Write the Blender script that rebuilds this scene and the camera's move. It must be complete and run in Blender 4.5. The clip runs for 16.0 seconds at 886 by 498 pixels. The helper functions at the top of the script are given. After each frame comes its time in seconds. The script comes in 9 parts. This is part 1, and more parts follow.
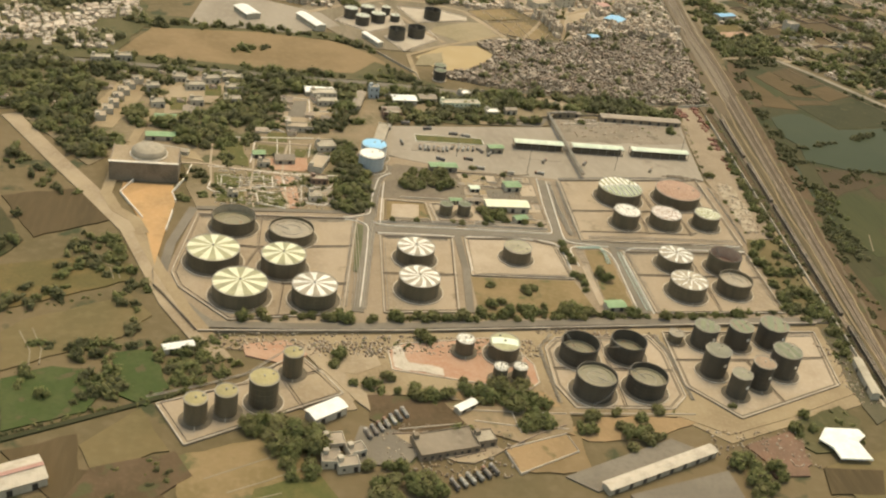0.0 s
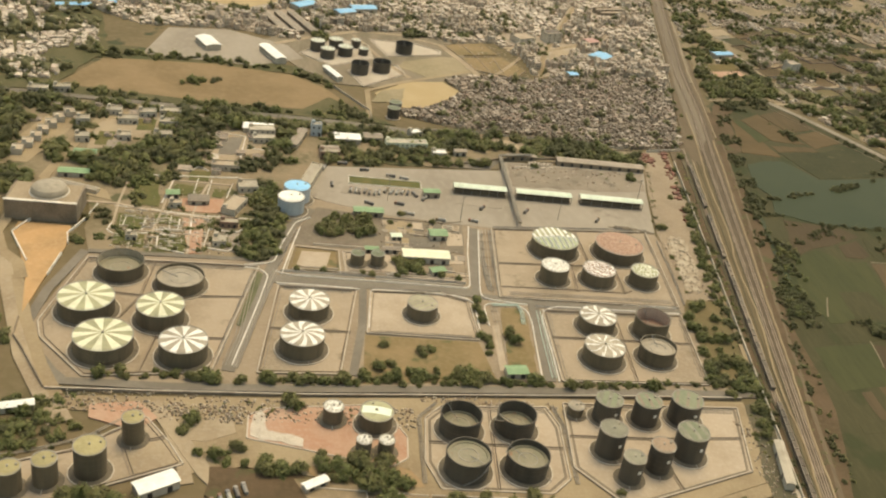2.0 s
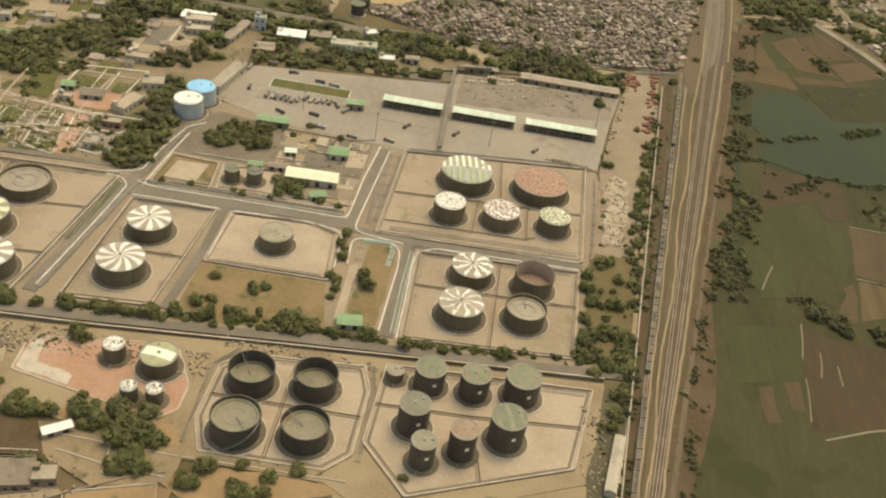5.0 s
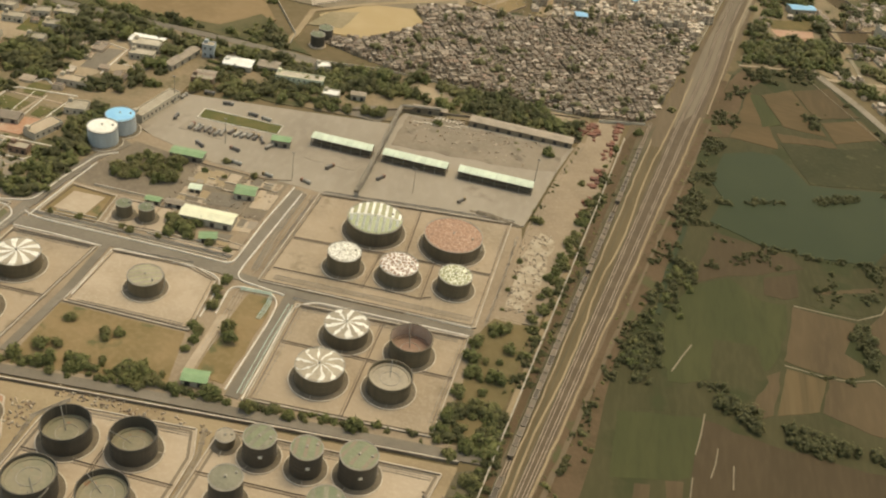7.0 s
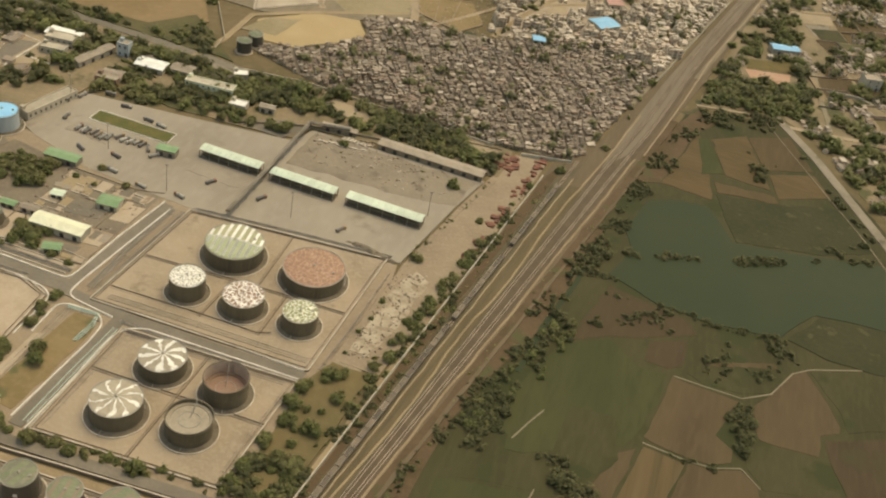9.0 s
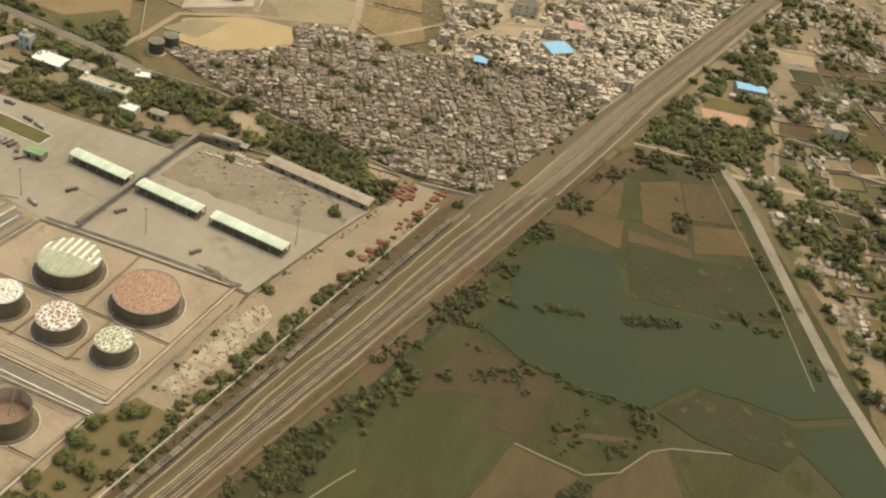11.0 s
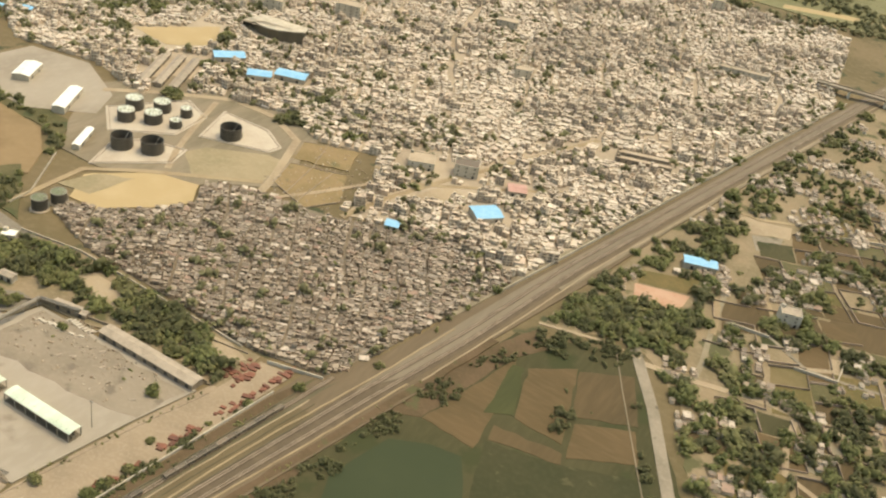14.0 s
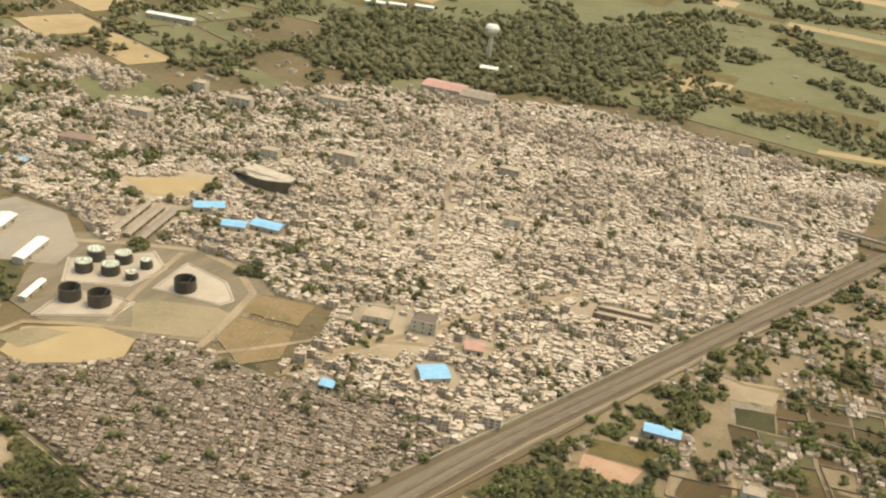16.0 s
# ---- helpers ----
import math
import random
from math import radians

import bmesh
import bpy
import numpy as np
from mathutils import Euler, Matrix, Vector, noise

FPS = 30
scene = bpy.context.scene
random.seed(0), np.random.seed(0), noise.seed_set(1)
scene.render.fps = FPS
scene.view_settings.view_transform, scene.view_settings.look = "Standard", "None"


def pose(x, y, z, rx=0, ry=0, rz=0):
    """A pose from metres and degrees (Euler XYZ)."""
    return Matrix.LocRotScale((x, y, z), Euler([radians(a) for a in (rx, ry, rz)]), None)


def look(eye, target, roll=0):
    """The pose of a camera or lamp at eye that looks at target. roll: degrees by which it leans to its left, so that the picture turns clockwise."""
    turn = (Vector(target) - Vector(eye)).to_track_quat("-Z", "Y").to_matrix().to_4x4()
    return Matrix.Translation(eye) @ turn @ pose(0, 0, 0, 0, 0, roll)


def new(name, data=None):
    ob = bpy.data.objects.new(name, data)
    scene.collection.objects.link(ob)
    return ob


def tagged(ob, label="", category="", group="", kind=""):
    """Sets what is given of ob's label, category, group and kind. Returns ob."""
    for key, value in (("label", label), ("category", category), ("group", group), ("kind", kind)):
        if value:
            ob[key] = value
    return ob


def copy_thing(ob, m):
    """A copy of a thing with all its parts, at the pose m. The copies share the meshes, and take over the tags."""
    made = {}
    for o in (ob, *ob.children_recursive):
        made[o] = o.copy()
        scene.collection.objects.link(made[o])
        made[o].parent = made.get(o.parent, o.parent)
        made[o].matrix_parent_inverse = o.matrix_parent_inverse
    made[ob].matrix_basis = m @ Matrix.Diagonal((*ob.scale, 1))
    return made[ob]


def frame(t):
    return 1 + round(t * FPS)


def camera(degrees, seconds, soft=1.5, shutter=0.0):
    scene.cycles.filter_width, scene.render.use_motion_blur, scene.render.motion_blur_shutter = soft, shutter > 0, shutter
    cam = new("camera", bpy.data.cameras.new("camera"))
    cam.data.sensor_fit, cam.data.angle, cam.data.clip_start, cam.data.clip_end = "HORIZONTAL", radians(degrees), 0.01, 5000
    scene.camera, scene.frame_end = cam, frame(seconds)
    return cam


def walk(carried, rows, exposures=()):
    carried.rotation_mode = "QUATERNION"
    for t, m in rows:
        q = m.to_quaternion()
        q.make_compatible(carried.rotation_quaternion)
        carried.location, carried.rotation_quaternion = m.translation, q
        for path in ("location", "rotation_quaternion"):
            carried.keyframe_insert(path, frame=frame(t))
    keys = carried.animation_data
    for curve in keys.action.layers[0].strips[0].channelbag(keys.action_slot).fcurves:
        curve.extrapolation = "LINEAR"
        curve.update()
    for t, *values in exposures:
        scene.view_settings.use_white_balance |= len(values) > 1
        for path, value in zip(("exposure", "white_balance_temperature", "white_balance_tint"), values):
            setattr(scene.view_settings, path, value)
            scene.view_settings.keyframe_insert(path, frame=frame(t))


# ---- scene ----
cam = camera(47.2, 16.0, 2.2)
METRES, EYE, TILT, LEAN, TURN = 560.0, 187.1, -29.55, -8.17, -8.0
PATH = [
    (0, (1.197, -2.072, 188.657), (1.568, -0.37, 187.674), 9.0),
    (0.5, (15.252, 2.999, 189.329), (15.602, 4.708, 188.35), 9.5),
    (1, (29.916, 8.197, 190.405), (30.241, 9.917, 189.436), 9.1),
    (1.5, (44.767, 13.411, 191.556), (45.053, 15.144, 190.599), 8.7),
    (2, (59.857, 19.064, 192.671), (60.112, 20.803, 191.716), 8.8),
    (2.5, (74.798, 25.149, 193.543), (75.021, 26.886, 192.578), 9.1),
    (3, (90.065, 32.032, 194.321), (90.268, 33.742, 193.304), 9.4),
    (5.3, (162.872, 66.608, 200.487), (162.841, 68.212, 199.292), 9.8),
    (5.5, (169.114, 69.825, 200.766), (169.066, 71.426, 199.568), 9.9),
    (6, (184.203, 78.323, 202.135), (184.114, 79.918, 200.931), 9.7),
    (6.5, (198.52, 86.898, 203.762), (198.385, 88.504, 202.578), 10.0),
    (7, (213.411, 96.28, 205.204), (213.229, 97.885, 204.024), 9.6),
    (7.5, (227.641, 105.604, 206.797), (227.415, 107.204, 205.618), 9.6),
    (8, (241.979, 115.954, 208.391), (241.716, 117.549, 207.214), 10.4),
    (8.5, (256.46, 126.478, 209.981), (256.176, 128.064, 208.797), 11.0),
    (9, (270.195, 136.554, 211.54), (269.894, 138.129, 210.344), 12.0),
    (9.2, (275.606, 141.08, 211.934), (275.298, 142.645, 210.727), 12.4),
    (11.3, (329.423, 190.834, 221.89), (328.999, 192.361, 220.671), 14.3),
    (11.5, (334.435, 195.806, 222.32), (333.991, 197.335, 221.11), 14.0),
    (12, (346.727, 208.917, 224.226), (346.231, 210.454, 223.046), 14.2),
    (12.5, (358.615, 222.516, 226.39), (358.07, 224.05, 225.228), 13.5),
    (13, (369.877, 236.375, 228.806), (369.28, 237.91, 227.671), 13.1),
    (13.5, (381.573, 250.617, 231.207), (380.915, 252.149, 230.102), 12.2),
    (14, (392.942, 264.87, 233.593), (392.212, 266.4, 232.531), 10.9),
    (14.5, (404.343, 279.485, 235.655), (403.539, 281.02, 234.655), 10.2),
    (15, (415.877, 294.372, 237.493), (415.001, 295.896, 236.539), 9.1),
    (15.5, (426.723, 309.103, 239.21), (425.782, 310.621, 238.309), 8.4),
    (16, (437.903, 324.163, 240.7), (436.904, 325.668, 239.842), 7.7),
]
EXPOSURES = [(0.0, 0.59, 8350, 3), (3.0, 0.54, 8350, 3), (7.0, 0.4, 8350, 3), (9.0, 0.33, 8350, 3), (12.5, 0.78, 8050, 3), (14.5, 0.87, 7950, 3), (16.0, 0.79, 7950, 4)]
walk(cam, [(t, look(eye, target, roll)) for t, eye, target, roll in PATH], EXPOSURES)

# ---- light ----
SUN_HEIGHT, SUN_FROM = 68.0, 28.0     # degrees over the horizon; degrees clockwise from +y
world = bpy.data.worlds.new("sky")
scene.world = world
world.use_nodes = True
sky = world.node_tree.nodes.new("ShaderNodeTexSky")
sky.sky_type, sky.sun_disc = "NISHITA", False
sky.sun_elevation, sky.sun_rotation = radians(SUN_HEIGHT), radians(SUN_FROM)
sky.dust_density, sky.air_density = 4.0, 1.5
world.node_tree.links.new(sky.outputs[0], world.node_tree.nodes["Background"].inputs[0])
world.node_tree.nodes["Background"].inputs[1].default_value = 0.15
sun = new("sun", bpy.data.lights.new("sun", "SUN"))
sun.data.energy, sun.data.angle, sun.data.color = 0.8, radians(24), (1.0, 0.9, 0.72)
sun.rotation_euler = (radians(90 - SUN_HEIGHT), 0, radians(-SUN_FROM + 180))


# ---- materials ----
def ramp_mix(nt, fac, a, b):
    n = nt.nodes.new("ShaderNodeMix")
    n.data_type = "RGBA"
    for i, v in ((0, fac), (6, a), (7, b)):
        if hasattr(v, "links"):
            nt.links.new(v, n.inputs[i])
        else:
            n.inputs[i].default_value = v if i == 0 else (*v, 1)
    return n.outputs[2]


def noise_fac(nt, where, scale, lo, hi, detail=4.0, stretch=None):
    n = nt.nodes.new("ShaderNodeTexNoise")
    n.inputs["Scale"].default_value, n.inputs["Detail"].default_value = scale, detail
    if stretch:
        m = nt.nodes.new("ShaderNodeMapping")
        m.inputs["Scale"].default_value, m.inputs["Rotation"].default_value = stretch[0], (0, 0, radians(stretch[1]))
        nt.links.new(where, m.inputs[0])
        where = m.outputs[0]
    nt.links.new(where, n.inputs["Vector"])
    r = nt.nodes.new("ShaderNodeMapRange")
    r.inputs[1].default_value, r.inputs[2].default_value = lo, hi
    nt.links.new(n.outputs[0], r.inputs[0])
    return r.outputs[0]


def surface(name, colours, big=0.05, fine=1.5, rough=0.9, metal=0.0, vary="", amount=0.25, bump=0.3, stretch=None, fine_amount=0.5, spots=None):
    """colours: main, second (large patches), third (fine grain). vary: object or island, for a brightness of its own."""
    mat = bpy.data.materials.new(name)
    mat.use_nodes = True
    nt = mat.node_tree
    bsdf = nt.nodes["Principled BSDF"]
    where = nt.nodes.new("ShaderNodeNewGeometry").outputs["Position"]
    col = ramp_mix(nt, noise_fac(nt, where, big, 0.42, 0.62, 5.0, stretch), colours[0], colours[1])
    grain = noise_fac(nt, where, fine, 0.45, 0.75, 6.0, stretch)
    k = nt.nodes.new("ShaderNodeMath")
    k.operation = "MULTIPLY"
    nt.links.new(grain, k.inputs[0])
    k.inputs[1].default_value = fine_amount
    col = ramp_mix(nt, k.outputs[0], col, colours[2])
    if spots:
        col = ramp_mix(nt, noise_fac(nt, where, spots[0], spots[1], spots[1] + 0.06, 5.0), col, spots[2])
    if vary:
        if vary == "object":
            rnd = nt.nodes.new("ShaderNodeObjectInfo").outputs["Random"]
        else:
            rnd = nt.nodes.new("ShaderNodeNewGeometry").outputs["Random Per Island"]
        m = nt.nodes.new("ShaderNodeMapRange")
        m.inputs[3].default_value, m.inputs[4].default_value = 1 - amount, 1 + amount
        nt.links.new(rnd, m.inputs[0])
        h = nt.nodes.new("ShaderNodeHueSaturation")
        nt.links.new(m.outputs[0], h.inputs["Value"])
        nt.links.new(col, h.inputs["Color"])
        col = h.outputs[0]
    nt.links.new(col, bsdf.inputs["Base Color"])
    if rough > 0.85:
        bsdf.inputs["Specular IOR Level"].default_value = 0.2
    bsdf.inputs["Roughness"].default_value, bsdf.inputs["Metallic"].default_value = rough, metal
    if bump:
        b = nt.nodes.new("ShaderNodeBump")
        b.inputs["Strength"].default_value, b.inputs["Distance"].default_value = bump, 0.15
        nt.links.new(grain, b.inputs["Height"])
        nt.links.new(b.outputs[0], bsdf.inputs["Normal"])
    return mat


def patchwork(name, palette, rough=0.75, vary="island"):
    """One colour out of the palette for each island or object, with grain and stains."""
    mat = bpy.data.materials.new(name)
    mat.use_nodes = True
    nt = mat.node_tree
    bsdf = nt.nodes["Principled BSDF"]
    geo = nt.nodes.new("ShaderNodeNewGeometry")
    rnd = geo.outputs["Random Per Island"] if vary == "island" else nt.nodes.new("ShaderNodeObjectInfo").outputs["Random"]
    ramp = nt.nodes.new("ShaderNodeValToRGB")
    ramp.color_ramp.interpolation = "CONSTANT"
    el = ramp.color_ramp.elements
    while len(el) < len(palette):
        el.new(0.5)
    for i, c in enumerate(palette):
        el[i].position, el[i].color = i / len(palette), (*c, 1)
    nt.links.new(rnd, ramp.inputs[0])
    col = ramp_mix(nt, noise_fac(nt, geo.outputs["Position"], 0.6, 0.5, 0.75), ramp.outputs[0], (0.14, 0.115, 0.085))
    nt.links.new(col, bsdf.inputs["Base Color"])
    bsdf.inputs["Roughness"].default_value = rough
    return mat


M = {}
M["ground"] = surface("dusty_soil", ((0.155, 0.115, 0.061), (0.112, 0.088, 0.043), (0.191, 0.144, 0.086)), 0.018, 0.25, spots=(0.06, 0.60, (0.055, 0.06, 0.028)))
M["dirt"] = surface("sandy_dirt", ((0.34, 0.264, 0.17), (0.264, 0.2, 0.128), (0.391, 0.323, 0.23)), 0.05, 0.8)
M["pink_sand"] = surface("pinkish_sand", ((0.284, 0.218, 0.145), (0.237, 0.181, 0.12), (0.332, 0.265, 0.186)), 0.06, 0.9)
M["pale_dirt"] = surface("pale_dirt", ((0.306, 0.234, 0.14), (0.244, 0.181, 0.107), (0.341, 0.269, 0.17)), 0.06, 0.9)
M["orange_dirt"] = surface("orange_earth", ((0.448, 0.271, 0.127), (0.359, 0.223, 0.106), (0.505, 0.326, 0.172)), 0.09, 0.7)
M["red_dirt"] = surface("red_earth", ((0.38, 0.215, 0.135), (0.42, 0.27, 0.18), (0.46, 0.32, 0.23)), 0.09, 0.8)
M["pad"] = surface("bund_floor", ((0.349, 0.273, 0.187), (0.281, 0.219, 0.147), (0.398, 0.325, 0.235)), 0.05, 0.9, spots=(0.09, 0.62, (0.235, 0.185, 0.122)))
M["pale_pad"] = surface("pale_gravel", ((0.404, 0.322, 0.229), (0.343, 0.269, 0.185), (0.464, 0.384, 0.282)), 0.07, 0.9)
M["concrete"] = surface("yard_concrete", ((0.305, 0.259, 0.197), (0.25, 0.21, 0.158), (0.345, 0.297, 0.232)), 0.028, 0.35, stretch=((1, 0.5, 1), 6), spots=(0.05, 0.64, (0.225, 0.185, 0.138)))
M["asphalt"] = surface("worn_asphalt", ((0.168, 0.143, 0.107), (0.207, 0.177, 0.135), (0.135, 0.116, 0.089)), 0.06, 0.8)
M["kerb"] = surface("kerb_concrete", ((0.672, 0.616, 0.515), (0.538, 0.482, 0.392), (0.739, 0.683, 0.594)), 0.4, 2.0)
M["bund"] = surface("bund_masonry", ((0.27, 0.212, 0.15), (0.19, 0.15, 0.106), (0.345, 0.285, 0.205)), 0.15, 1.5)
M["coping"] = surface("pale_coping", ((0.5, 0.435, 0.34), (0.4, 0.34, 0.262), (0.56, 0.5, 0.4)), 0.3, 1.8)
M["rusty_pipe"] = surface("rusty_brown_pipe", ((0.13, 0.097, 0.066), (0.098, 0.074, 0.052), (0.175, 0.13, 0.088)), 0.2, 1.5, 0.6, 0.2)
M["wall_pale"] = surface("pale_wall", ((0.46, 0.4, 0.305), (0.36, 0.312, 0.235), (0.52, 0.46, 0.36)), 0.2, 2.0, vary="object", amount=0.15)
M["ballast"] = surface("ballast", ((0.131, 0.097, 0.059), (0.156, 0.117, 0.073), (0.099, 0.076, 0.048)), 0.04, 0.8, stretch=((1, 0.12, 1), 10.8))
M["track_bed"] = surface("track_stone", ((0.104, 0.079, 0.051), (0.128, 0.097, 0.062), (0.081, 0.062, 0.041)), 0.2, 1.4)
M["rail"] = surface("rail_steel", ((0.298, 0.224, 0.164), (0.388, 0.298, 0.224), (0.448, 0.388, 0.313)), 0.2, 2.0, 0.6, 0.3)
M["grass"] = surface("dry_grass", ((0.114, 0.093, 0.036), (0.162, 0.116, 0.048), (0.081, 0.07, 0.029)), 0.08, 0.7)
M["lawn"] = surface("lawn", ((0.096, 0.097, 0.032), (0.137, 0.115, 0.044), (0.072, 0.074, 0.026)), 0.15, 1.0)
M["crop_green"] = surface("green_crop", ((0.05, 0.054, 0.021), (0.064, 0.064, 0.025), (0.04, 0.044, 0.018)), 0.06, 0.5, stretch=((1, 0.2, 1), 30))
M["crop_olive"] = surface("rough_fallow", ((0.061, 0.055, 0.025), (0.047, 0.045, 0.019), (0.08, 0.068, 0.032)), 0.05, 0.6, stretch=((1, 0.25, 1), 20), spots=(0.045, 0.55, (0.042, 0.046, 0.018)))
M["stubble"] = surface("stubble", ((0.093, 0.065, 0.032), (0.07, 0.051, 0.025), (0.12, 0.085, 0.044)), 0.05, 0.5, stretch=((1, 0.15, 1), -20))
M["plough"] = surface("ploughed_earth", ((0.111, 0.075, 0.036), (0.088, 0.062, 0.029), (0.139, 0.096, 0.051)), 0.05, 0.6, stretch=((0.2, 1, 1), 25))
M["scrub"] = surface("scrubby_soil", ((0.105, 0.091, 0.043), (0.078, 0.073, 0.031), (0.14, 0.118, 0.061)), 0.05, 0.6, spots=(0.09, 0.58, (0.065, 0.07, 0.03)))
M["lane_dirt"] = surface("dark_lane_dirt", ((0.196, 0.158, 0.111), (0.151, 0.121, 0.086), (0.252, 0.205, 0.147)), 0.08, 0.8)
M["yard_dirt"] = surface("brown_yard_dirt", ((0.245, 0.2, 0.145), (0.195, 0.158, 0.114), (0.285, 0.236, 0.174)), 0.05, 0.6, spots=(0.1, 0.58, (0.165, 0.133, 0.097)))
M["stain"] = surface("oil_stained_concrete", ((0.272, 0.228, 0.172), (0.3, 0.253, 0.192), (0.235, 0.195, 0.147)), 0.12, 0.9)
M["town_dust"] = surface("dusty_town_street", ((0.36, 0.29, 0.205), (0.3, 0.24, 0.17), (0.41, 0.34, 0.25)), 0.05, 0.6)
M["village_road"] = surface("dusty_grey_road", ((0.25, 0.21, 0.155), (0.19, 0.16, 0.115), (0.30, 0.255, 0.19)), 0.08, 0.7, spots=(0.14, 0.6, (0.13, 0.11, 0.078)))
M["brick_wall"] = surface("weathered_brick_wall", ((0.27, 0.20, 0.145), (0.20, 0.155, 0.11), (0.34, 0.27, 0.20)), 0.12, 1.8, vary="object", amount=0.3)
M["crop_bright"] = surface("bright_green_crop", ((0.055, 0.076, 0.023), (0.072, 0.086, 0.03), (0.042, 0.056, 0.019)), 0.12, 0.6, spots=(0.16, 0.6, (0.095, 0.08, 0.04)))
# far crop and tan soil, lightened so that the colour carries the haze
M["green_hazed"] = surface("haze_paled_green_crop", ((0.16, 0.151, 0.075), (0.128, 0.124, 0.057), (0.2, 0.178, 0.101)), 0.012, 0.1)
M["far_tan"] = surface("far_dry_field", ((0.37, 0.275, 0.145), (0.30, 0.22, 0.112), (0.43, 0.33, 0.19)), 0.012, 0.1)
M["furrow_field"] = surface("furrowed_tan_field", ((0.12, 0.085, 0.042), (0.085, 0.062, 0.03), (0.145, 0.107, 0.056)), 0.25, 0.6, stretch=((1, 0.06, 1), 20))
# tan soil of the east, darkened to take in shading at the view's edge
M["tan_dark"] = surface("darkened_tan_field", ((0.096, 0.068, 0.036), (0.078, 0.056, 0.03), (0.12, 0.086, 0.047)), 0.05, 0.5, stretch=((1, 0.2, 1), 35))
M["brown_clay"] = surface("dark_brown_field", ((0.07, 0.05, 0.027), (0.056, 0.041, 0.022), (0.088, 0.064, 0.036)), 0.05, 0.5, stretch=((1, 0.2, 1), -15), spots=(0.03, 0.6, (0.058, 0.052, 0.024)))
M["shell_pink"] = surface("faded_pinkish_steel", ((0.45, 0.338, 0.25), (0.362, 0.263, 0.194), (0.525, 0.413, 0.312)), 0.25, 1.2, 0.7)
M["yellow_grass"] = surface("yellowed_grass", ((0.133, 0.101, 0.055), (0.104, 0.079, 0.042), (0.159, 0.124, 0.07)), 0.09, 0.9, stretch=((1, 0.2, 1), 10.8))
M["dry_plot"] = surface("dry_brown_grass", ((0.233, 0.165, 0.083), (0.181, 0.133, 0.061), (0.274, 0.192, 0.106)), 0.07, 0.6, spots=(0.09, 0.6, (0.12, 0.112, 0.05)))
M["village_soil"] = surface("village_soil", ((0.235, 0.178, 0.108), (0.174, 0.137, 0.078), (0.297, 0.23, 0.149)), 0.05, 0.6, spots=(0.07, 0.58, (0.095, 0.09, 0.042)))
M["dirt_track"] = surface("tan_earth", ((0.215, 0.172, 0.116), (0.163, 0.133, 0.086), (0.258, 0.211, 0.146)), 0.09, 0.8, stretch=((1, 0.2, 1), 10))
M["ballast_grey"] = surface("dusty_grey_ballast", ((0.182, 0.147, 0.102), (0.145, 0.117, 0.08), (0.22, 0.18, 0.128)), 0.06, 0.7, stretch=((1, 0.12, 1), 10.8))
M["far_dry"] = surface("far_yellow_grass", ((0.288, 0.23, 0.14), (0.23, 0.189, 0.109), (0.326, 0.263, 0.171)), 0.05, 0.5)
M["brown_verge"] = surface("brown_verge", ((0.109, 0.073, 0.041), (0.084, 0.058, 0.03), (0.138, 0.094, 0.055)), 0.08, 0.7, spots=(0.1, 0.6, (0.085, 0.08, 0.036)))
M["wagon"] = surface("wagon_paint", ((0.112, 0.089, 0.06), (0.15, 0.108, 0.073), (0.085, 0.07, 0.05)), 0.3, 1.5, 0.7, vary="object", amount=0.4)
M["sandy_field"] = surface("sandy_field", ((0.226, 0.156, 0.082), (0.184, 0.128, 0.064), (0.258, 0.182, 0.102)), 0.03, 0.3)
M["car_paint"] = patchwork("car_paint", [(0.55, 0.52, 0.47), (0.09, 0.085, 0.08), (0.30, 0.10, 0.07), (0.36, 0.35, 0.33), (0.14, 0.16, 0.20)], 0.4, "object")
M["marsh"] = surface("green_marsh", ((0.046, 0.045, 0.02), (0.038, 0.04, 0.017), (0.062, 0.056, 0.027)), 0.06, 0.5, spots=(0.16, 0.62, (0.075, 0.066, 0.032)))
M["white_sand"] = surface("whitish_sand", ((0.39, 0.322, 0.228), (0.3, 0.24, 0.162), (0.47, 0.4, 0.3)), 0.2, 1.0, spots=(0.25, 0.54, (0.27, 0.21, 0.14)))
M["far_pad"] = surface("far_pale_gravel", ((0.44, 0.375, 0.285), (0.38, 0.315, 0.235), (0.49, 0.42, 0.33)), 0.07, 0.9)
M["pale_olive"] = surface("pale_green_roof_paint", ((0.34, 0.36, 0.21), (0.40, 0.41, 0.25), (0.28, 0.30, 0.17)), 0.3, 1.3, 0.6)
M["mustard"] = surface("mustard_roof_paint", ((0.33, 0.275, 0.12), (0.27, 0.225, 0.095), (0.40, 0.34, 0.17)), 0.3, 1.3, 0.6, vary="object", amount=0.12)
M["siding"] = surface("weedy_siding", ((0.10, 0.088, 0.052), (0.13, 0.108, 0.066), (0.075, 0.068, 0.04)), 0.08, 0.9)
M["path"] = surface("trodden_path", ((0.248, 0.207, 0.138), (0.196, 0.164, 0.109), (0.291, 0.248, 0.175)), 0.1, 1.0)
M["tan_field"] = surface("tan_field", ((0.165, 0.122, 0.058), (0.128, 0.101, 0.046), (0.19, 0.147, 0.076)), 0.03, 0.3)
M["water"] = surface("pond_water", ((0.037, 0.047, 0.023), (0.044, 0.053, 0.026), (0.04, 0.05, 0.025)), 0.02, 0.2, 0.5, bump=0.02)
M["water"].node_tree.nodes["Principled BSDF"].inputs["Specular IOR Level"].default_value = 0.06
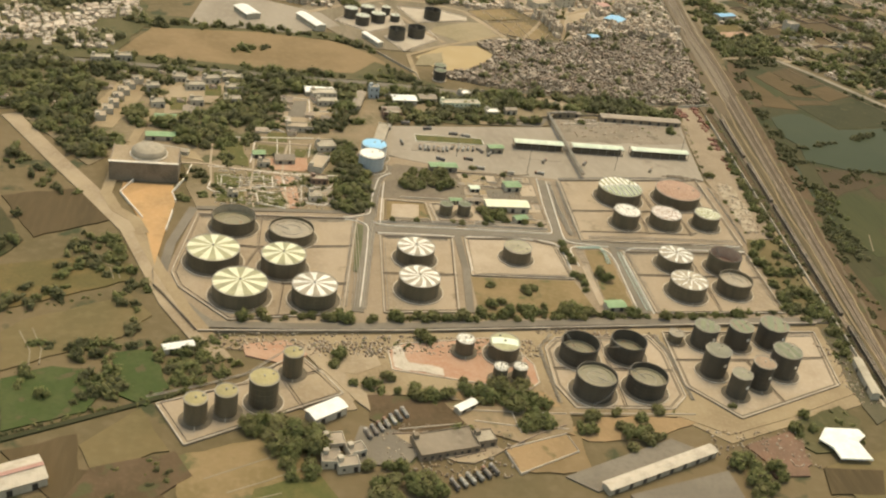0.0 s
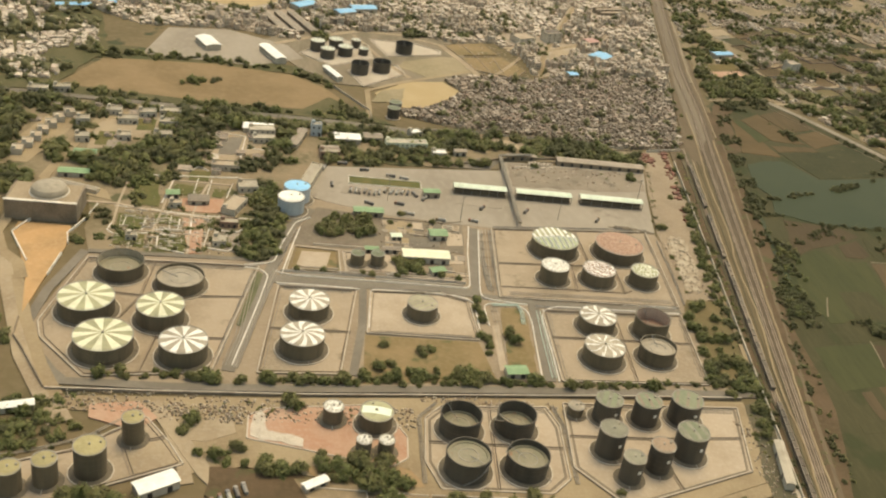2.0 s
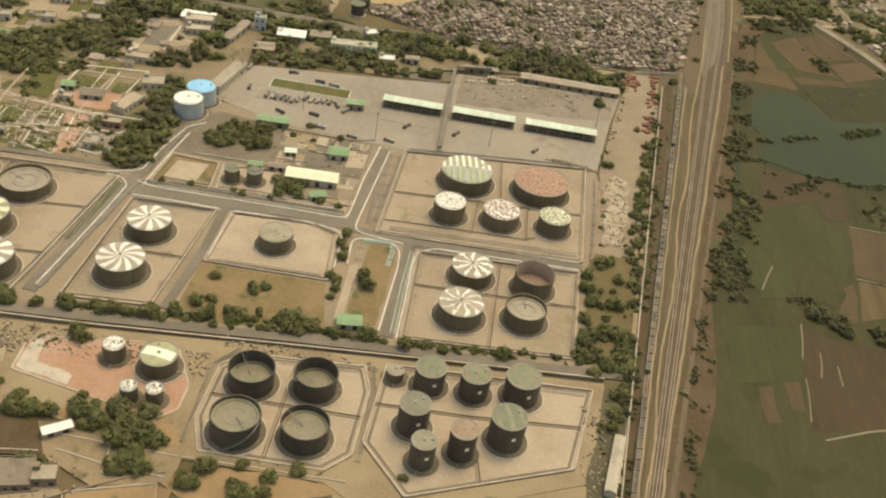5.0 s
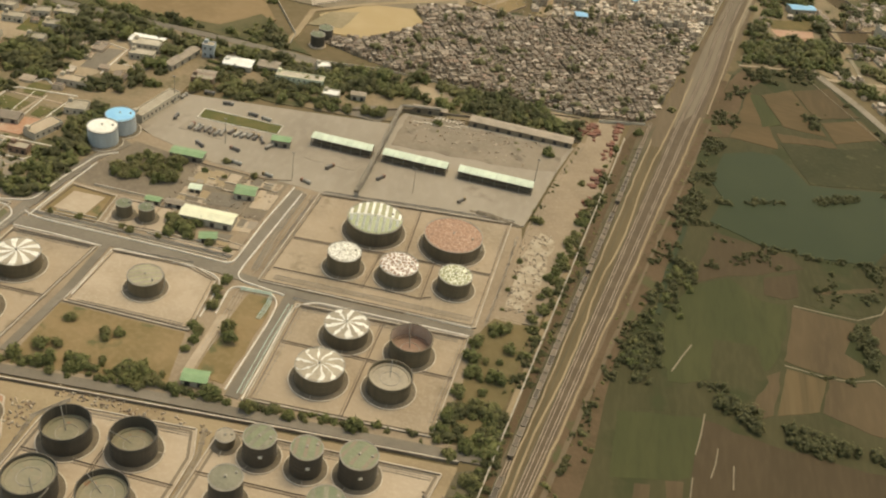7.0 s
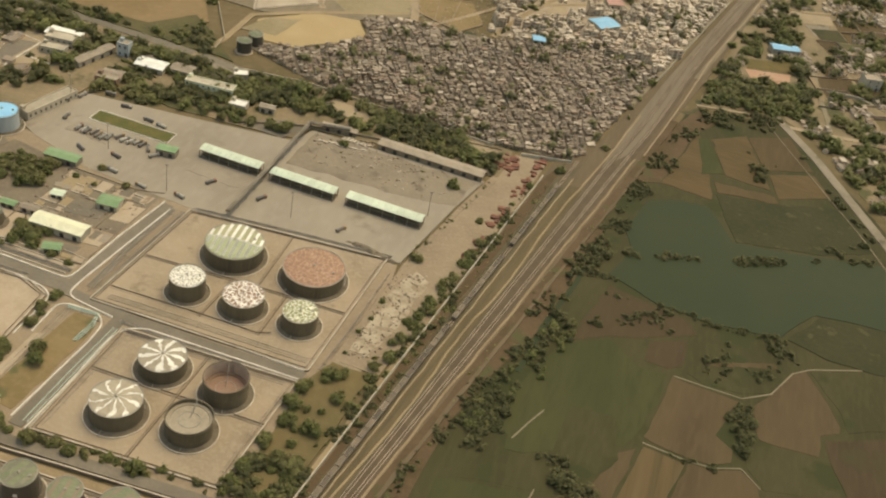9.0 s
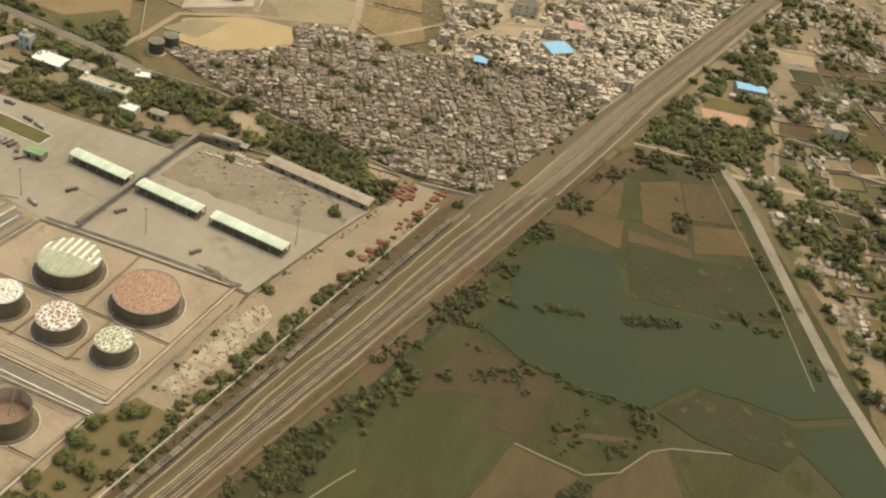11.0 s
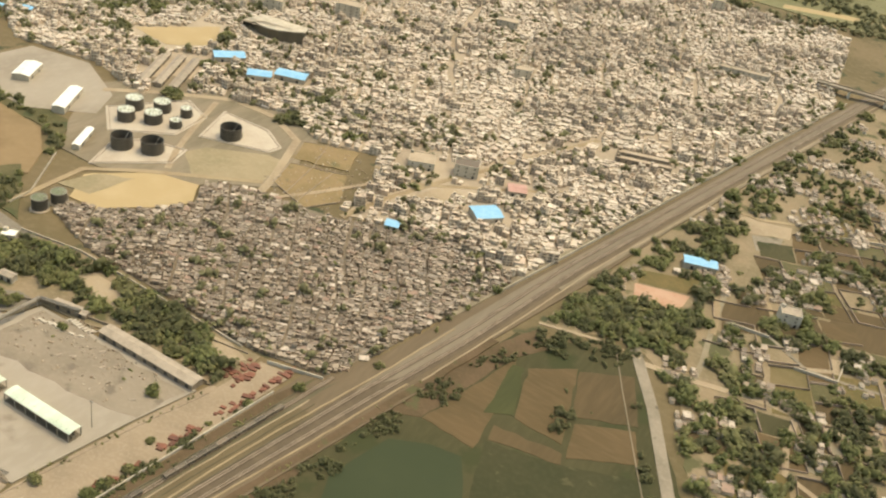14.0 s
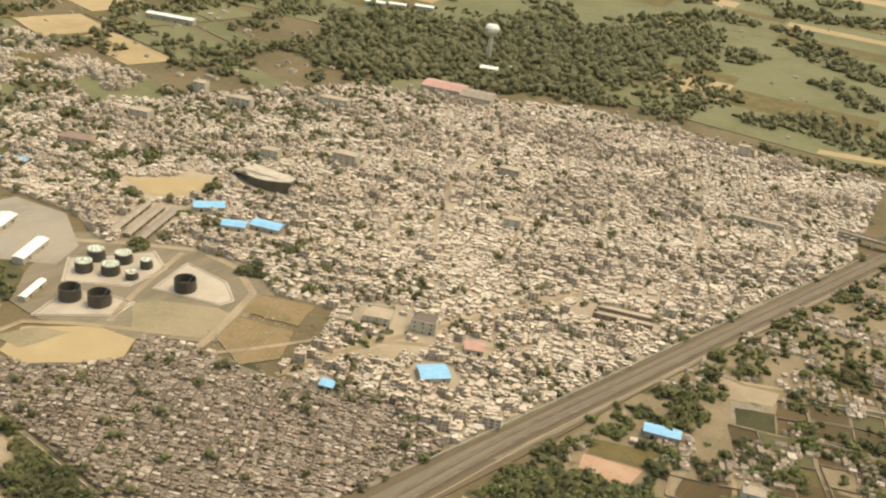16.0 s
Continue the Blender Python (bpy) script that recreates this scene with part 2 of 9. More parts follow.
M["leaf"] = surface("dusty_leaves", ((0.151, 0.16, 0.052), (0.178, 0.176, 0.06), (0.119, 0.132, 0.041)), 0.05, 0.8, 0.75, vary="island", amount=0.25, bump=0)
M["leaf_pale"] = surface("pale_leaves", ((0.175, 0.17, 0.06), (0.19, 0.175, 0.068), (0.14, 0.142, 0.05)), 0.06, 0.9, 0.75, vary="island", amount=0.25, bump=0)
# far leaves: paler and greyer, with the distance haze put into the colour
M["leaf_hazed"] = surface("haze_paled_leaves", ((0.2, 0.187, 0.088), (0.225, 0.205, 0.1), (0.16, 0.154, 0.072)), 0.012, 0.12, 0.8, vary="island", amount=0.15, bump=0)
M["leaf_dark"] = surface("dark_reeds", ((0.105, 0.104, 0.039), (0.127, 0.119, 0.048), (0.083, 0.087, 0.032)), 0.05, 0.8, 0.75, vary="island", amount=0.2, bump=0)
M["bark"] = surface("bark", ((0.11, 0.08, 0.05), (0.09, 0.065, 0.04), (0.14, 0.10, 0.07)), 1.0, 6.0)
M["shell_dark"] = surface("dark_tank_steel", ((0.136, 0.107, 0.066), (0.102, 0.082, 0.051), (0.17, 0.132, 0.081)), 0.25, 1.2, 0.6, stretch=((1, 1, 0.15), 0), vary="object", amount=0.12)
M["shell_black"] = surface("black_tank_steel", ((0.082, 0.069, 0.05), (0.06, 0.051, 0.038), (0.11, 0.089, 0.062)), 0.3, 1.2, 0.6, stretch=((1, 1, 0.15), 0), vary="object", amount=0.2)
M["shell_grey"] = surface("grey_tank_paint", ((0.42, 0.45, 0.45), (0.36, 0.39, 0.39), (0.30, 0.31, 0.29)), 0.3, 1.2, 0.5, stretch=((1, 1, 0.15), 0))
M["white_paint"] = surface("white_tank_paint", ((0.78, 0.75, 0.66), (0.66, 0.63, 0.54), (0.52, 0.48, 0.39)), 0.35, 1.3, 0.5, vary="object", amount=0.08)
M["cream_paint"] = surface("cream_tank_paint", ((0.68, 0.66, 0.46), (0.6, 0.575, 0.39), (0.48, 0.455, 0.3)), 0.35, 1.3, 0.5, vary="object", amount=0.1)
M["olive_paint"] = surface("olive_roof_paint", ((0.33, 0.31, 0.17), (0.26, 0.25, 0.135), (0.40, 0.37, 0.22)), 0.3, 1.3, 0.6, vary="object", amount=0.1)
M["taupe_paint"] = surface("taupe_roof_paint", ((0.34, 0.285, 0.20), (0.27, 0.225, 0.155), (0.42, 0.36, 0.27)), 0.3, 1.3, 0.6, vary="object", amount=0.1)
M["green_paint"] = surface("green_roof_paint", ((0.134, 0.155, 0.083), (0.168, 0.18, 0.098), (0.213, 0.2, 0.127)), 0.3, 1.3, 0.6, vary="object", amount=0.12)
M["red_paint"] = surface("faded_red_paint", ((0.24, 0.14, 0.095), (0.20, 0.13, 0.085), (0.28, 0.20, 0.14)), 0.3, 1.3, 0.6)
M["blue_paint"] = surface("sky_blue_paint", ((0.22, 0.50, 0.72), (0.27, 0.55, 0.74), (0.17, 0.40, 0.58)), 0.3, 1.5, 0.5)
M["blue_sheet"] = surface("blue_sheeting", ((0.19, 0.42, 0.6), (0.24, 0.47, 0.63), (0.15, 0.33, 0.48)), 0.3, 1.5, 0.6)
M["green_sheet"] = surface("green_sheeting", ((0.15, 0.25, 0.11), (0.19, 0.29, 0.14), (0.23, 0.31, 0.18)), 0.3, 1.5, 0.6, vary="object", amount=0.15)
M["mint_sheet"] = surface("pale_green_sheeting", ((0.56, 0.62, 0.48), (0.50, 0.56, 0.42), (0.44, 0.50, 0.38)), 0.3, 1.5, 0.5, vary="object", amount=0.08)
M["mint_paint"] = surface("mint_white_roof_paint", ((0.66, 0.74, 0.56), (0.6, 0.68, 0.5), (0.72, 0.76, 0.62)), 0.3, 1.3, 0.5)
M["cream_sheet"] = surface("cream_sheeting", ((0.72, 0.70, 0.50), (0.64, 0.62, 0.43), (0.58, 0.56, 0.40)), 0.3, 1.5, 0.5)
M["white_sheet"] = surface("white_sheeting", ((0.78, 0.76, 0.68), (0.68, 0.66, 0.58), (0.60, 0.57, 0.49)), 0.3, 1.5, 0.5, vary="object", amount=0.08)
M["grey_sheet"] = surface("asbestos_sheeting", ((0.3, 0.243, 0.178), (0.24, 0.194, 0.14), (0.35, 0.29, 0.217)), 0.3, 1.5, 0.8, vary="object", amount=0.2)
M["pink_sheet"] = surface("faded_red_sheeting", ((0.42, 0.23, 0.18), (0.36, 0.20, 0.155), (0.47, 0.29, 0.23)), 0.3, 1.5, 0.7)
M["plaster"] = patchwork("plaster", [(0.361, 0.289, 0.2), (0.266, 0.203, 0.136), (0.218, 0.146, 0.092), (0.401, 0.333, 0.245), (0.314, 0.232, 0.149), (0.187, 0.143, 0.095)])
M["slab"] = patchwork("roof_slabs", [(0.365, 0.288, 0.208), (0.234, 0.177, 0.126), (0.288, 0.221, 0.156), (0.447, 0.369, 0.28), (0.178, 0.134, 0.095), (0.295, 0.194, 0.136), (0.323, 0.251, 0.183), (0.212, 0.161, 0.115), (0.502, 0.419, 0.322), (0.254, 0.2, 0.145), (0.164, 0.126, 0.09), (0.336, 0.264, 0.188), (0.275, 0.227, 0.172), (0.392, 0.314, 0.23)])
# roofs and plaster of distant houses: raised and evened out to imitate haze
M["slab_hazed"] = patchwork("haze_paled_roofs", [(0.592, 0.503, 0.388), (0.502, 0.412, 0.31), (0.541, 0.446, 0.337), (0.62, 0.536, 0.417), (0.464, 0.379, 0.284), (0.535, 0.419, 0.316), (0.563, 0.469, 0.358), (0.487, 0.403, 0.303), (0.63, 0.548, 0.431), (0.512, 0.427, 0.325), (0.445, 0.365, 0.276), (0.578, 0.484, 0.368), (0.526, 0.446, 0.346), (0.55, 0.441, 0.334)])
M["plaster_hazed"] = patchwork("haze_paled_plaster", [(0.6, 0.488, 0.354), (0.538, 0.426, 0.306), (0.516, 0.398, 0.284), (0.63, 0.524, 0.39), (0.569, 0.442, 0.318), (0.486, 0.388, 0.277)])
M["plaster_one"] = patchwork("plaster_of_one_house", [(0.361, 0.289, 0.2), (0.266, 0.203, 0.136), (0.218, 0.146, 0.092), (0.401, 0.333, 0.245), (0.314, 0.232, 0.149), (0.187, 0.143, 0.095)], vary="object")
M["slab_one"] = patchwork("roof_slab_of_one_house", [(0.34, 0.269, 0.193), (0.206, 0.155, 0.108), (0.263, 0.199, 0.139), (0.426, 0.351, 0.266), (0.148, 0.111, 0.077), (0.269, 0.171, 0.118), (0.297, 0.231, 0.166), (0.184, 0.139, 0.097), (0.482, 0.402, 0.311), (0.227, 0.177, 0.127), (0.134, 0.101, 0.072), (0.312, 0.244, 0.172), (0.248, 0.206, 0.155), (0.368, 0.295, 0.216)], vary="object")
M["dark"] = surface("dark_opening", ((0.035, 0.03, 0.025), (0.03, 0.025, 0.02), (0.045, 0.04, 0.03)), 0.5, 2.0, 0.5, bump=0)
# distant window openings, lifted from black as haze would lift them
M["window_hazed"] = surface("haze_paled_window", ((0.19, 0.155, 0.115), (0.15, 0.122, 0.092), (0.22, 0.18, 0.14)), 0.5, 2.0, 0.6, bump=0)
M["dull_roof"] = surface("dull_roof_paint", ((0.205, 0.19, 0.125), (0.165, 0.155, 0.1), (0.25, 0.228, 0.155)), 0.3, 1.3, 0.6, vary="object", amount=0.12)
M["red_soil"] = surface("dark_red_soil", ((0.2, 0.118, 0.078), (0.16, 0.1, 0.066), (0.25, 0.16, 0.11)), 0.12, 0.8)
M["pipe"] = surface("pipe_steel", ((0.3, 0.258, 0.198), (0.204, 0.174, 0.132), (0.396, 0.348, 0.276)), 0.2, 1.5, 0.5, 0.3, vary="object", amount=0.25)
M["steel"] = surface("galvanised_steel", ((0.30, 0.27, 0.22), (0.24, 0.215, 0.175), (0.36, 0.33, 0.28)), 0.3, 2.0, 0.5, 0.5)
M["mint_pipe"] = surface("mint_painted_pipe", ((0.45, 0.55, 0.45), (0.38, 0.47, 0.38), (0.50, 0.58, 0.48)), 0.3, 2.0, 0.5)
M["cab"] = patchwork("truck_cab_paint", [(0.26, 0.13, 0.08), (0.34, 0.31, 0.26), (0.20, 0.19, 0.17), (0.33, 0.23, 0.12)], 0.4, "object")
M["barrel"] = patchwork("tanker_barrel_paint", [(0.13, 0.115, 0.1), (0.28, 0.255, 0.215), (0.18, 0.15, 0.12), (0.4, 0.37, 0.31), (0.12, 0.105, 0.09)], 0.4, "object")
M["rubber"] = surface("rubber", ((0.03, 0.03, 0.03), (0.035, 0.033, 0.03), (0.05, 0.045, 0.04)), 1.0, 4.0, 0.8)
M["crate"] = surface("orange_crates", ((0.162, 0.056, 0.028), (0.134, 0.048, 0.026), (0.188, 0.078, 0.045)), 0.3, 2.0, 0.7, vary="object", amount=0.3)


def let_light_through(mat, share):
    """Leaves pass some of the light on to their other side."""
    nt = mat.node_tree
    bsdf = nt.nodes["Principled BSDF"]
    t, mix = nt.nodes.new("ShaderNodeBsdfTranslucent"), nt.nodes.new("ShaderNodeMixShader")
    nt.links.new(bsdf.inputs["Base Color"].links[0].from_socket, t.inputs["Color"])
    mix.inputs[0].default_value = share
    nt.links.new(bsdf.outputs[0], mix.inputs[1])
    nt.links.new(t.outputs[0], mix.inputs[2])
    nt.links.new(mix.outputs[0], nt.nodes["Material Output"].inputs["Surface"])


for key in ("leaf", "leaf_pale", "leaf_hazed", "leaf_dark"):
    let_light_through(M[key], 0.42)


def net_paint(name, base, net, scale, edge):
    """A roof with a net of white seams."""
    mat = bpy.data.materials.new(name)
    mat.use_nodes = True
    nt = mat.node_tree
    bsdf = nt.nodes["Principled BSDF"]
    where = nt.nodes.new("ShaderNodeNewGeometry").outputs["Position"]
    v = nt.nodes.new("ShaderNodeTexVoronoi")
    v.feature = "DISTANCE_TO_EDGE"
    v.inputs["Scale"].default_value = scale
    warp = nt.nodes.new("ShaderNodeTexNoise")
    warp.inputs["Scale"].default_value = 0.9
    nt.links.new(where, warp.inputs["Vector"])
    add = nt.nodes.new("ShaderNodeVectorMath")
    add.operation = "MULTIPLY_ADD"
    add.inputs[1].default_value = (1.0, 1.0, 1.0)
    nt.links.new(warp.outputs["Color"], add.inputs[0])
    nt.links.new(where, add.inputs[2])
    nt.links.new(add.outputs[0], v.inputs["Vector"])
    r = nt.nodes.new("ShaderNodeMapRange")
    r.inputs[1].default_value, r.inputs[2].default_value = edge, edge + 0.06
    nt.links.new(v.outputs["Distance"], r.inputs[0])
    stain = ramp_mix(nt, noise_fac(nt, where, 0.5, 0.45, 0.65), base[0], base[1])
    nt.links.new(ramp_mix(nt, r.outputs[0], net, stain), bsdf.inputs["Base Color"])
    bsdf.inputs["Roughness"].default_value = 0.6
    return mat


M["net_white"] = net_paint("seamed_white_roof", ((0.34, 0.31, 0.23), (0.42, 0.38, 0.29)), (0.74, 0.71, 0.62), 1.0, 0.1)
M["net_brown"] = net_paint("seamed_brown_roof", ((0.24, 0.15, 0.10), (0.31, 0.21, 0.14)), (0.78, 0.74, 0.66), 0.75, 0.05)
M["net_rust"] = net_paint("seamed_rust_roof", ((0.29, 0.16, 0.094), (0.24, 0.135, 0.082)), (0.47, 0.3, 0.2), 0.6, 0.004)
M["net_olive"] = net_paint("seamed_olive_roof", ((0.24, 0.24, 0.12), (0.30, 0.28, 0.15)), (0.72, 0.7, 0.55), 0.78, 0.045)
M["brown_roof"] = surface("brown_roof_paint", ((0.3, 0.2, 0.12), (0.24, 0.165, 0.1), (0.35, 0.25, 0.16)), 0.3, 1.3, 0.6)
M["roof_streak"] = surface("faded_roof_streaks", ((0.215, 0.165, 0.108), (0.18, 0.17, 0.105), (0.245, 0.19, 0.13)), 0.4, 1.6, 0.6)
M["deck_rust"] = surface("rust_stained_deck", ((0.215, 0.185, 0.115), (0.18, 0.165, 0.1), (0.26, 0.215, 0.135)), 0.2, 1.0, 0.6, spots=(0.35, 0.62, (0.26, 0.13, 0.07)))
M["orange_sand"] = surface("orange_sandy_soil", ((0.3, 0.2, 0.105), (0.25, 0.17, 0.09), (0.34, 0.235, 0.13)), 0.08, 0.7, spots=(0.12, 0.62, (0.16, 0.125, 0.06)))
M["lawn_strip"] = surface("worn_green_strip", ((0.125, 0.12, 0.062), (0.1, 0.1, 0.05), (0.16, 0.145, 0.085)), 0.12, 0.9)
M["far_roof"] = net_paint("mottled_far_roof", ((0.24, 0.25, 0.16), (0.32, 0.32, 0.22)), (0.6, 0.61, 0.5), 0.55, 0.09)
M["sandy_lot"] = surface("sandy_lot", ((0.27, 0.2, 0.12), (0.22, 0.165, 0.098), (0.31, 0.235, 0.15)), 0.08, 0.7, spots=(0.14, 0.6, (0.17, 0.135, 0.075)))
# dark sand colour that stands in for shade at tank feet and under sheds
M["shade_dark"] = surface("shade_dark_sand", ((0.15, 0.122, 0.085), (0.115, 0.095, 0.066), (0.2, 0.163, 0.115)), 0.25, 0.9)


# ---- builders ----
def mesh_from(name, bm, materials):
    me = bpy.data.meshes.new(name)
    bm.to_mesh(me)
    bm.free()
    for m in materials if isinstance(materials, (list, tuple)) else [materials]:
        me.materials.append(m)
    return me


def part(name, bm, material, parent=None, label="", at=None):
    """Links a bmesh as one mesh object, under a thing or a part."""
    ob = new(name, mesh_from(name, bm, material))
    ob.parent = parent
    if at is not None:
        ob.matrix_basis = at
    return tagged(ob, label)


def base(name, label, category, x=0, y=0, z=0, turn=0, group="", kind=""):
    ob = new(name)
    ob.empty_display_size = 0.5
    ob.matrix_basis = pose(x, y, z, 0, 0, turn)
    return tagged(ob, label, category, group, kind)


def box(bm, x0, x1, y0, y1, z0, z1, mat=0):
    v = [bm.verts.new(p) for p in ((x0, y0, z0), (x1, y0, z0), (x1, y1, z0), (x0, y1, z0), (x0, y0, z1), (x1, y0, z1), (x1, y1, z1), (x0, y1, z1))]
    for q in ((3, 2, 1, 0), (4, 5, 6, 7), (0, 1, 5, 4), (1, 2, 6, 5), (2, 3, 7, 6), (3, 0, 4, 7)):
        bm.faces.new([v[i] for i in q]).material_index = mat
    return bm


def a_box(*a):
    return box(bmesh.new(), *a)


def bevelled_box(x0, x1, y0, y1, z0, z1, w):
    bm = a_box(x0, x1, y0, y1, z0, z1)
    bmesh.ops.bevel(bm, geom=bm.edges[:], offset=w, segments=1, affect="EDGES")
    return bm


def lathe(bm, profile, steps, a0=0.0, a1=360.0, mat=0):
    """Turns a profile of (radius, height) round the z axis."""
    full = abs(a1 - a0) >= 359.9
    rings = []
    for i in range(steps if full else steps + 1):
        a = radians(a0 + (a1 - a0) * i / steps)
        rings.append([bm.verts.new((r * math.cos(a), r * math.sin(a), z)) for r, z in profile])
    for i in range(steps):
        p, q = rings[i], rings[(i + 1) % len(rings)]
        for k in range(len(profile) - 1):
            bm.faces.new((p[k], q[k], q[k + 1], p[k + 1])).material_index = mat
    bmesh.ops.remove_doubles(bm, verts=bm.verts[:], dist=1e-4)
    return bm


COUNT = []


def slab(name, pts, z, material, label="", category="ground", kind="structure", parent=None):
    """A flat polygon with a side of its own down to the ground."""
    xs, ys = [p[0] for p in pts], [p[1] for p in pts]
    z += 0.0012 * (len(COUNT) + 1)
    while any(abs(z - q[0]) < 0.003 and q[1] < max(xs) and q[2] > min(xs) and q[3] < max(ys) and q[4] > min(ys) for q in COUNT):
        z += 0.0017
    COUNT.append((z, min(xs), max(xs), min(ys), max(ys)))
    bm = bmesh.new()
    f = bm.faces.new([bm.verts.new((x, y, z)) for x, y in pts])
    if f.normal.z < 0 or f.calc_area() and sum((pts[i][0] - pts[i - 1][0]) * (pts[i][1] + pts[i - 1][1]) for i in range(len(pts))) > 0:
        bmesh.ops.reverse_faces(bm, faces=[f])
    e = bmesh.ops.extrude_face_region(bm, geom=[f])
    for v in e["geom"]:
        if isinstance(v, bmesh.types.BMVert):
            v.co.z = z
    for v in f.verts:
        v.co.z = -0.3
    bmesh.ops.reverse_faces(bm, faces=[f])
    bmesh.ops.recalc_face_normals(bm, faces=bm.faces[:])
    bmesh.ops.triangulate(bm, faces=[g for g in bm.faces if len(g.verts) > 4])
    return tagged(part(name, bm, material, parent), label, category, kind=kind)


def offsets(pts, d):
    """The line moved sideways by d metres, to its left."""
    out = []
    for i, (x, y) in enumerate(pts):
        a, b = pts[max(i - 1, 0)], pts[min(i + 1, len(pts) - 1)]
        t = Vector((b[0] - a[0], b[1] - a[1])).normalized()
        out.append((x - t.y * d, y + t.x * d))
    return out


def strip(name, pts, width, z, material, label="", category="road", kind="structure", parent=None):
    return slab(name, offsets(pts, width / 2) + offsets(pts, -width / 2)[::-1], z, material, label, category, kind, parent)


def wall_mesh(pts, thick, high, low=-0.2):
    bm = bmesh.new()
    l, r = offsets(pts, thick / 2), offsets(pts, -thick / 2)
    rows = [[bm.verts.new((*p, z)) for p, z in ((l[i], low), (l[i], high), (r[i], high), (r[i], low))] for i in range(len(pts))]
    for a, b in zip(rows, rows[1:]):
        for k in range(4):
            bm.faces.new((a[k], b[k], b[(k + 1) % 4], a[(k + 1) % 4]))
    bm.faces.new(rows[0][::-1])
    bm.faces.new(rows[-1])
    bmesh.ops.recalc_face_normals(bm, faces=bm.faces[:])
    return bm


def tube_mesh(pts, r, sides=6):
    bm = bmesh.new()
    rings = []
    for i, p in enumerate(pts):
        t = (Vector(pts[min(i + 1, len(pts) - 1)]) - Vector(pts[max(i - 1, 0)])).normalized()
        u = t.cross(Vector((0, 0, 1)))
        u = u.normalized() if u.length > 1e-3 else Vector((1, 0, 0))
        v = u.cross(t)
        rings.append([bm.verts.new(Vector(p) + r * (math.cos(6.2832 * k / sides) * u + math.sin(6.2832 * k / sides) * v)) for k in range(sides)])
    for a, b in zip(rings, rings[1:]):
        for k in range(sides):
            bm.faces.new((a[k], a[(k + 1) % sides], b[(k + 1) % sides], b[k]))
    bm.faces.new(rings[0][::-1])
    bm.faces.new(rings[-1])
    bmesh.ops.recalc_face_normals(bm, faces=bm.faces[:])
    return bm


def inside(x, y, poly):
    hit = False
    for i in range(len(poly)):
        (x0, y0), (x1, y1) = poly[i - 1], poly[i]
        if (y0 > y) != (y1 > y) and x < (x1 - x0) * (y - y0) / (y1 - y0) + x0:
            hit = not hit
    return hit


def spread(poly, gap, seed, most=10000, outside=(), clump=-1.0, grain=0.03):
    """Points inside the polygon, about gap metres apart, on a shaken grid."""
    rnd = random.Random(seed)
    xs, ys = [p[0] for p in poly], [p[1] for p in poly]
    out = []
    y = min(ys) + gap / 2
    while y < max(ys):
        x = min(xs) + gap / 2
        while x < max(xs):
            px, py = x + rnd.uniform(-0.42, 0.42) * gap, y + rnd.uniform(-0.42, 0.42) * gap
            if inside(px, py, poly) and not any(inside(px, py, o) for o in outside) and (clump < -0.9 or noise.noise(Vector((px * grain, py * grain, seed % 50))) > clump):
                out.append((px, py))
            x += gap
        y += gap
    rnd.shuffle(out)
    return out[:most]


def joined(name, templates, places, materials, label, category, kind="stuff"):
    """One mesh out of many placed copies. templates: (verts, faces, face materials); places: (template, x, y, z, turn, sx, sy, sz)."""
    vs, fs, ms, n = [], [], [], 0
    for k, x, y, z, turn, sx, sy, sz in places:
        tv, tf, tm = templates[k]
        c, s = math.cos(turn), math.sin(turn)
        p = tv * (sx, sy, sz)
        vs.append(np.stack([p[:, 0] * c - p[:, 1] * s + x, p[:, 0] * s + p[:, 1] * c + y, p[:, 2] + z], 1))
        fs.append(tf + n)
        ms.append(tm)
        n += len(tv)
    v, f, m = np.concatenate(vs), np.concatenate(fs), np.concatenate(ms)
    me = bpy.data.meshes.new(name)
    me.vertices.add(len(v))
    me.vertices.foreach_set("co", v.astype(np.float32).ravel())
    side = f.shape[1]
    me.loops.add(f.size)
    me.loops.foreach_set("vertex_index", f.astype(np.int32).ravel())
    me.polygons.add(len(f))
    me.polygons.foreach_set("loop_start", (np.arange(len(f)) * side).astype(np.int32))
    me.polygons.foreach_set("material_index", m.astype(np.int32))
    me.update(calc_edges=True)
    me.validate()
    for q in materials:
        me.materials.append(q)
    return tagged(new(name, me), label, category, kind=kind)

# ---- the land ----
slab("ground", [(-4200, -1500), (4200, -1500), (4200, 4800), (-4200, 4800)], 0.0, M["ground"], "dusty dry plain of scrub and bare soil", "ground")

def rail_x(y):
    return 233.0 + 0.19 * (y - 360.0)


# farmland east of the railway
def ragged(pts, step=4.0, shake=0.55):
    """The same outline with uneven edges."""
    out = []
    for i in range(len(pts)):
        a, b = Vector(pts[i]), Vector(pts[(i + 1) % len(pts)])
        n = max(1, int((b - a).length / step))
        side = Vector((-(b - a).y, (b - a).x)).normalized()
        for k in range(n):
            q = a + (b - a) * (k / n)
            if k:
                q += side * shake * 2.0 * noise.noise(Vector((q.x * 0.21, q.y * 0.21, 7)))
            out.append((q.x, q.y))
    return out


def field(pts, material, label, z=0.05):
    return slab("field", ragged(pts), z, material, label, "field")

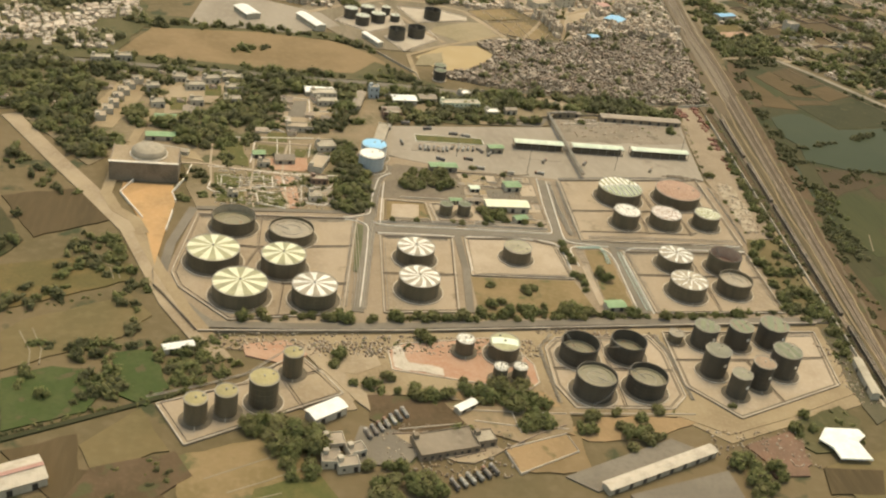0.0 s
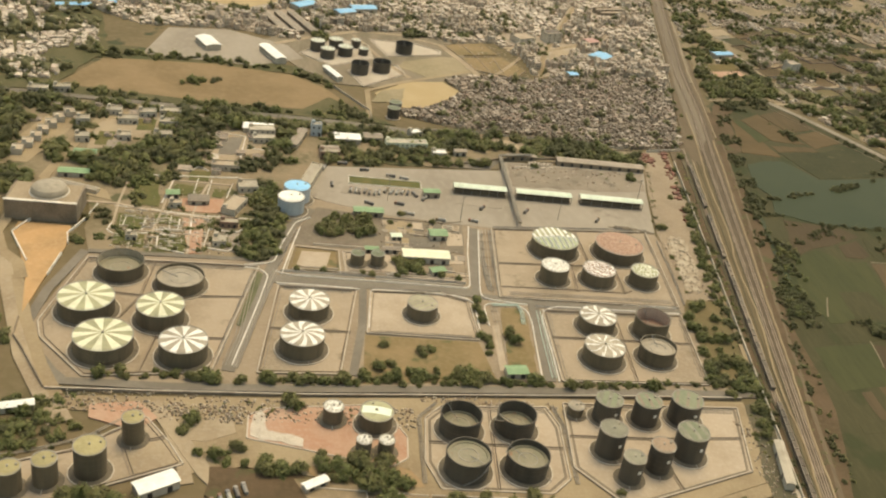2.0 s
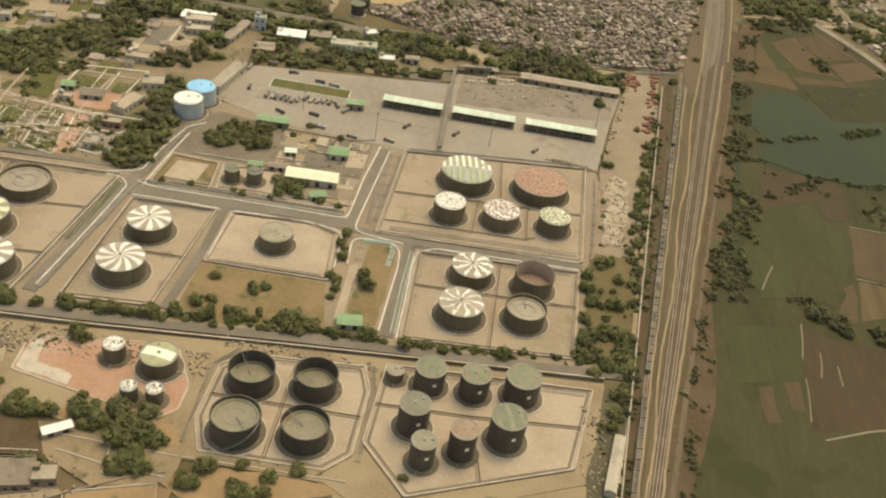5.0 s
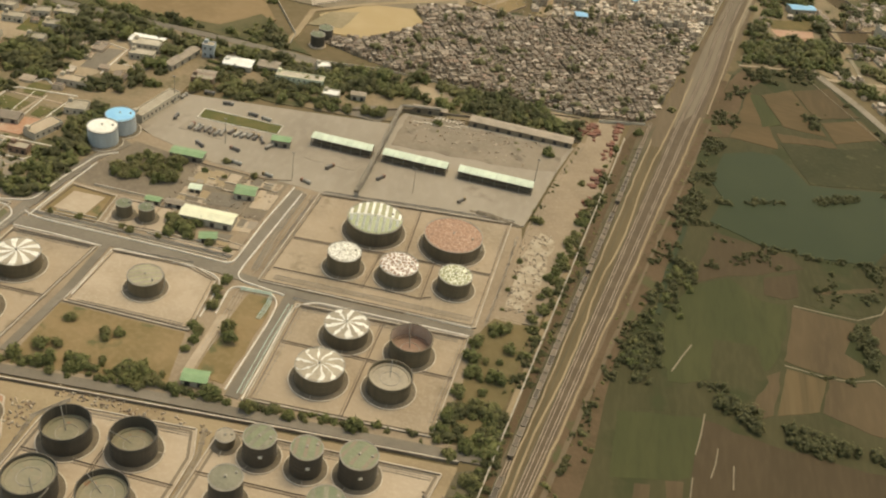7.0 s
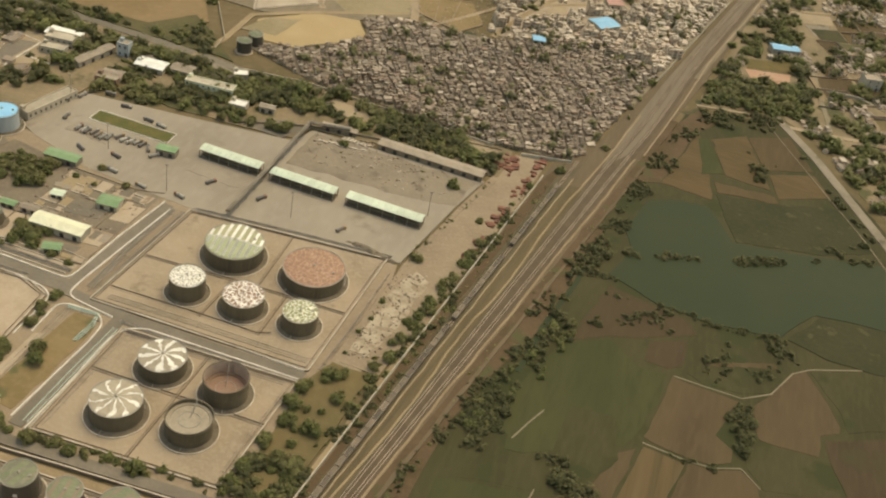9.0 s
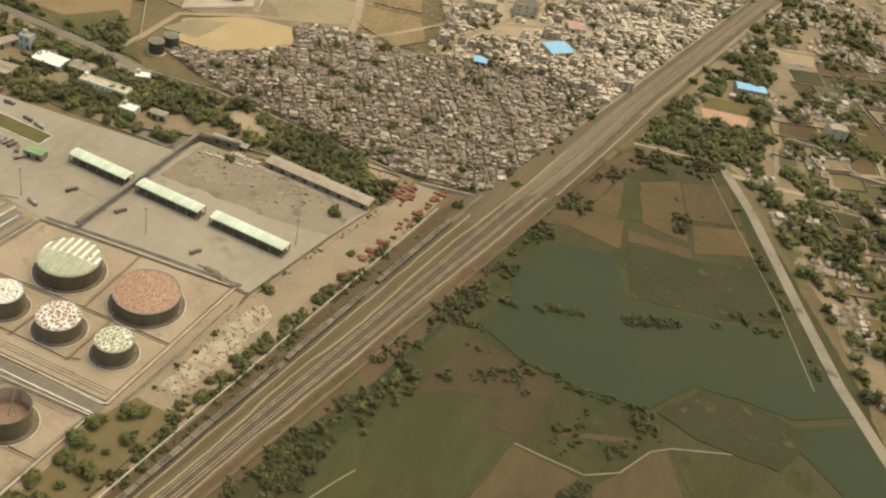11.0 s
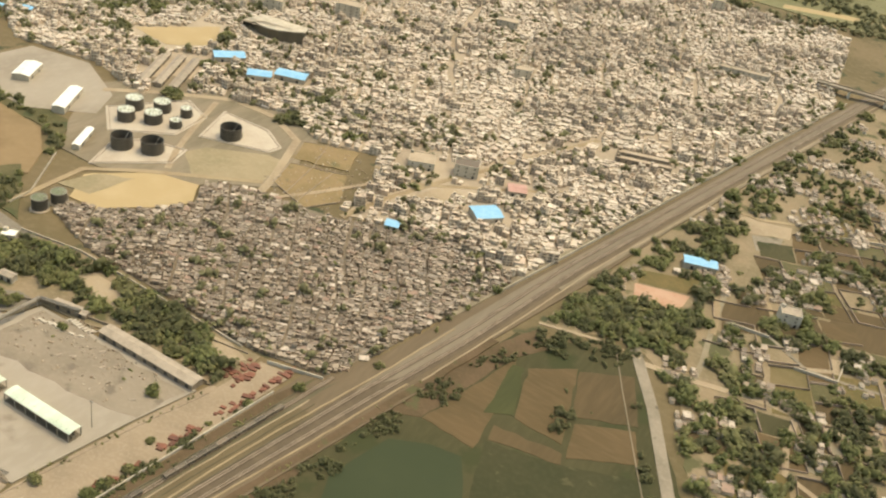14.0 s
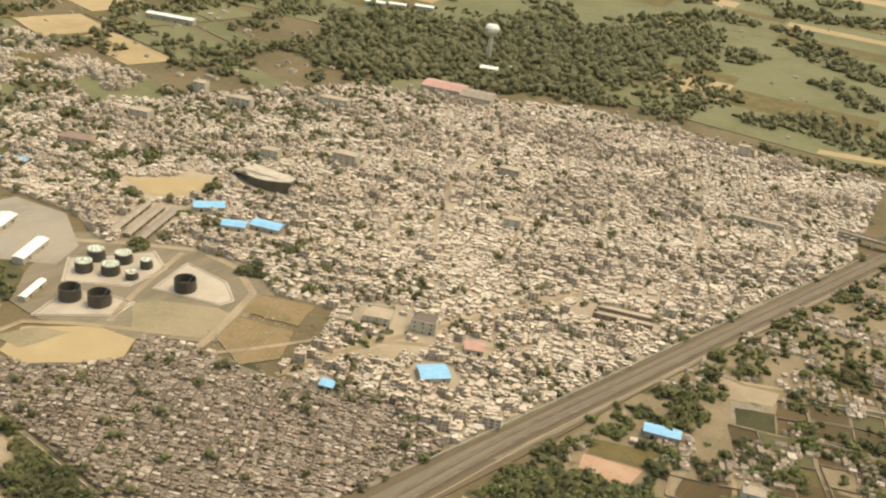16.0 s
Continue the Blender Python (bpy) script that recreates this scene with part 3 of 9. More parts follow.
EAST_EDGE = [(216, 200), (226, 250), (237, 312), (247, 367), (255, 408), (265, 460), (274, 509), (285, 571)]
field(EAST_EDGE + [(330, 592), (400, 480), (440, 380), (330, 240), (300, 200)], M["crop_olive"], "rough olive scrub and fallow beside the railway", 0.03)
field([(246.5, 318), (256, 320.5), (271.8, 323.3), (270, 308), (268, 298.6), (263.5, 296), (246.4, 291.6)], M["crop_green"], "small green vegetable field")
field([(272.3, 323), (289.9, 319.6), (318.5, 318), (340, 320), (336, 296), (314, 288), (266.6, 276), (268.8, 298.9)], M["brown_clay"], "dark brown fallow field with pale furrow lines")
field([(253.2, 291.7), (257.5, 292.6), (258, 277.8), (253.6, 276.4)], M["tan_dark"], "narrow tan strip of field", 0.07)
field([(261.5, 295.4), (266.6, 296.6), (266, 284), (262.1, 284.1)], M["tan_dark"], "pale dry garden plot", 0.07)
field([(246, 290.6), (252.4, 291), (252.6, 270), (244, 268)], M["crop_olive"], "weedy olive field", 0.06)
field([(251.5, 327.4), (262.5, 335.4), (279.2, 334.4), (286, 328.9), (273, 325.5), (252, 320.5)], M["crop_olive"], "dry green field with trodden paths", 0.06)
field([(256.9, 359.7), (261.9, 376), (267.5, 388.2), (280.8, 397.8), (291.7, 388.9), (300.5, 390), (300, 377.1), (296.8, 362.7), (293, 353.1), (285.1, 347.4), (277.4, 343.6), (267.2, 337.6), (258.8, 343.1)], M["crop_green"], "wide dark green crop field", 0.07)
field([(260, 353), (266, 356), (267, 337), (261, 336)], M["crop_green"], "lighter green corner of a crop field", 0.09)
field([(285, 337.2), (289.8, 348.2), (296.4, 353.6), (294.8, 341), (293, 332.1), (288.6, 328.9)], M["tan_dark"], "small brown fallow plot", 0.08)
field([(302.7, 389.6), (313.7, 389), (324, 388.6), (320.6, 377.1), (318.4, 370.5), (324, 366.6), (324, 361.6), (318.6, 357.8), (311.3, 357.2), (301.8, 358.2), (297.8, 359.4), (300.2, 371.4)], M["tan_dark"], "tan bare field with a few bushes", 0.1)
field([(298.6, 355.6), (311, 354.8), (309.6, 347.6), (307.4, 338.9), (294.2, 332.4), (296.2, 342.9)], M["furrow_field"], "tan harvested field with furrows", 0.09)
field([(311.8, 355.4), (318.8, 355.6), (326.8, 359.4), (332.1, 355.6), (334.3, 344), (326, 334), (308.4, 338.9)], M["tan_dark"], "tan harvested field", 0.09)
field([(339.9, 410), (344.6, 414.6), (352.2, 401.3), (356, 392.6), (355.6, 389.8), (349.8, 386), (349.4, 376.4), (341.2, 375.4), (331.4, 375), (328.2, 388.1), (334.1, 397)], M["tan_dark"], "light brown bare field", 0.1)
field([(346, 415), (373.9, 429.3), (383.6, 406.1), (358.3, 391.2), (356.3, 399.9), (351.9, 405.8)], M["crop_olive"], "dark green crop field", 0.1)
field([(351.3, 384.3), (372.4, 394.8), (374.4, 367.6), (358, 363.4), (353.1, 375.7)], M["brown_clay"], "reddish ploughed field", 0.1)
field([(326.4, 371.6), (341.3, 372.6), (350.3, 374.9), (354.4, 369.5), (357.6, 362), (334.2, 354.9), (328.6, 361.1)], M["crop_olive"], "dark weedy field", 0.08)
field([(309.3, 413.3), (325.8, 423.4), (339, 413.8), (332.6, 396.9), (324.4, 392.6), (311.9, 391.6), (306.8, 394), (308.5, 406.5)], M["crop_olive"], "patch of rough dark grass", 0.07)
field([(293.3, 403.1), (305.1, 410.3), (305.2, 396.3), (300.5, 392.8), (293, 392.9)], M["brown_clay"], "brown bare plot", 0.08)
field([(268, 390.4), (275.6, 425.6), (303.6, 420.6), (308.3, 414.4), (293.1, 405), (280.7, 399.2)], M["brown_clay"], "brown scrubby ground below the pond", 0.06)
field([(275.2, 361.6), (289.1, 363.2), (292.3, 347), (285.7, 331.6), (273.8, 337.8)], M["crop_olive"], "brown thinly grown plot", 0.075)
for k in range(5):
    field([(311 + 4.6 * k, 402 + 2.2 * k), (316 + 4.6 * k, 403.5 + 2.4 * k), (317 + 4.6 * k, 402 + 2.2 * k), (312 + 4.6 * k, 400.8 + 2 * k)], M["tan_dark"], "small bare tan patch in rough grass", 0.09)
strip("ditch", [(265, 430), (264.3, 421.3), (261.4, 406), (258.9, 392.1), (258, 380), (256.6, 368)], 1.9, 0.12, M["water"], "narrow ditch of murky green water", "ditch")
for a in ([(272.4, 325.6), (271.2, 316), (269.7, 308.1)], [(276.2, 312.6), (275.4, 306), (274.1, 300.6)], [(280.6, 307.2), (280.3, 298.2)], [(269, 298.9), (268.4, 290), (267, 280)]):
    strip("track", a, 0.35, 0.12, M["path"], "thin pale field path", "track")
slab("verge", [(rail_x(y) + 12.5, y) for y in range(200, 480, 20)] + [(rail_x(y) + 18 + 3 * math.sin(y * 0.05), y) for y in range(460, 180, -20)], 0.06, M["brown_verge"], "brown scrubby verge of the railway", "verge")
strip("track", [(262, 341), (265, 349), (268, 356)], 0.5, 0.1, M["path"], "thin pale field path", "track")
strip("track", [(270, 273.5), (284, 280), (300, 285.5), (330, 292)], 0.6, 0.1, M["path"], "pale field path", "track")
strip("track", [(298, 357), (311, 356), (319, 356.8), (327, 360.4), (333, 355)], 0.4, 0.12, M["path"], "thin pale field path", "track")
strip("track", [(303, 390.3), (312, 390.3), (325, 390.6), (334, 397.4), (340.4, 411), (346, 416), (374, 430)], 0.45, 0.12, M["path"], "thin pale field path", "track")
field([(270, 498), (282.5, 504), (292, 556), (300, 570), (291, 580), (284, 562)], M["brown_verge"], "brown scrub at the edge of the fields", 0.07)
field([(283, 504), (293, 556), (298, 545), (304, 503)], M["plough"], "reddish ploughed field", 0.1)
field([(298, 521), (293.5, 552), (298, 553), (307, 527)], M["crop_green"], "small green plot between ploughed fields", 0.13)
field([(299, 554), (314, 567), (327, 525), (308, 526)], M["plough"], "brown ploughed field", 0.1)
field([(304, 518), (329, 521), (331, 516), (306, 510)], M["stubble"], "narrow tan strip of field", 0.12)
field([(315, 566), (333, 578), (345, 552), (324, 541)], M["stubble"], "brown fallow field", 0.1)
field([(326, 538), (345, 549), (352, 534), (331, 520)], M["plough"], "reddish ploughed field", 0.11)
field([(305, 509), (330, 515), (358, 528), (371, 502), (350, 488), (316, 478)], M["marsh"], "dark green marshy meadow by the pond", 0.1)

water = slab("water", [(277, 474), (280, 488), (292, 495), (303, 497), (309, 488), (315, 477), (330, 480), (350, 486), (372, 493), (388, 480), (398, 466), (380, 452), (360, 450), (347, 447), (341, 438), (335, 427), (310, 423), (292, 424), (284, 428), (274, 432), (277, 442), (279, 452), (275, 462)], 0.16, M["water"], "still murky green pond water", "pond")
slab("water", [(399, 462), (424, 430), (416, 415), (376, 444), (384, 451)], 0.15, M["water"], "still green water at the far end of a pond", "pond")
field([(349, 447), (372, 451), (386, 446), (378, 426), (352, 424), (338, 428)], M["marsh"], "low green marsh beside the pond", 0.2)

slab("verge", ragged([(291, 586), (326, 597), (346, 581), (404, 480), (470, 420), (620, 520), (620, 900), (352, 965), (334, 880), (316, 790), (303, 690)], 8, 2.0), 0.06, M["village_soil"], "scrubby dark soil of a wooded village", "ground")
def ragged_line(pts, shake=0.5):
    """The same line, swaying a little."""
    return [(x + 2 * shake * noise.noise(Vector((x * 0.13, y * 0.13, 3))), y) for x, y in pts]


# the road by the pond, and the lanes of the village behind it
strip("road", [(325, 597), (331.6, 586.7), (345.7, 564.7), (357.9, 541.6), (376.4, 506.6), (391.7, 478.6), (440, 408)], 4.6, 0.2, M["village_road"], "dusty worn village road")
strip("road", [(289, 583), (312.4, 589.8), (330.4, 590.7)], 1.8, 0.2, M["dirt"], "dirt track at the edge of the fields")
strip("track", [(320, 590), (333, 566), (346, 543), (366, 508), (384, 470)], 0.5, 0.22, M["dirt_track"], "narrow dirt track along the field edge", "track")
strip("road", [(330.8, 588), (352.7, 592.4), (379.5, 599.9), (401, 600.2), (440, 604)], 3.2, 0.18, M["dirt"], "dusty village lane")
strip("road", [(391, 599), (392, 580), (395.6, 565), (407, 561), (421, 539), (440, 500)], 2.6, 0.21, M["dirt"], "dusty village lane")
strip("road", [(352, 594), (350.7, 607), (347, 629), (342.3, 664)], 2.4, 0.19, M["path"], "dusty village lane")
strip("road", [(366.7, 645), (364.5, 660.5), (358, 675), (352, 700)], 2.0, 0.23, M["pale_dirt"], "pale dusty village lane")
strip("road", [(349.5, 640.6), (367.7, 644.2), (386.6, 632.4), (405.6, 635.6), (450, 650)], 1.8, 0.24, M["village_road"], "dusty village lane")
slab("pavement", [(396, 596), (418, 590), (417, 575), (400, 572)], 0.13, M["path"], "bare earth square between village houses", "pavement")
slab("playground", [(308, 640), (331, 648), (331, 634), (313, 626)], 0.12, M["red_dirt"], "reddish bare school playground", "playground")
field([(306, 652), (330, 664), (332, 650), (309, 641)], M["grass"], "dry grass beside the school", 0.11)
field([(343, 655), (356, 662), (364, 642), (350, 634)], M["stubble"], "brown walled plot", 0.12)
field([(372, 628), (392, 634), (396, 618), (378, 610)], M["tan_field"], "tan bare plot", 0.12)
field([(384, 690), (415, 700), (420, 670), (390, 660)], M["stubble"], "brown open plot", 0.12)
field([(322, 740), (335, 740.5), (351, 748), (353, 734.7), (336.2, 725.4), (325, 730)], M["dirt"], "sandy clearing among trees", 0.12)
slab("pavement", [(336.5, 724.4), (350.2, 732.6), (352, 717), (342.5, 711)], 0.14, M["village_road"], "grey paved yard among trees", "pavement")
field([(382.7, 641.6), (397.3, 650.1), (398.5, 633.6), (385.2, 630.7)], M["dirt"], "sandy walled plot", 0.13)
field([(345.5, 671.5), (357.4, 677.2), (364.2, 648.8), (352.6, 644.8)], M["stubble"], "brown walled plot beside a pale lane", 0.125)
strip("road", [(323, 742), (336, 744), (352, 753), (374, 760), (398, 772), (440, 786)], 2.6, 0.2, M["pale_dirt"], "pale dusty lane between plots")
strip("road", [(338, 658), (343, 650), (346.5, 636), (348, 628)], 2.8, 0.22, M["pale_dirt"], "pale sandy path beside trees")
for a in ([(374.3, 757.2), (394.3, 768.1)], [(370.9, 720.1), (394, 726.5)], [(351.3, 640.3), (367.9, 642.9)], [(382, 629), (399, 632.4)], [(399, 632.4), (398.6, 651)]):
    tagged(part("wall", wall_mesh(a, 0.5, 1.5), M["wall_pale"]), "pale wall between village plots", "wall", kind="structure")

def split(u0, u1, v0, v1, most, rn, out, lanes, longer=1.0):
    """Cuts an oblong again and again into uneven plots, with a lane at each larger cut."""
    w, d = u1 - u0, v1 - v0
    w /= longer
    if max(w, d) < most * rn.uniform(0.8, 1.5):
        out.append((u0, u1, v0, v1))
        return
    k, size = rn.uniform(0.36, 0.64), max(w, d)
    g = next((lane_width for over, lane_width in lanes if size > over), 0.0) * rn.uniform(0.6, 1.2) / 2
    if w > d:
        m = u0 + (u1 - u0) * k
        split(u0, m - g, v0, v1, most, rn, out, lanes, longer)
        split(m + g, u1, v0, v1, most, rn, out, lanes, longer)
    else:
        m = v0 + d * k
        split(u0, u1, v0, m - g, most, rn, out, lanes, longer)
        split(u0, u1, m + g, v1, most, rn, out, lanes, longer)


def bent(x, y, far):
    """Shifts a place a little, so that no line stays straight."""
    q = Vector((x * 0.011, y * 0.011, 1.7))
    return x + far * noise.noise(q) + 0.35 * far * noise.noise(q * 3.7), y + far * noise.noise(q + Vector((31, 7, 2))) + 0.35 * far * noise.noise(q * 3.7 + Vector((5, 9, 1)))


def turned(poly, turn):
    c, s = math.cos(radians(turn)), math.sin(radians(turn))
    us, vs = [x * c + y * s for x, y in poly], [y * c - x * s for x, y in poly]
    return c, s, min(us), max(us), min(vs), max(vs)


PLOT_LAND = [(344, 600), (356, 560), (404, 480), (470, 430), (520, 520), (500, 760), (350, 830), (336, 700)]
c, s, u0, u1, v0, v1 = turned(PLOT_LAND, 24)
oblongs, rn = [], random.Random(77)
split(u0, u1, v0, v1, 19.0, rn, oblongs, ((60, 3.0), (0, 0.8)))
for a, b, g, h in oblongs:
    ring = [bent(u * c - v * s, u * s + v * c, 7.0) for u, v in ((a, g), (b, g), (b, h), (a, h))]
    m = (sum(q[0] for q in ring) / 4, sum(q[1] for q in ring) / 4)
    if not all(inside(*q, PLOT_LAND) for q in ring + [m]):
        continue
    if rn.random() < 0.6:
        k = rn.choice(("stubble", "grass", "scrub", "plough", "crop_olive", "stubble"))
        field(ring, M[k], {"stubble": "brown bare village plot", "grass": "plot of dry grass", "scrub": "weedy village plot", "plough": "dug brown garden plot", "crop_olive": "dark green vegetable plot", "path": "trodden bare house plot"}[k], 0.1)
    for i in range(4):
        if rn.random() < 0.42:
            tagged(part("wall", wall_mesh([ring[i - 1], ring[i]], 0.3, rn.uniform(0.7, 1.3)), M["brick_wall"]), "weathered brick wall between village plots", "wall", kind="structure")

# ---- the railway ----
def wall_x(y):
    """The line of the depot's wall, which meets the railway slantwise."""
    return 213.7 + 0.1187 * (y - 277.0)


def lane(share, y):
    """A line between the depot's wall (0) and the far edge of the tracks (1)."""
    if y > 500:
        k = min(max((y - 540.0) / 100.0, 0.0), 1.0)
        return lane(share, 500) + 0.19 * (y - 500.0) - 4.0 * k * k * (3 - 2 * k)
    return wall_x(y) + share * (rail_x(y) + 10.5 - wall_x(y))


RAIL_Y = [120, 200, 260, 320, 380, 440, 499, 520, 560, 620, 700, 780, 860, 940, 1040, 1180]
bed = [(lane(0.0, y) if y < 500 else rail_x(y) - (10.0 if y < 600 else 8.0), y) for y in RAIL_Y] + [(rail_x(y) + (13.0 if y < 560 else 9.5 if y < 640 else 6.8), y) for y in RAIL_Y[::-1]]
slab("railway_bed", bed, 0.3, M["ballast"], "brown dusty railway ballast and bare earth", "railway")


def lane_line(share, y0, y1, step=20):
    n = int((y1 - y0) / step)
    return [(lane(share, y0 + i * step), y0 + i * step) for i in range(n + 1)]


slab("verge", ragged(lane_line(0.03, 180, 480) + lane_line(0.16, 180, 500)[::-1], 6, 0.35), 0.335, M["brown_verge"], "brown weedy earth along the wall", "ground")
slab("siding_bed", ragged(lane_line(0.185, 180, 480) + lane_line(0.36, 180, 500)[::-1], 6, 0.35), 0.34, M["siding"], "weedy dark ground of the railway siding", "railway")
slab("railway_bed", lane_line(0.58, 140, 1160) + lane_line(0.86, 640, 1160)[::-1] + lane_line(0.88, 140, 620)[::-1], 0.36, M["track_bed"], "dark stone bed of the main tracks", "railway")


slab("verge", ragged(lane_line(0.375, 140, 480) + lane_line(0.585, 140, 480)[::-1], 6, 0.5), 0.37, M["yellow_grass"], "yellowed grass between the tracks", "grass")
slab("verge", ragged(lane_line(0.955, 140, 560) + lane_line(1.06, 140, 560)[::-1], 6, 0.5), 0.375, M["brown_verge"], "brown earth beside the tracks", "grass")


slab("railway_bed", [(lane(0.6, 500), 500), (lane(0.5, 540), 540), (lane(0.52, 600), 600)] + lane_line(0.57, 700, 1160) + lane_line(0.84, 600, 1160)[::-1] + [(lane(0.8, 520), 520)], 0.38, M["ballast_grey"], "dusty grey railway ballast", "railway")


def railway_track(share, y0, y1):
    t = base("railway_track", "rusty railway track on dark stone ballast", "railway track", group="tracks of the railway")
    line = lane_line(share, y0, y1)
    strip("track_bed", line, 2.0, 0.5, M["track_bed"], "", "", "", t)
    for s in (-0.42, 0.42):
        part("rail", wall_mesh(offsets(line, s), 0.17, 0.85, 0.5), M["rail"], t)


for share, y0, y1 in ((0.27, 160, 500), (0.65, 120, 1160), (0.8, 120, 1160)):
    railway_track(share, y0, y1)


def footpath(share, y0, y1, sway, width, seed, material="path"):
    rnd = random.Random(seed)
    pts, y, k = [], y0, rnd.uniform(0, 6)
    while y < y1:
        pts.append((lane(share, y) + sway * math.sin(k) + rnd.uniform(-0.2, 0.2), y))
        y += 5.0
        k += rnd.uniform(0.15, 0.6)
    strip("footpath", pts, width, 0.56, M[material], "pale trodden footpath along the railway", "footpath")


footpath(0.95, 520, 1000, 0.3, 0.5, 13, "dirt")
for share, width, mat in ((0.175, 0.4, "siding"), (0.37, 0.45, "dirt"), (0.455, 0.35, "siding"), (0.6, 0.4, "siding")):
    footpath(share, 200, 490, 0.08, width, int(share * 100), mat)
footpath(0.54, 160, 560, 0.7, 0.6, 1, "pale_dirt")
footpath(0.905, 160, 520, 0.25, 0.65, 3, "pale_dirt")
strip("verge", ragged_line([(rail_x(y) + 5.2, y) for y in range(610, 900, 10)]), 2.6, 0.44, M["dirt_track"], "pale dirt verge beside the tracks", "track")


# walls along the railway
def wall(pts, thick, high, material, label, name="wall", low=-0.2):
    return tagged(part(name, wall_mesh(pts, thick, high, low), material), label, "wall", kind="structure")


wall([(wall_x(y), y) for y in range(200, 500, 20)], 0.4, 1.5, M["wall_pale"], "pale weathered boundary wall beside the railway")
wall([(rail_x(y) - 9.5, y) for y in range(590, 960, 30)], 0.3, 1.4, M["wall_pale"], "pale wall between houses and railway")
strip("verge", [(wall_x(y) - 1.1, y) for y in range(300, 400, 20)], 1.5, 0.16, M["pale_dirt"], "pale concrete drain beside the railway wall", "drain")
strip("verge", [(rail_x(y) - 11.2, y) for y in range(560, 950, 30)], 2.4, 0.16, M["path"], "pale dusty lane beside the railway", "track")

# bridge over the railway, far off
bridge = base("road_bridge", "grey concrete road bridge over the railway", "bridge", 345, 968, 0, 10)
part("deck", bevelled_box(-34, 34, -3, 3, 4.6, 5.4, 0.1), M["village_road"], bridge)
for y in (-2.9, 2.75):
    part("parapet", a_box(-34, 34, y, y + 0.15, 5.4, 6.0), M["bund"], bridge)
for x in (-26, -12, 12, 26):
    part("pier", a_box(x - 0.7, x + 0.7, -2.4, 2.4, 0, 4.6), M["kerb"], bridge)

# ---- the depot's floors ----
slab("pavement", [(-27, 300), (-20, 344), (42, 348), (48, 372), (56, 404), (116, 394), (206, 398), (214, 345), (212, 286), (-12, 268)], 0.08, M["pink_sand"], "bare beige earth of the tank depot", "pavement")
slab("pavement", [(-14, 262), (49, 267), (97, 272), (141, 276), (206, 281), (206, 240), (200, 236), (146, 216), (132, 228), (96, 230), (46, 236), (32, 232), (22, 256), (-8, 256)], 0.07, M["pale_dirt"], "pale sandy earth round the lower tank yards", "pavement")


def bund(pts, floor, label, high=0.8, wall_mat="bund", z=0.15, drain=False):
    """A tank yard: its floor, and a low wall of several stretches round it."""
    b = slab("tank_yard", pts, z, M[floor], label, "tank yard")
    for i in range(len(pts)):
        a, c = Vector(pts[i - 1]), Vector(pts[i])
        d = (c - a).normalized() * 0.12
        w = part("bund_wall", wall_mesh([tuple(a + d), tuple(c - d)], 0.5, high), M[wall_mat], b)
        part("coping", wall_mesh([tuple(a + d), tuple(c - d)], 0.34, high + 0.07, high - 0.1), M["coping"], w)
    n = len(pts)
    mid = Vector((sum(p[0] for p in pts) / n, sum(p[1] for p in pts) / n))
    if drain:
        inner = [tuple(mid + (Vector(p) - mid) * (1 - 1.5 / (Vector(p) - mid).length)) for p in pts]
        for i in range(n):
            strip("drain", [inner[i - 1], inner[i]], 0.8, z + 0.03, M["lane_dirt"], "", "", "", b)
    elif len(pts) < 9:
        inner = [tuple(mid + (Vector(p) - mid) * (1 - 1.4 / (Vector(p) - mid).length)) for p in pts]
        part("fire_main", tube_mesh([(x, y, 0.6) for x, y in inner + inner[:1]], 0.13, 6), M["rusty_pipe"], b)
    return b


def partition(b, pts, high=0.6):
    part("partition_wall", wall_mesh(pts, 0.4, high), M["bund"], b)
    part("drain_pipe", tube_mesh([(x, y, 0.56) for x, y in offsets(pts, 0.75)], 0.17, 6), M["rusty_pipe"], b)


Y8 = [(51, 262), (78.8, 266.4), (85.6, 265.4), (92.2, 252.6), (92, 243.3), (87.6, 239.4), (76, 241.4), (61.8, 244.6), (45.9, 247.9), (45.4, 258.2)]
y1 = bund([(-19, 341), (41, 344), (32, 277.5), (-5, 271.5), (-22, 290), (-25, 299)], "pad", "beige gravel tank yard with a low wall and six tanks")
partition(y1, [(4, 342), (3, 318), (-4, 296)])
partition(y1, [(-22, 320), (3, 318), (38, 322)])
partition(y1, [(3, 318), (12, 294), (10, 275)])
partition(y1, [(12, 294), (35, 296)])
y2 = bund([(49, 332), (77, 333), (72, 281), (46, 279)], "pad", "beige gravel tank yard with two striped tanks")
partition(y2, [(47.5, 304), (75, 305)])
y3 = bund([(82, 333), (108, 335), (118, 331), (119.5, 306), (80.5, 305.5)], "pale_pad", "pale gravel tank yard with a single tank")
slab("field", [(80, 304.5), (119, 305), (123, 283), (79, 277)], 0.13, M["dry_plot"], "dry brown grass plot below the tank yards", "grass")
y4 = bund([(133, 390), (202, 399), (200, 338), (130, 335.5)], "pad", "beige gravel tank yard with five tanks")
partition(y4, [(133, 361), (166, 364), (200, 366)])
partition(y4, [(169, 394), (170, 365)])
partition(y4, [(162, 363), (161, 344)])
partition(y4, [(180, 365), (180, 345)])
partition(y4, [(132, 343), (161, 344.5), (180, 345), (184, 347)], 0.4)
y5 = bund([(145, 329), (199, 332.5), (197, 289), (145, 285.5)], "pad", "beige gravel tank yard with four tanks")
partition(y5, [(172, 330), (171, 288)])
partition(y5, [(146, 311), (198, 313)])
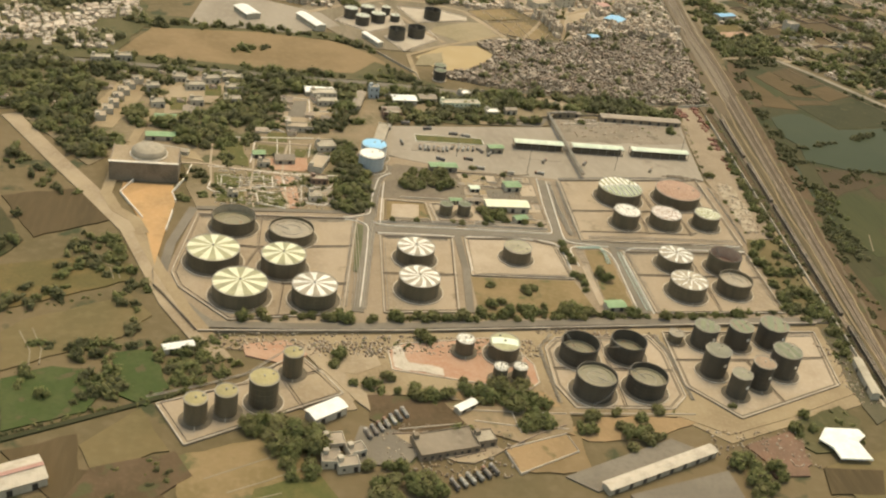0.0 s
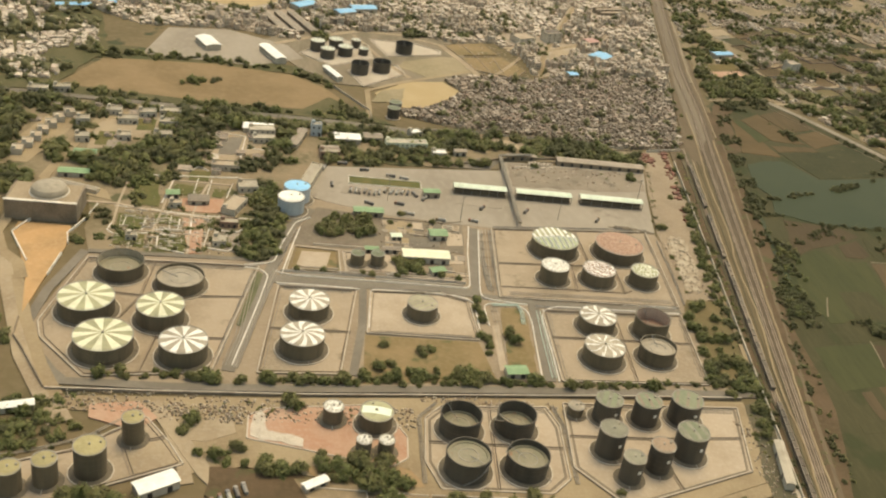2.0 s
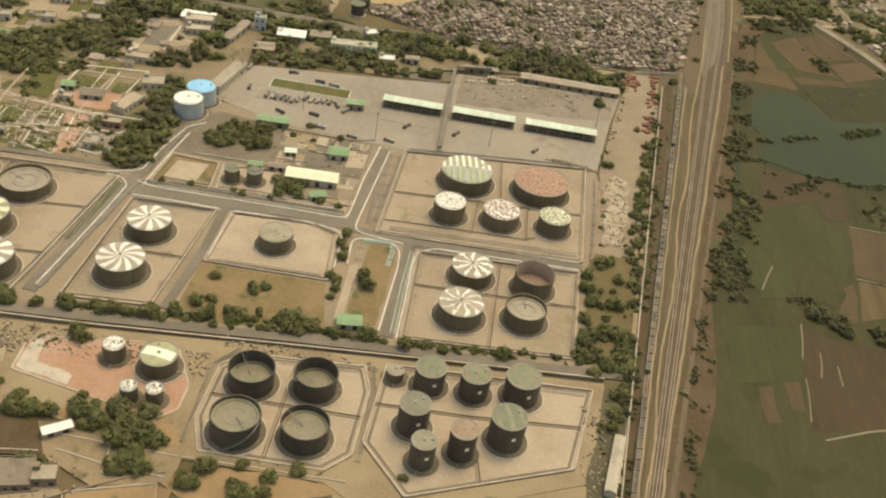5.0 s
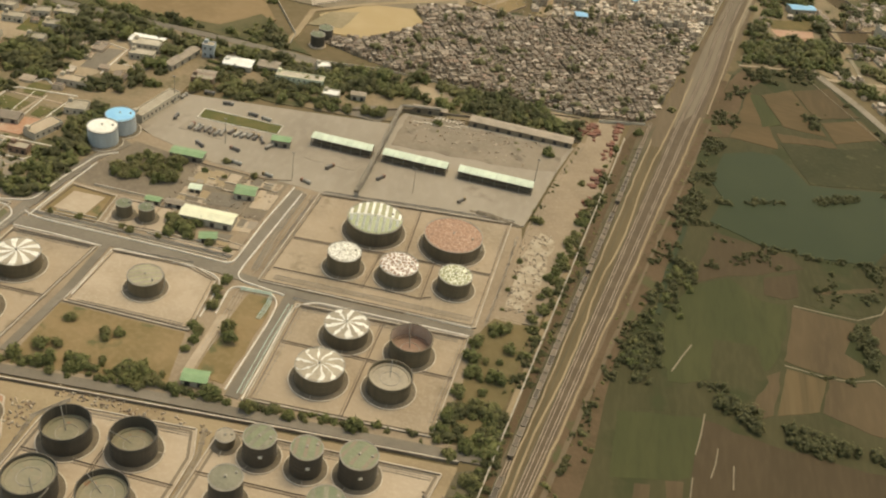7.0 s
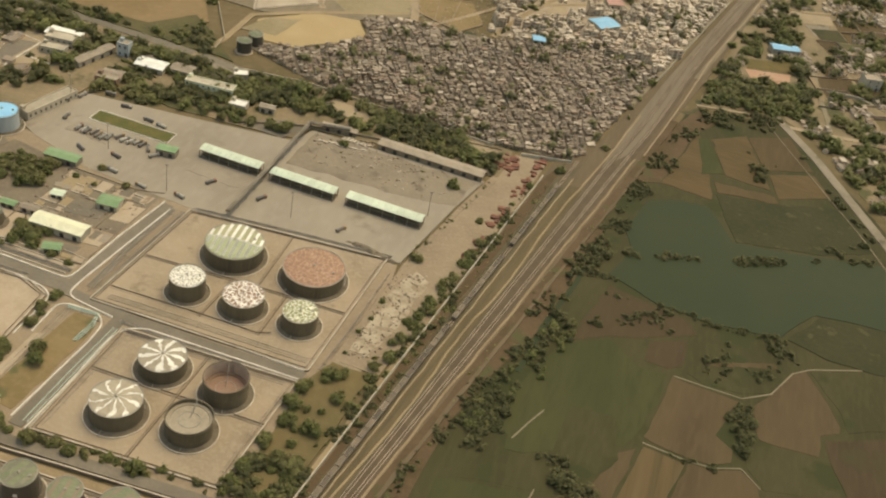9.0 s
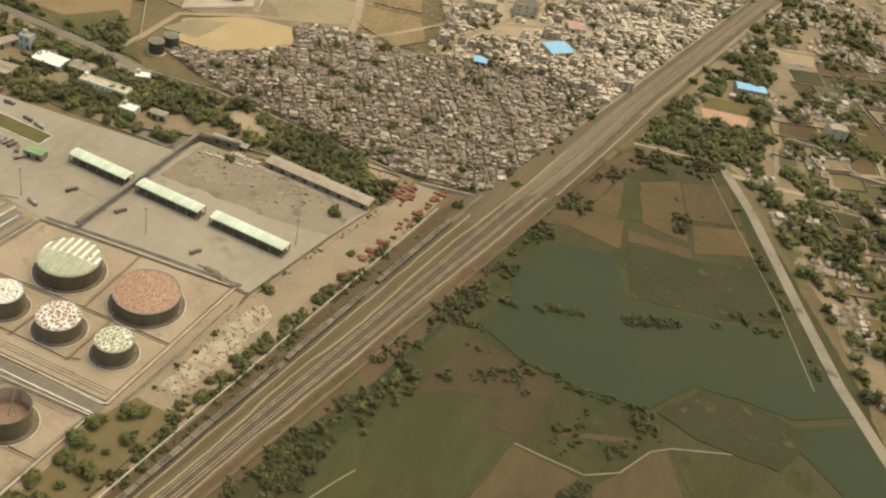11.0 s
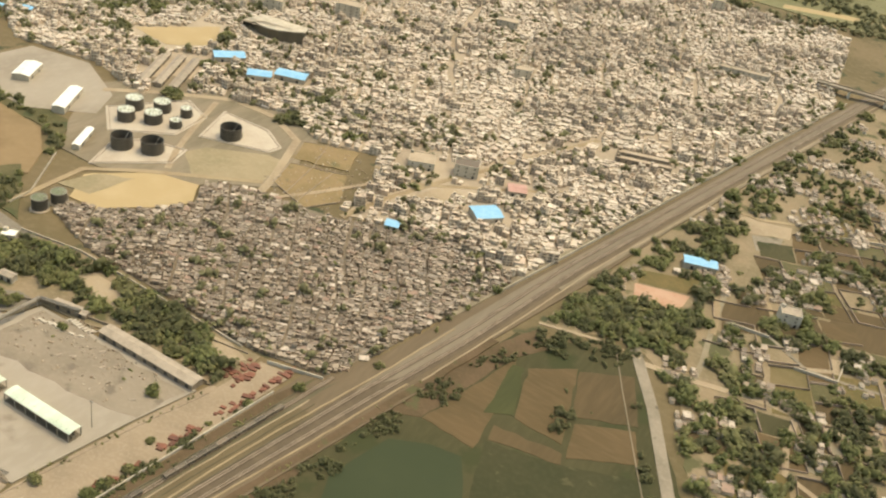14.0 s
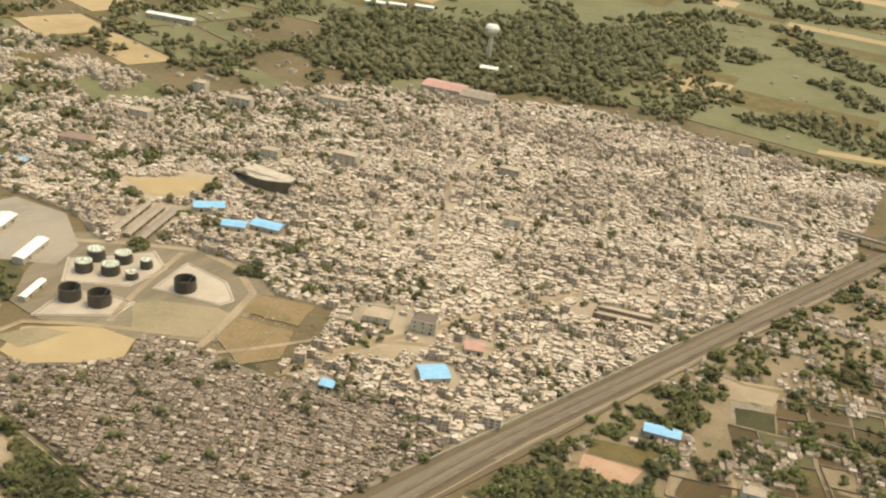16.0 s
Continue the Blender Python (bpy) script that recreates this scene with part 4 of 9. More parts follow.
y6 = bund([(143, 273.5), (202.5, 277), (197, 246), (154, 227.5), (141, 243)], "pale_pad", "pale tank yard crowded with dark tanks", drain=True)
partition(y6, [(142, 257), (168, 258), (199, 261)])
partition(y6, [(168, 258), (172, 236)])
y7 = bund([(103, 268), (137, 271), (140, 262), (139, 238), (133, 231.5), (101, 231), (97, 242), (98, 262)], "pale_pad", "pale tank yard with four open black tanks", 0.7, drain=True)
partition(y7, [(98.5, 250.5), (139, 251)])
partition(y7, [(118, 269.5), (117, 232)])
y8 = bund(Y8, "red_dirt", "reddish earth tank yard with four small tanks", 0.5, "wall_pale")
field([(26.8, 251.3), (31.9, 255.6), (41.2, 255.7), (42.7, 249.9), (34.4, 245.3), (29, 245.8)], M["dirt"], "bare orange-tan earth between yards", 0.12)
y9 = bund([(-23, 229), (1, 239.5), (8, 247), (17, 254.5), (25, 244), (30, 235.5), (-14, 212)], "pad", "beige tank yard with four dark tanks", 0.6)
slab("sand_bed", [(13, 240), (24, 245.5), (29, 236.5), (17, 230)], 0.25, M["dirt"], "orange sandy earth inside a low wall", "ground")
partition(y9, [(12, 242), (18, 228)])
partition(y9, [(12, 241), (24, 246)])
slab("loose_sand", ragged([(46.9, 258.4), (49.4, 260.2), (51.6, 251.7), (55.4, 250.8), (62, 248.8), (62, 245.4), (53.8, 247.2), (46.7, 249)], 1.5, 0.7), 0.3, M["coping"], "whitish tipped gravel on red earth", "gravel")
y10 = bund([(53, 362), (70, 361), (71, 343.5), (51, 343.5)], "dry_plot", "empty tank yard with dry grass", 0.5)
field([(0.1, 259.5), (14.8, 261), (19.5, 255.8), (11.2, 254), (1.4, 253.5)], M["dirt"], "reddish bare earth behind a tank yard", 0.13)
strip("road", [(17.5, 262), (22, 254), (28, 242), (32, 228)], 3.6, 0.15, M["dirt"], "pale trodden way past the tank yard")
slab("field", ragged([(99, 223), (108, 227), (122, 227.5), (136, 228), (139, 226), (120, 217), (101, 216), (94, 220)], 4, 0.6), 0.13, M["orange_sand"], "orange sandy lot below the tank yards", "ground")
slab("verge", ragged([(62, 237), (78, 240), (92, 239), (97, 230), (90, 226), (70, 230)], 4, 0.7), 0.125, M["orange_sand"], "sandy earth under trees", "ground")
slab("foundation", [(56, 358), (67, 358.5), (65.5, 347), (54.5, 347)], 0.35, M["pale_pad"], "pale empty tank foundation", "foundation")
y11 = bund([(71.5, 360.5), (91, 362), (94, 347), (73, 345)], "pale_pad", "small pale tank yard with two tanks", 0.5)

slab("verge", ragged([(200, 244), (203.8, 262), (206, 279), (213, 283), (216.6, 296), (213, 262), (209.6, 232), (200, 226)], 4, 0.5), 0.14, M["siding"], "dark weedy strip between tank yard and railway", "ground")
strip("road", [(216.8, 296), (213.6, 272), (210.6, 252), (208, 235)], 1.5, 0.18, M["coping"], "pale concrete lane beside the railway")
slab("verge", ragged([(200.5, 288), (212, 290), (216, 318), (217, 345), (205, 345), (201, 334)], 4, 0.5), 0.12, M["tan_field"], "brown grassy waste ground under scattered trees", "ground")
field([(128, 290), (128.6, 316), (129.6, 328.6), (135.6, 328.8), (138, 325), (138.4, 316), (137, 289)], M["dry_plot"], "dry brown grass plot beside a depot road", 0.14)
slab("pavement", ragged([(50, 364), (72, 363), (94, 364), (112, 366), (119.5, 366), (121, 392), (88, 391), (60, 396)], 5, 0.6), 0.11, M["lane_dirt"], "grey-brown trodden earth round depot workshops", "ground")
# gravelled loading yard
slab("pavement", [(56, 406), (62, 437), (102, 443), (144, 450), (147, 461), (218, 464), (213, 440), (206.5, 399.5), (133, 391), (116, 392), (90, 394), (64, 402)], 0.12, M["concrete"], "worn beige concrete of the lorry loading yard", "pavement")
slab("pavement", [(206.5, 346), (207.5, 399), (214, 440), (219, 466), (224, 490), (237, 492), (234, 457), (232.3, 442), (228.6, 411), (219, 346)], 0.1, M["pink_sand"], "pinkish sandy strip of waste ground", "pavement")
slab("pavement", ragged([(148, 434), (176, 436), (204, 439), (213, 442), (216, 461), (149, 460)], 5, 1.2), 0.14, M["yard_dirt"], "bare brown yard with scattered stores", "pavement")
slab("lawn_bed", [(73.5, 428.5), (105, 429), (105, 422.5), (73.5, 422)], 0.3, M["lawn"], "strip of mown lawn with a pale kerb", "lawn")
for a in ([(73.2, 421.6), (105.3, 422.1)], [(105.3, 422.1), (105.3, 429.3)], [(105.3, 429.3), (73.2, 428.9)], [(73.2, 428.9), (73.2, 421.6)]):
    tagged(part("kerb", wall_mesh(a, 0.3, 0.66), M["kerb"]), "pale concrete kerb round a lawn", "kerb", kind="structure")

# ---- the depot's roads ----
def road(pts, width, label="dark worn asphalt depot road", z=0.2):
    return strip("road", pts, width, z, M["asphalt"], label)


road([(46, 336.6), (80, 337.2), (120, 337.2)], 5.4)
road([(119, 335.6), (128, 335.0), (142, 333.9)], 3.6, z=0.21)
road([(140, 333.6), (170, 334.4), (200, 335.4)], 3.2, z=0.22)
road([(121.2, 336), (122.4, 355), (125.3, 389)], 3.3, z=0.23)
road([(142.2, 333), (142, 312), (141, 285)], 4.0, z=0.24)
road([(58, 394), (51, 377), (46, 347), (43.5, 322), (37, 279)], 4.2, z=0.25)
road([(79.3, 336), (79, 310), (76, 281)], 2.8, z=0.26)
road([(-21, 346), (-27, 318), (-28, 299), (-26.5, 292), (-22, 284)], 3.4, z=0.19)
road([(-23, 285), (-15, 274), (-11, 270)], 3.4, z=0.185)
road([(-12, 269), (20, 269.5), (60, 272.5), (116, 278), (160, 281.5), (212, 285.5)], 3.4, z=0.19)
road([(-20, 346), (10, 347.5), (42, 349)], 2.4, z=0.18)


def kerb_line(pts, label="pale concrete kerb with rounded corners"):
    for k in range(3):
        out = [pts[0]]
        for (x0, y0), (x1, y1) in zip(pts, pts[1:]):
            L = math.hypot(x1 - x0, y1 - y0)
            u = min(0.25, 1.2 / L)
            out += [(x0 + (x1 - x0) * u, y0 + (y1 - y0) * u), (x1 + (x0 - x1) * u, y1 + (y0 - y1) * u)]
        pts = out + [pts[-1]]
    tagged(part("kerb", wall_mesh(pts, 0.42, 0.74), M["kerb"]), label, "kerb", kind="structure")


kerb_line([(81.3, 309), (82.0, 334.0), (106.3, 334.6), (115.5, 333.6), (119.2, 331.2), (119.9, 327.5), (120.1, 313)])
kerb_line([(47.2, 341.7), (50.6, 340.2), (55.4, 339.8), (97.9, 340.4), (118.2, 340.2), (119.6, 342.3), (120.8, 366), (123.4, 390)])
kerb_line([(140, 331.6), (125.4, 333.4), (123.0, 335.6), (123.2, 342), (127.2, 387)])
kerb_line([(123.9, 316), (123.2, 328.7), (126, 330.8), (136.2, 331.0), (139.4, 327.4), (139.9, 318.9), (139.4, 310), (138.4, 287)])
kerb_line([(144.0, 285), (144.3, 302), (144.2, 323), (145.2, 328.4), (150.6, 331.9), (199, 333.6)])
kerb_line([(35.7, 344.4), (42, 346.2), (46.4, 348.4), (48.4, 363.6), (52.4, 381), (58, 386)])
kerb_line([(49.6, 339.8), (50.6, 348.8), (52.8, 366.5), (54.4, 377)])
kerb_line([(36, 342.8), (41.2, 342.4), (45, 338.6), (43.4, 323), (41, 304), (38, 282)])
field([(39.6, 341), (43.8, 338.4), (42.2, 323.1), (39.8, 304.1), (37, 304.9), (39, 324)], M["lawn_strip"], "narrow green strip between kerbs and pipes", 0.2)
slab("pavement", ragged([(23.4, 366), (32, 369), (34.4, 353.4), (26, 352.9)], 2, 0.4), 0.2, M["stain"], "grey concrete yard beside the gardens", "pavement")
kerb_line([(146, 336.4), (170, 337.0), (199, 337.6)])
kerb_line([(48.2, 333.4), (61, 333.8), (78, 333.6)])
for pts, m, label in (([(96, 368), (110, 370), (111, 377), (98, 376)], "asphalt", "dark stained hardstanding"), ([(106, 384), (119, 386), (119.5, 390), (107, 389)], "pale_pad", "pale concrete apron"), ([(113, 372), (119.6, 373), (120, 383), (113, 382)], "pale_pad", "pale concrete apron"), ([(108, 349), (113, 350), (114, 355), (109, 354)], "asphalt", "dark stained hardstanding"), ([(110, 357), (118.4, 358), (118.6, 364), (111, 364)], "pale_pad", "pale concrete apron"), ([(88, 379), (100, 381), (99, 389), (89, 388)], "pale_dirt", "pale trodden earth"), ([(98, 343.6), (118, 344.4), (118, 347), (98, 346)], "pale_pad", "pale concrete apron"), ([(124.5, 289), (124.9, 316), (127.5, 317), (127, 290)], "pale_pad", "pale concrete walk"), ([(117, 450), (135, 462), (146, 462), (139, 449)], "asphalt", "grey asphalt apron beside trees")):
    slab("pavement", pts, 0.16, M[m], label, "pavement")
for a in ([(86, 391.5), (112, 391), (121, 394)], [(112, 366), (112, 384)], [(100, 378), (112, 379)], [(112, 384), (119, 385)], [(86, 346), (86, 362)], [(112, 347), (118.6, 348)], [(118.6, 348), (119.4, 366)]):
    tagged(part("low_wall", wall_mesh(a, 0.25, 0.7), M["bund"]), "low brown plot wall in the depot", "wall", kind="structure")

rn = random.Random(12)
for zone in ((87, 119, 379, 390), (88, 98, 364, 376), (110, 120, 348, 365)):
    oblongs = []
    split(*zone, 4.6, rn, oblongs, ((0, 0.5),))
    for a, b, g, h in oblongs:
        if rn.random() < 0.75:
            k = rn.choice(("pale_pad", "stain", "pale_dirt", "asphalt", "pink_sand"))
            slab("pavement", [(a + 0.3, g + 0.3), (b - 0.3, g + 0.4), (b - 0.2, h - 0.3), (a + 0.2, h - 0.3)], 0.165, M[k], "small paved plot between depot workshops", "pavement")
        if rn.random() < 0.6:
            tagged(part("low_wall", wall_mesh([(a, g), (b, g)], 0.25, rn.uniform(0.4, 0.9)), M["coping"]), "low pale wall between workshop plots", "wall", kind="structure")
for line in ([(53, 344.4), (84, 345.2)], [(88, 345.4), (117, 346.2)], [(56, 346.2), (70, 346.6)], [(90, 347.4), (108, 347.8)], [(60, 364.4), (86, 364.8)], [(54, 340.9), (80, 341.4)], [(84, 341.5), (117, 341.9)]):
    tagged(part("low_wall", wall_mesh(line, 0.32, 0.8), M["coping"]), "low pale wall beside a depot road", "wall", kind="structure")

# perimeter walls
wall([(-14, 264.6), (20, 266.4), (60, 269), (116, 274.4), (160, 278.6), (206, 282.4)], 0.35, 1.1, M["bund"], "long brown depot boundary wall")
wall([(-14, 264.6), (20, 266.4), (60, 269), (116, 274.4), (160, 278.6), (206, 282.4)], 0.42, 1.2, M["coping"], "pale coping of the depot boundary wall", "coping", 1.1)
wall([(-31.2, 300), (-30, 290), (-26, 284), (-14.5, 265)], 0.3, 1.5, M["bund"], "brown depot boundary wall")
wall([(204, 345), (207, 390), (209, 402), (216, 440), (222, 466)], 0.2, 0.5, M["bund"], "low brown wall of the loading yard")
wall([(118, 449), (146, 463), (172, 469), (218, 469)], 0.3, 1.4, M["bund"], "brown wall behind the loading yard")
wall([(103, 489), (130, 494), (172, 493), (214, 491.5)], 0.35, 1.3, M["wall_pale"], "pale wall between trees and crowded houses")
wall([(184, 492.4), (203, 487.5), (218, 490)], 0.25, 1.0, M["bund"], "low brown wall of a small plot")
wall([(226, 491), (246, 497)], 0.3, 1.5, M["wall_pale"], "short pale wall by the railway")

# dirt ways
strip("road", [(-103, 421), (-76, 379), (-60, 355), (-42, 327), (-24, 281), (-13, 262), (-6, 250)], 7.0, 0.16, M["dirt"], "wide dusty earth road")
strip("road", [(-39, 326), (-29, 300), (-18, 276), (-10, 262)], 3.8, 0.19, M["pale_dirt"], "sandy earth way beside the depot wall")
strip("road", [(92, 229.5), (134, 229.5), (147, 221.5), (170, 230), (199, 243)], 3.6, 0.17, M["pale_dirt"], "pale sandy way outside the tank yards")
strip("road", [(19, 259), (27, 247), (36, 233), (44, 224)], 4.6, 0.18, M["dirt"], "sandy way between the yards")
strip("road", [(-140, 490), (-38, 491), (49, 490.5), (84, 490), (112, 487)], 4.5, 0.15, M["asphalt"], "busy asphalt road along the trees")
strip("road", [(80, 487), (83, 510), (82, 539), (100, 556), (143, 588)], 3.0, 0.16, M["pale_dirt"], "dusty way round an open field")
strip("road", [(148, 580), (144, 594), (128, 632), (104, 644), (78, 643), (50, 622), (28, 601)], 4.0, 0.17, M["dirt"], "earth way round the far tank depot")
strip("road", [(106, 566), (97, 581), (88, 600), (74, 634)], 3.0, 0.205, M["dirt"], "earth way between far tank yards")
strip("road", [(186, 590), (192, 622), (200, 650), (214, 690), (238, 760)], 3.2, 0.15, M["pale_dirt"], "pale lane through the houses")
strip("road", [(170, 640), (196, 642), (226, 668), (250, 690)], 2.8, 0.16, M["pale_dirt"], "pale lane through the houses")
strip("road", [(152, 576), (166, 600), (180, 628)], 2.4, 0.17, M["dirt"], "dirt lane between houses and open plots")

# what lies under the trees and between the houses
slab("verge", ragged([(-150, 396), (-104, 428), (-64, 376), (-52, 396), (-30, 390), (-20, 346), (44, 351), (50, 380), (60, 446), (100, 446), (144, 452), (146, 462), (222, 470), (222, 492), (136, 496), (100, 488), (-150, 489)], 8, 1.5), 0.04, M["village_soil"], "dark leaf-strewn soil under trees", "ground")
slab("verge", ragged([(-160, 493), (96, 493), (84, 504), (54, 504), (-72, 505), (-62, 548), (40, 553), (62, 540), (44, 566), (-60, 570), (-80, 640), (-170, 700), (-260, 560)], 8, 1.5), 0.04, M["scrub"], "dark leaf-strewn soil under trees", "ground")
slab("pavement", ragged([(98, 508), (122, 500), (136, 497), (180, 496), (216, 493), (248, 499), (259, 560), (268, 604), (226, 612), (196, 594), (186, 588), (150, 580), (126, 570), (135, 551), (127, 537), (113, 521), (101, 517)], 8, 0.6), 0.045, M["lane_dirt"], "dark trodden lanes between crowded houses", "pavement")
slab("pavement", ragged([(186, 592), (226, 614), (268, 606), (286, 700), (305, 800), (330, 930), (306, 1100), (240, 1080), (150, 1070), (70, 1050), (0, 985), (-70, 935), (-120, 800), (-120, 690), (-82, 632), (-50, 612), (0, 622), (40, 612), (66, 640), (108, 652), (136, 640), (164, 650), (182, 622)], 12, 1.0), 0.046, M["town_dust"], "dusty streets between crowded town houses", "pavement")
for pts in ([(70, 411), (88, 410), (89, 417), (71, 418)], [(120, 411), (140, 410), (142, 416), (121, 417)]):
    slab("stain", ragged(pts, 2.0, 0.9), 0.125, M["stain"], "dark oil stain on yard concrete", "stain")

slab("clearing", ragged([(136.8, 484.4), (143, 488), (159.6, 487), (170.6, 478.7), (159, 477), (145, 480)], 3, 0.8), 0.07, M["dirt"], "sandy clearing between trees", "ground")
slab("clearing", ragged([(199, 488), (209.6, 491), (220, 487), (211.5, 481)], 3, 0.6), 0.075, M["dirt"], "sandy patch of bare ground", "ground")

slab("loose_sand", ragged([(207.5, 352), (213, 352), (217, 372), (219, 394), (213, 398), (208.5, 380)], 3, 0.9), 0.135, M["white_sand"], "pale tipped sand and debris", "sand")
# open land north and west of the depot
field([(-70, 505), (-58, 548), (0, 556), (41, 551), (59, 537), (70, 520), (52, 503), (10, 500)], M["sandy_field"], "wide tan bare field")
field([(48, 501), (62, 523), (84, 505), (82, 495), (60, 494)], M["scrub"], "scrubby green plot behind a wall", 0.08)
wall([(84, 499), (83, 510), (64, 540)], 0.3, 1.2, M["wall_pale"], "pale plot wall")
field([(86, 536), (104, 559), (121, 568.5), (125, 566), (134, 551), (125.5, 537.5), (110, 520), (96, 519)], M["far_tan"], "sandy orange playing field")
field([(84, 523), (90, 541), (103, 549), (100, 526)], M["far_dry"], "dry green corner of a playing field", 0.09)
slab("ground", ragged([(20, 600), (36, 640), (60, 650), (110, 652), (135, 640), (150, 590), (125, 565), (106, 560), (85, 545), (62, 545), (40, 570)], 8, 1.0), 0.045, M["dirt_track"], "dusty tan ground round a far depot", "ground")
field([(100, 583), (104, 594), (128, 610), (136, 611), (143, 588), (118, 569)], M["far_dry"], "dry yellow grass plot", 0.1)
field([(146, 592), (140, 612), (166, 622), (178, 600), (170, 584)], M["dry_plot"], "dry grass plot with low walls", 0.1)
field([(137, 616), (131, 634), (156, 646), (164, 626)], M["dry_plot"], "brown plot with low walls", 0.11)
field([(-22, 672), (6, 713), (24, 688), (6, 668)], M["far_tan"], "sandy open ground between houses", 0.1)
field([(196, 628), (206, 652), (216, 648), (205, 624)], M["dirt"], "sandy building plot", 0.1)
far1 = bund([(80, 544), (71, 567), (80, 579), (100, 585), (104, 571)], "far_pad", "far pale tank yard with two dark tanks", 0.6)
far2 = bund([(43, 589), (64, 625), (83, 617), (86, 592), (62, 572)], "far_pad", "far pale tank yard with six dark tanks", 0.6)
far3 = bund([(94, 599), (84, 629), (112, 630), (128, 620), (127, 612)], "far_pad", "far pale tank yard with one dark tank", 0.6)
slab("pavement", [(-40, 560), (-34, 610), (0, 618), (36, 600), (46, 580), (20, 560)], 0.09, M["concrete"], "grey paved yard by far sheds", "pavement")

for a in ([(146, 592), (140, 612), (131, 634)], [(140, 612), (166, 622)], [(146, 592), (170, 584), (178, 600)], [(156, 588), (150, 616), (142, 638)], [(131, 634), (156, 646)], [(164, 586), (160, 619)]):
    tagged(part("low_wall", wall_mesh(a, 0.4, 0.7), M["bund"]), "low brown wall between dry plots", "wall", kind="structure")

# farmland west and south
field([(-79.8, 299.1), (-54.4, 306.9), (-38, 302.9), (-37.4, 293), (-73.8, 273)], M["grass"], "dry olive grass field")
field([(-71.3, 261), (-66.3, 267.9), (-36.6, 284), (-28.6, 272.9), (-36.3, 260.6), (-67, 242.4)], M["tan_field"], "brown harvested field")
field([(-66.2, 238.6), (-53.9, 245.1), (-42.9, 244.2), (-36.9, 235.3), (-41.3, 225), (-61.2, 216.4)], M["crop_bright"], "green vegetable field")
field([(-40.7, 211.4), (-26.8, 227), (-17.5, 209.6), (-36.4, 201.8)], M["tan_field"], "sandy tan field")
field([(-59.7, 208.9), (-42, 215.9), (-39.3, 202.2), (-23.5, 198.9), (-15.9, 191), (-42.8, 190)], M["stubble"], "dark brown fallow plot")
field([(-16.5, 207), (10.7, 216.6), (21.2, 203.6), (24, 180), (-11.7, 180)], M["dry_plot"], "dry brown grass field with pale paths")
field([(5, 195.4), (22, 201.1), (26.7, 192.1), (20, 182), (2, 182)], M["lawn"], "strip of green grass", 0.08)
for a in ([(-8, 199), (0, 203), (9, 207.4)], [(-2, 194), (8, 198.4), (18, 203.6)], [(2, 190.6), (12, 194)]):
    strip("track", a, 0.4, 0.1, M["path"], "thin pale field path", "track")
for a in ([(-66, 262), (-61, 252), (-60, 244.6)], [(-62.6, 263.6), (-58, 253), (-57.4, 246)], [(-52, 303), (-45, 300), (-43, 293)], [(-49.5, 303.6), (-43, 300.4), (-41, 293.6)], [(-36.5, 248), (-32, 240), (-30.4, 233)]):
    strip("track", a, 0.35, 0.13, M["path"], "narrow pale water channel across a field", "track")
field([(-90, 347), (-62, 357), (-50, 333), (-73, 318)], M["stubble"], "brown fallow field")
field([(-120, 330), (-92, 345), (-76, 316), (-84, 296), (-118, 300)], M["crop_olive"], "rough green field")
slab("pit_floor", [(-49, 363), (-30, 363), (-28.2, 348), (-29.8, 325), (-31, 303), (-36.5, 327), (-45, 347.5), (-48.8, 355)], 0.13, M["orange_dirt"], "orange excavated earth", "ground")
slab("pavement", [(34, 221), (56, 218), (46, 205), (29, 205)], 0.1, M["asphalt"], "dark asphalt yard", "pavement")
slab("pavement", [(90, 201), (127, 217.5), (134, 213), (98, 195)], 0.1, M["asphalt"], "grey asphalt lorry park", "pavement")
slab("pavement", [(107, 194), (140, 204), (141, 186), (110, 178)], 0.1, M["asphalt"], "grey asphalt lorry park", "pavement")
slab("pavement", [(150, 215), (168, 222), (168, 207), (157, 202)], 0.12, M["red_soil"], "reddish earth yard", "pavement")
field([(172, 206), (202, 216), (204, 196), (176, 186)], M["tan_field"], "tan bare plot", 0.08)
field([(82, 217), (99, 218), (98, 202), (78, 203)], M["sandy_field"], "orange sandy plot", 0.08)

field([(-38, 252), (-27, 255), (-20, 236.5), (-25.5, 228), (-33.5, 232.5)], M["crop_bright"], "bright green vegetable patch", 0.12)
field([(0, 258.5), (13, 261.5), (20, 254.5), (14, 248.5), (1, 253)], M["red_dirt"], "reddish churned earth", 0.13)
field([(37, 235), (62, 235), (66, 222), (47, 218), (37, 224)], M["brown_verge"], "weedy waste ground", 0.12)
field([(172, 227), (191, 235), (195, 228), (186, 214), (172, 212), (167, 217)], M["scrub"], "weedy ground round a white building", 0.12)

field([(60, 232), (98, 229), (97, 220), (80, 215), (66, 221)], M["sandy_lot"], "pale sandy lots with low walls", 0.13)
field([(75, 212), (94.7, 218.6), (96.4, 211.2), (77.5, 202)], M["orange_sand"], "orange sandy plot inside a low wall", 0.16)
tagged(part("low_wall", wall_mesh([(75, 212), (94.7, 218.8), (96.6, 211.2), (77.4, 201.8), (74.8, 211)], 0.3, 0.9), M["coping"]), "low pale wall round a sandy plot", "wall", kind="structure")
for line in ([(62, 229), (80, 228.4), (97, 228)], [(80, 228), (81, 219)], [(68, 224), (80, 222), (96, 221)], [(45, 219.6), (64, 222.6)], [(98, 228.2), (139, 229)]):
    tagged(part("low_wall", wall_mesh(line, 0.28, 0.8), M["coping"]), "low pale wall between sandy lots", "wall", kind="structure")
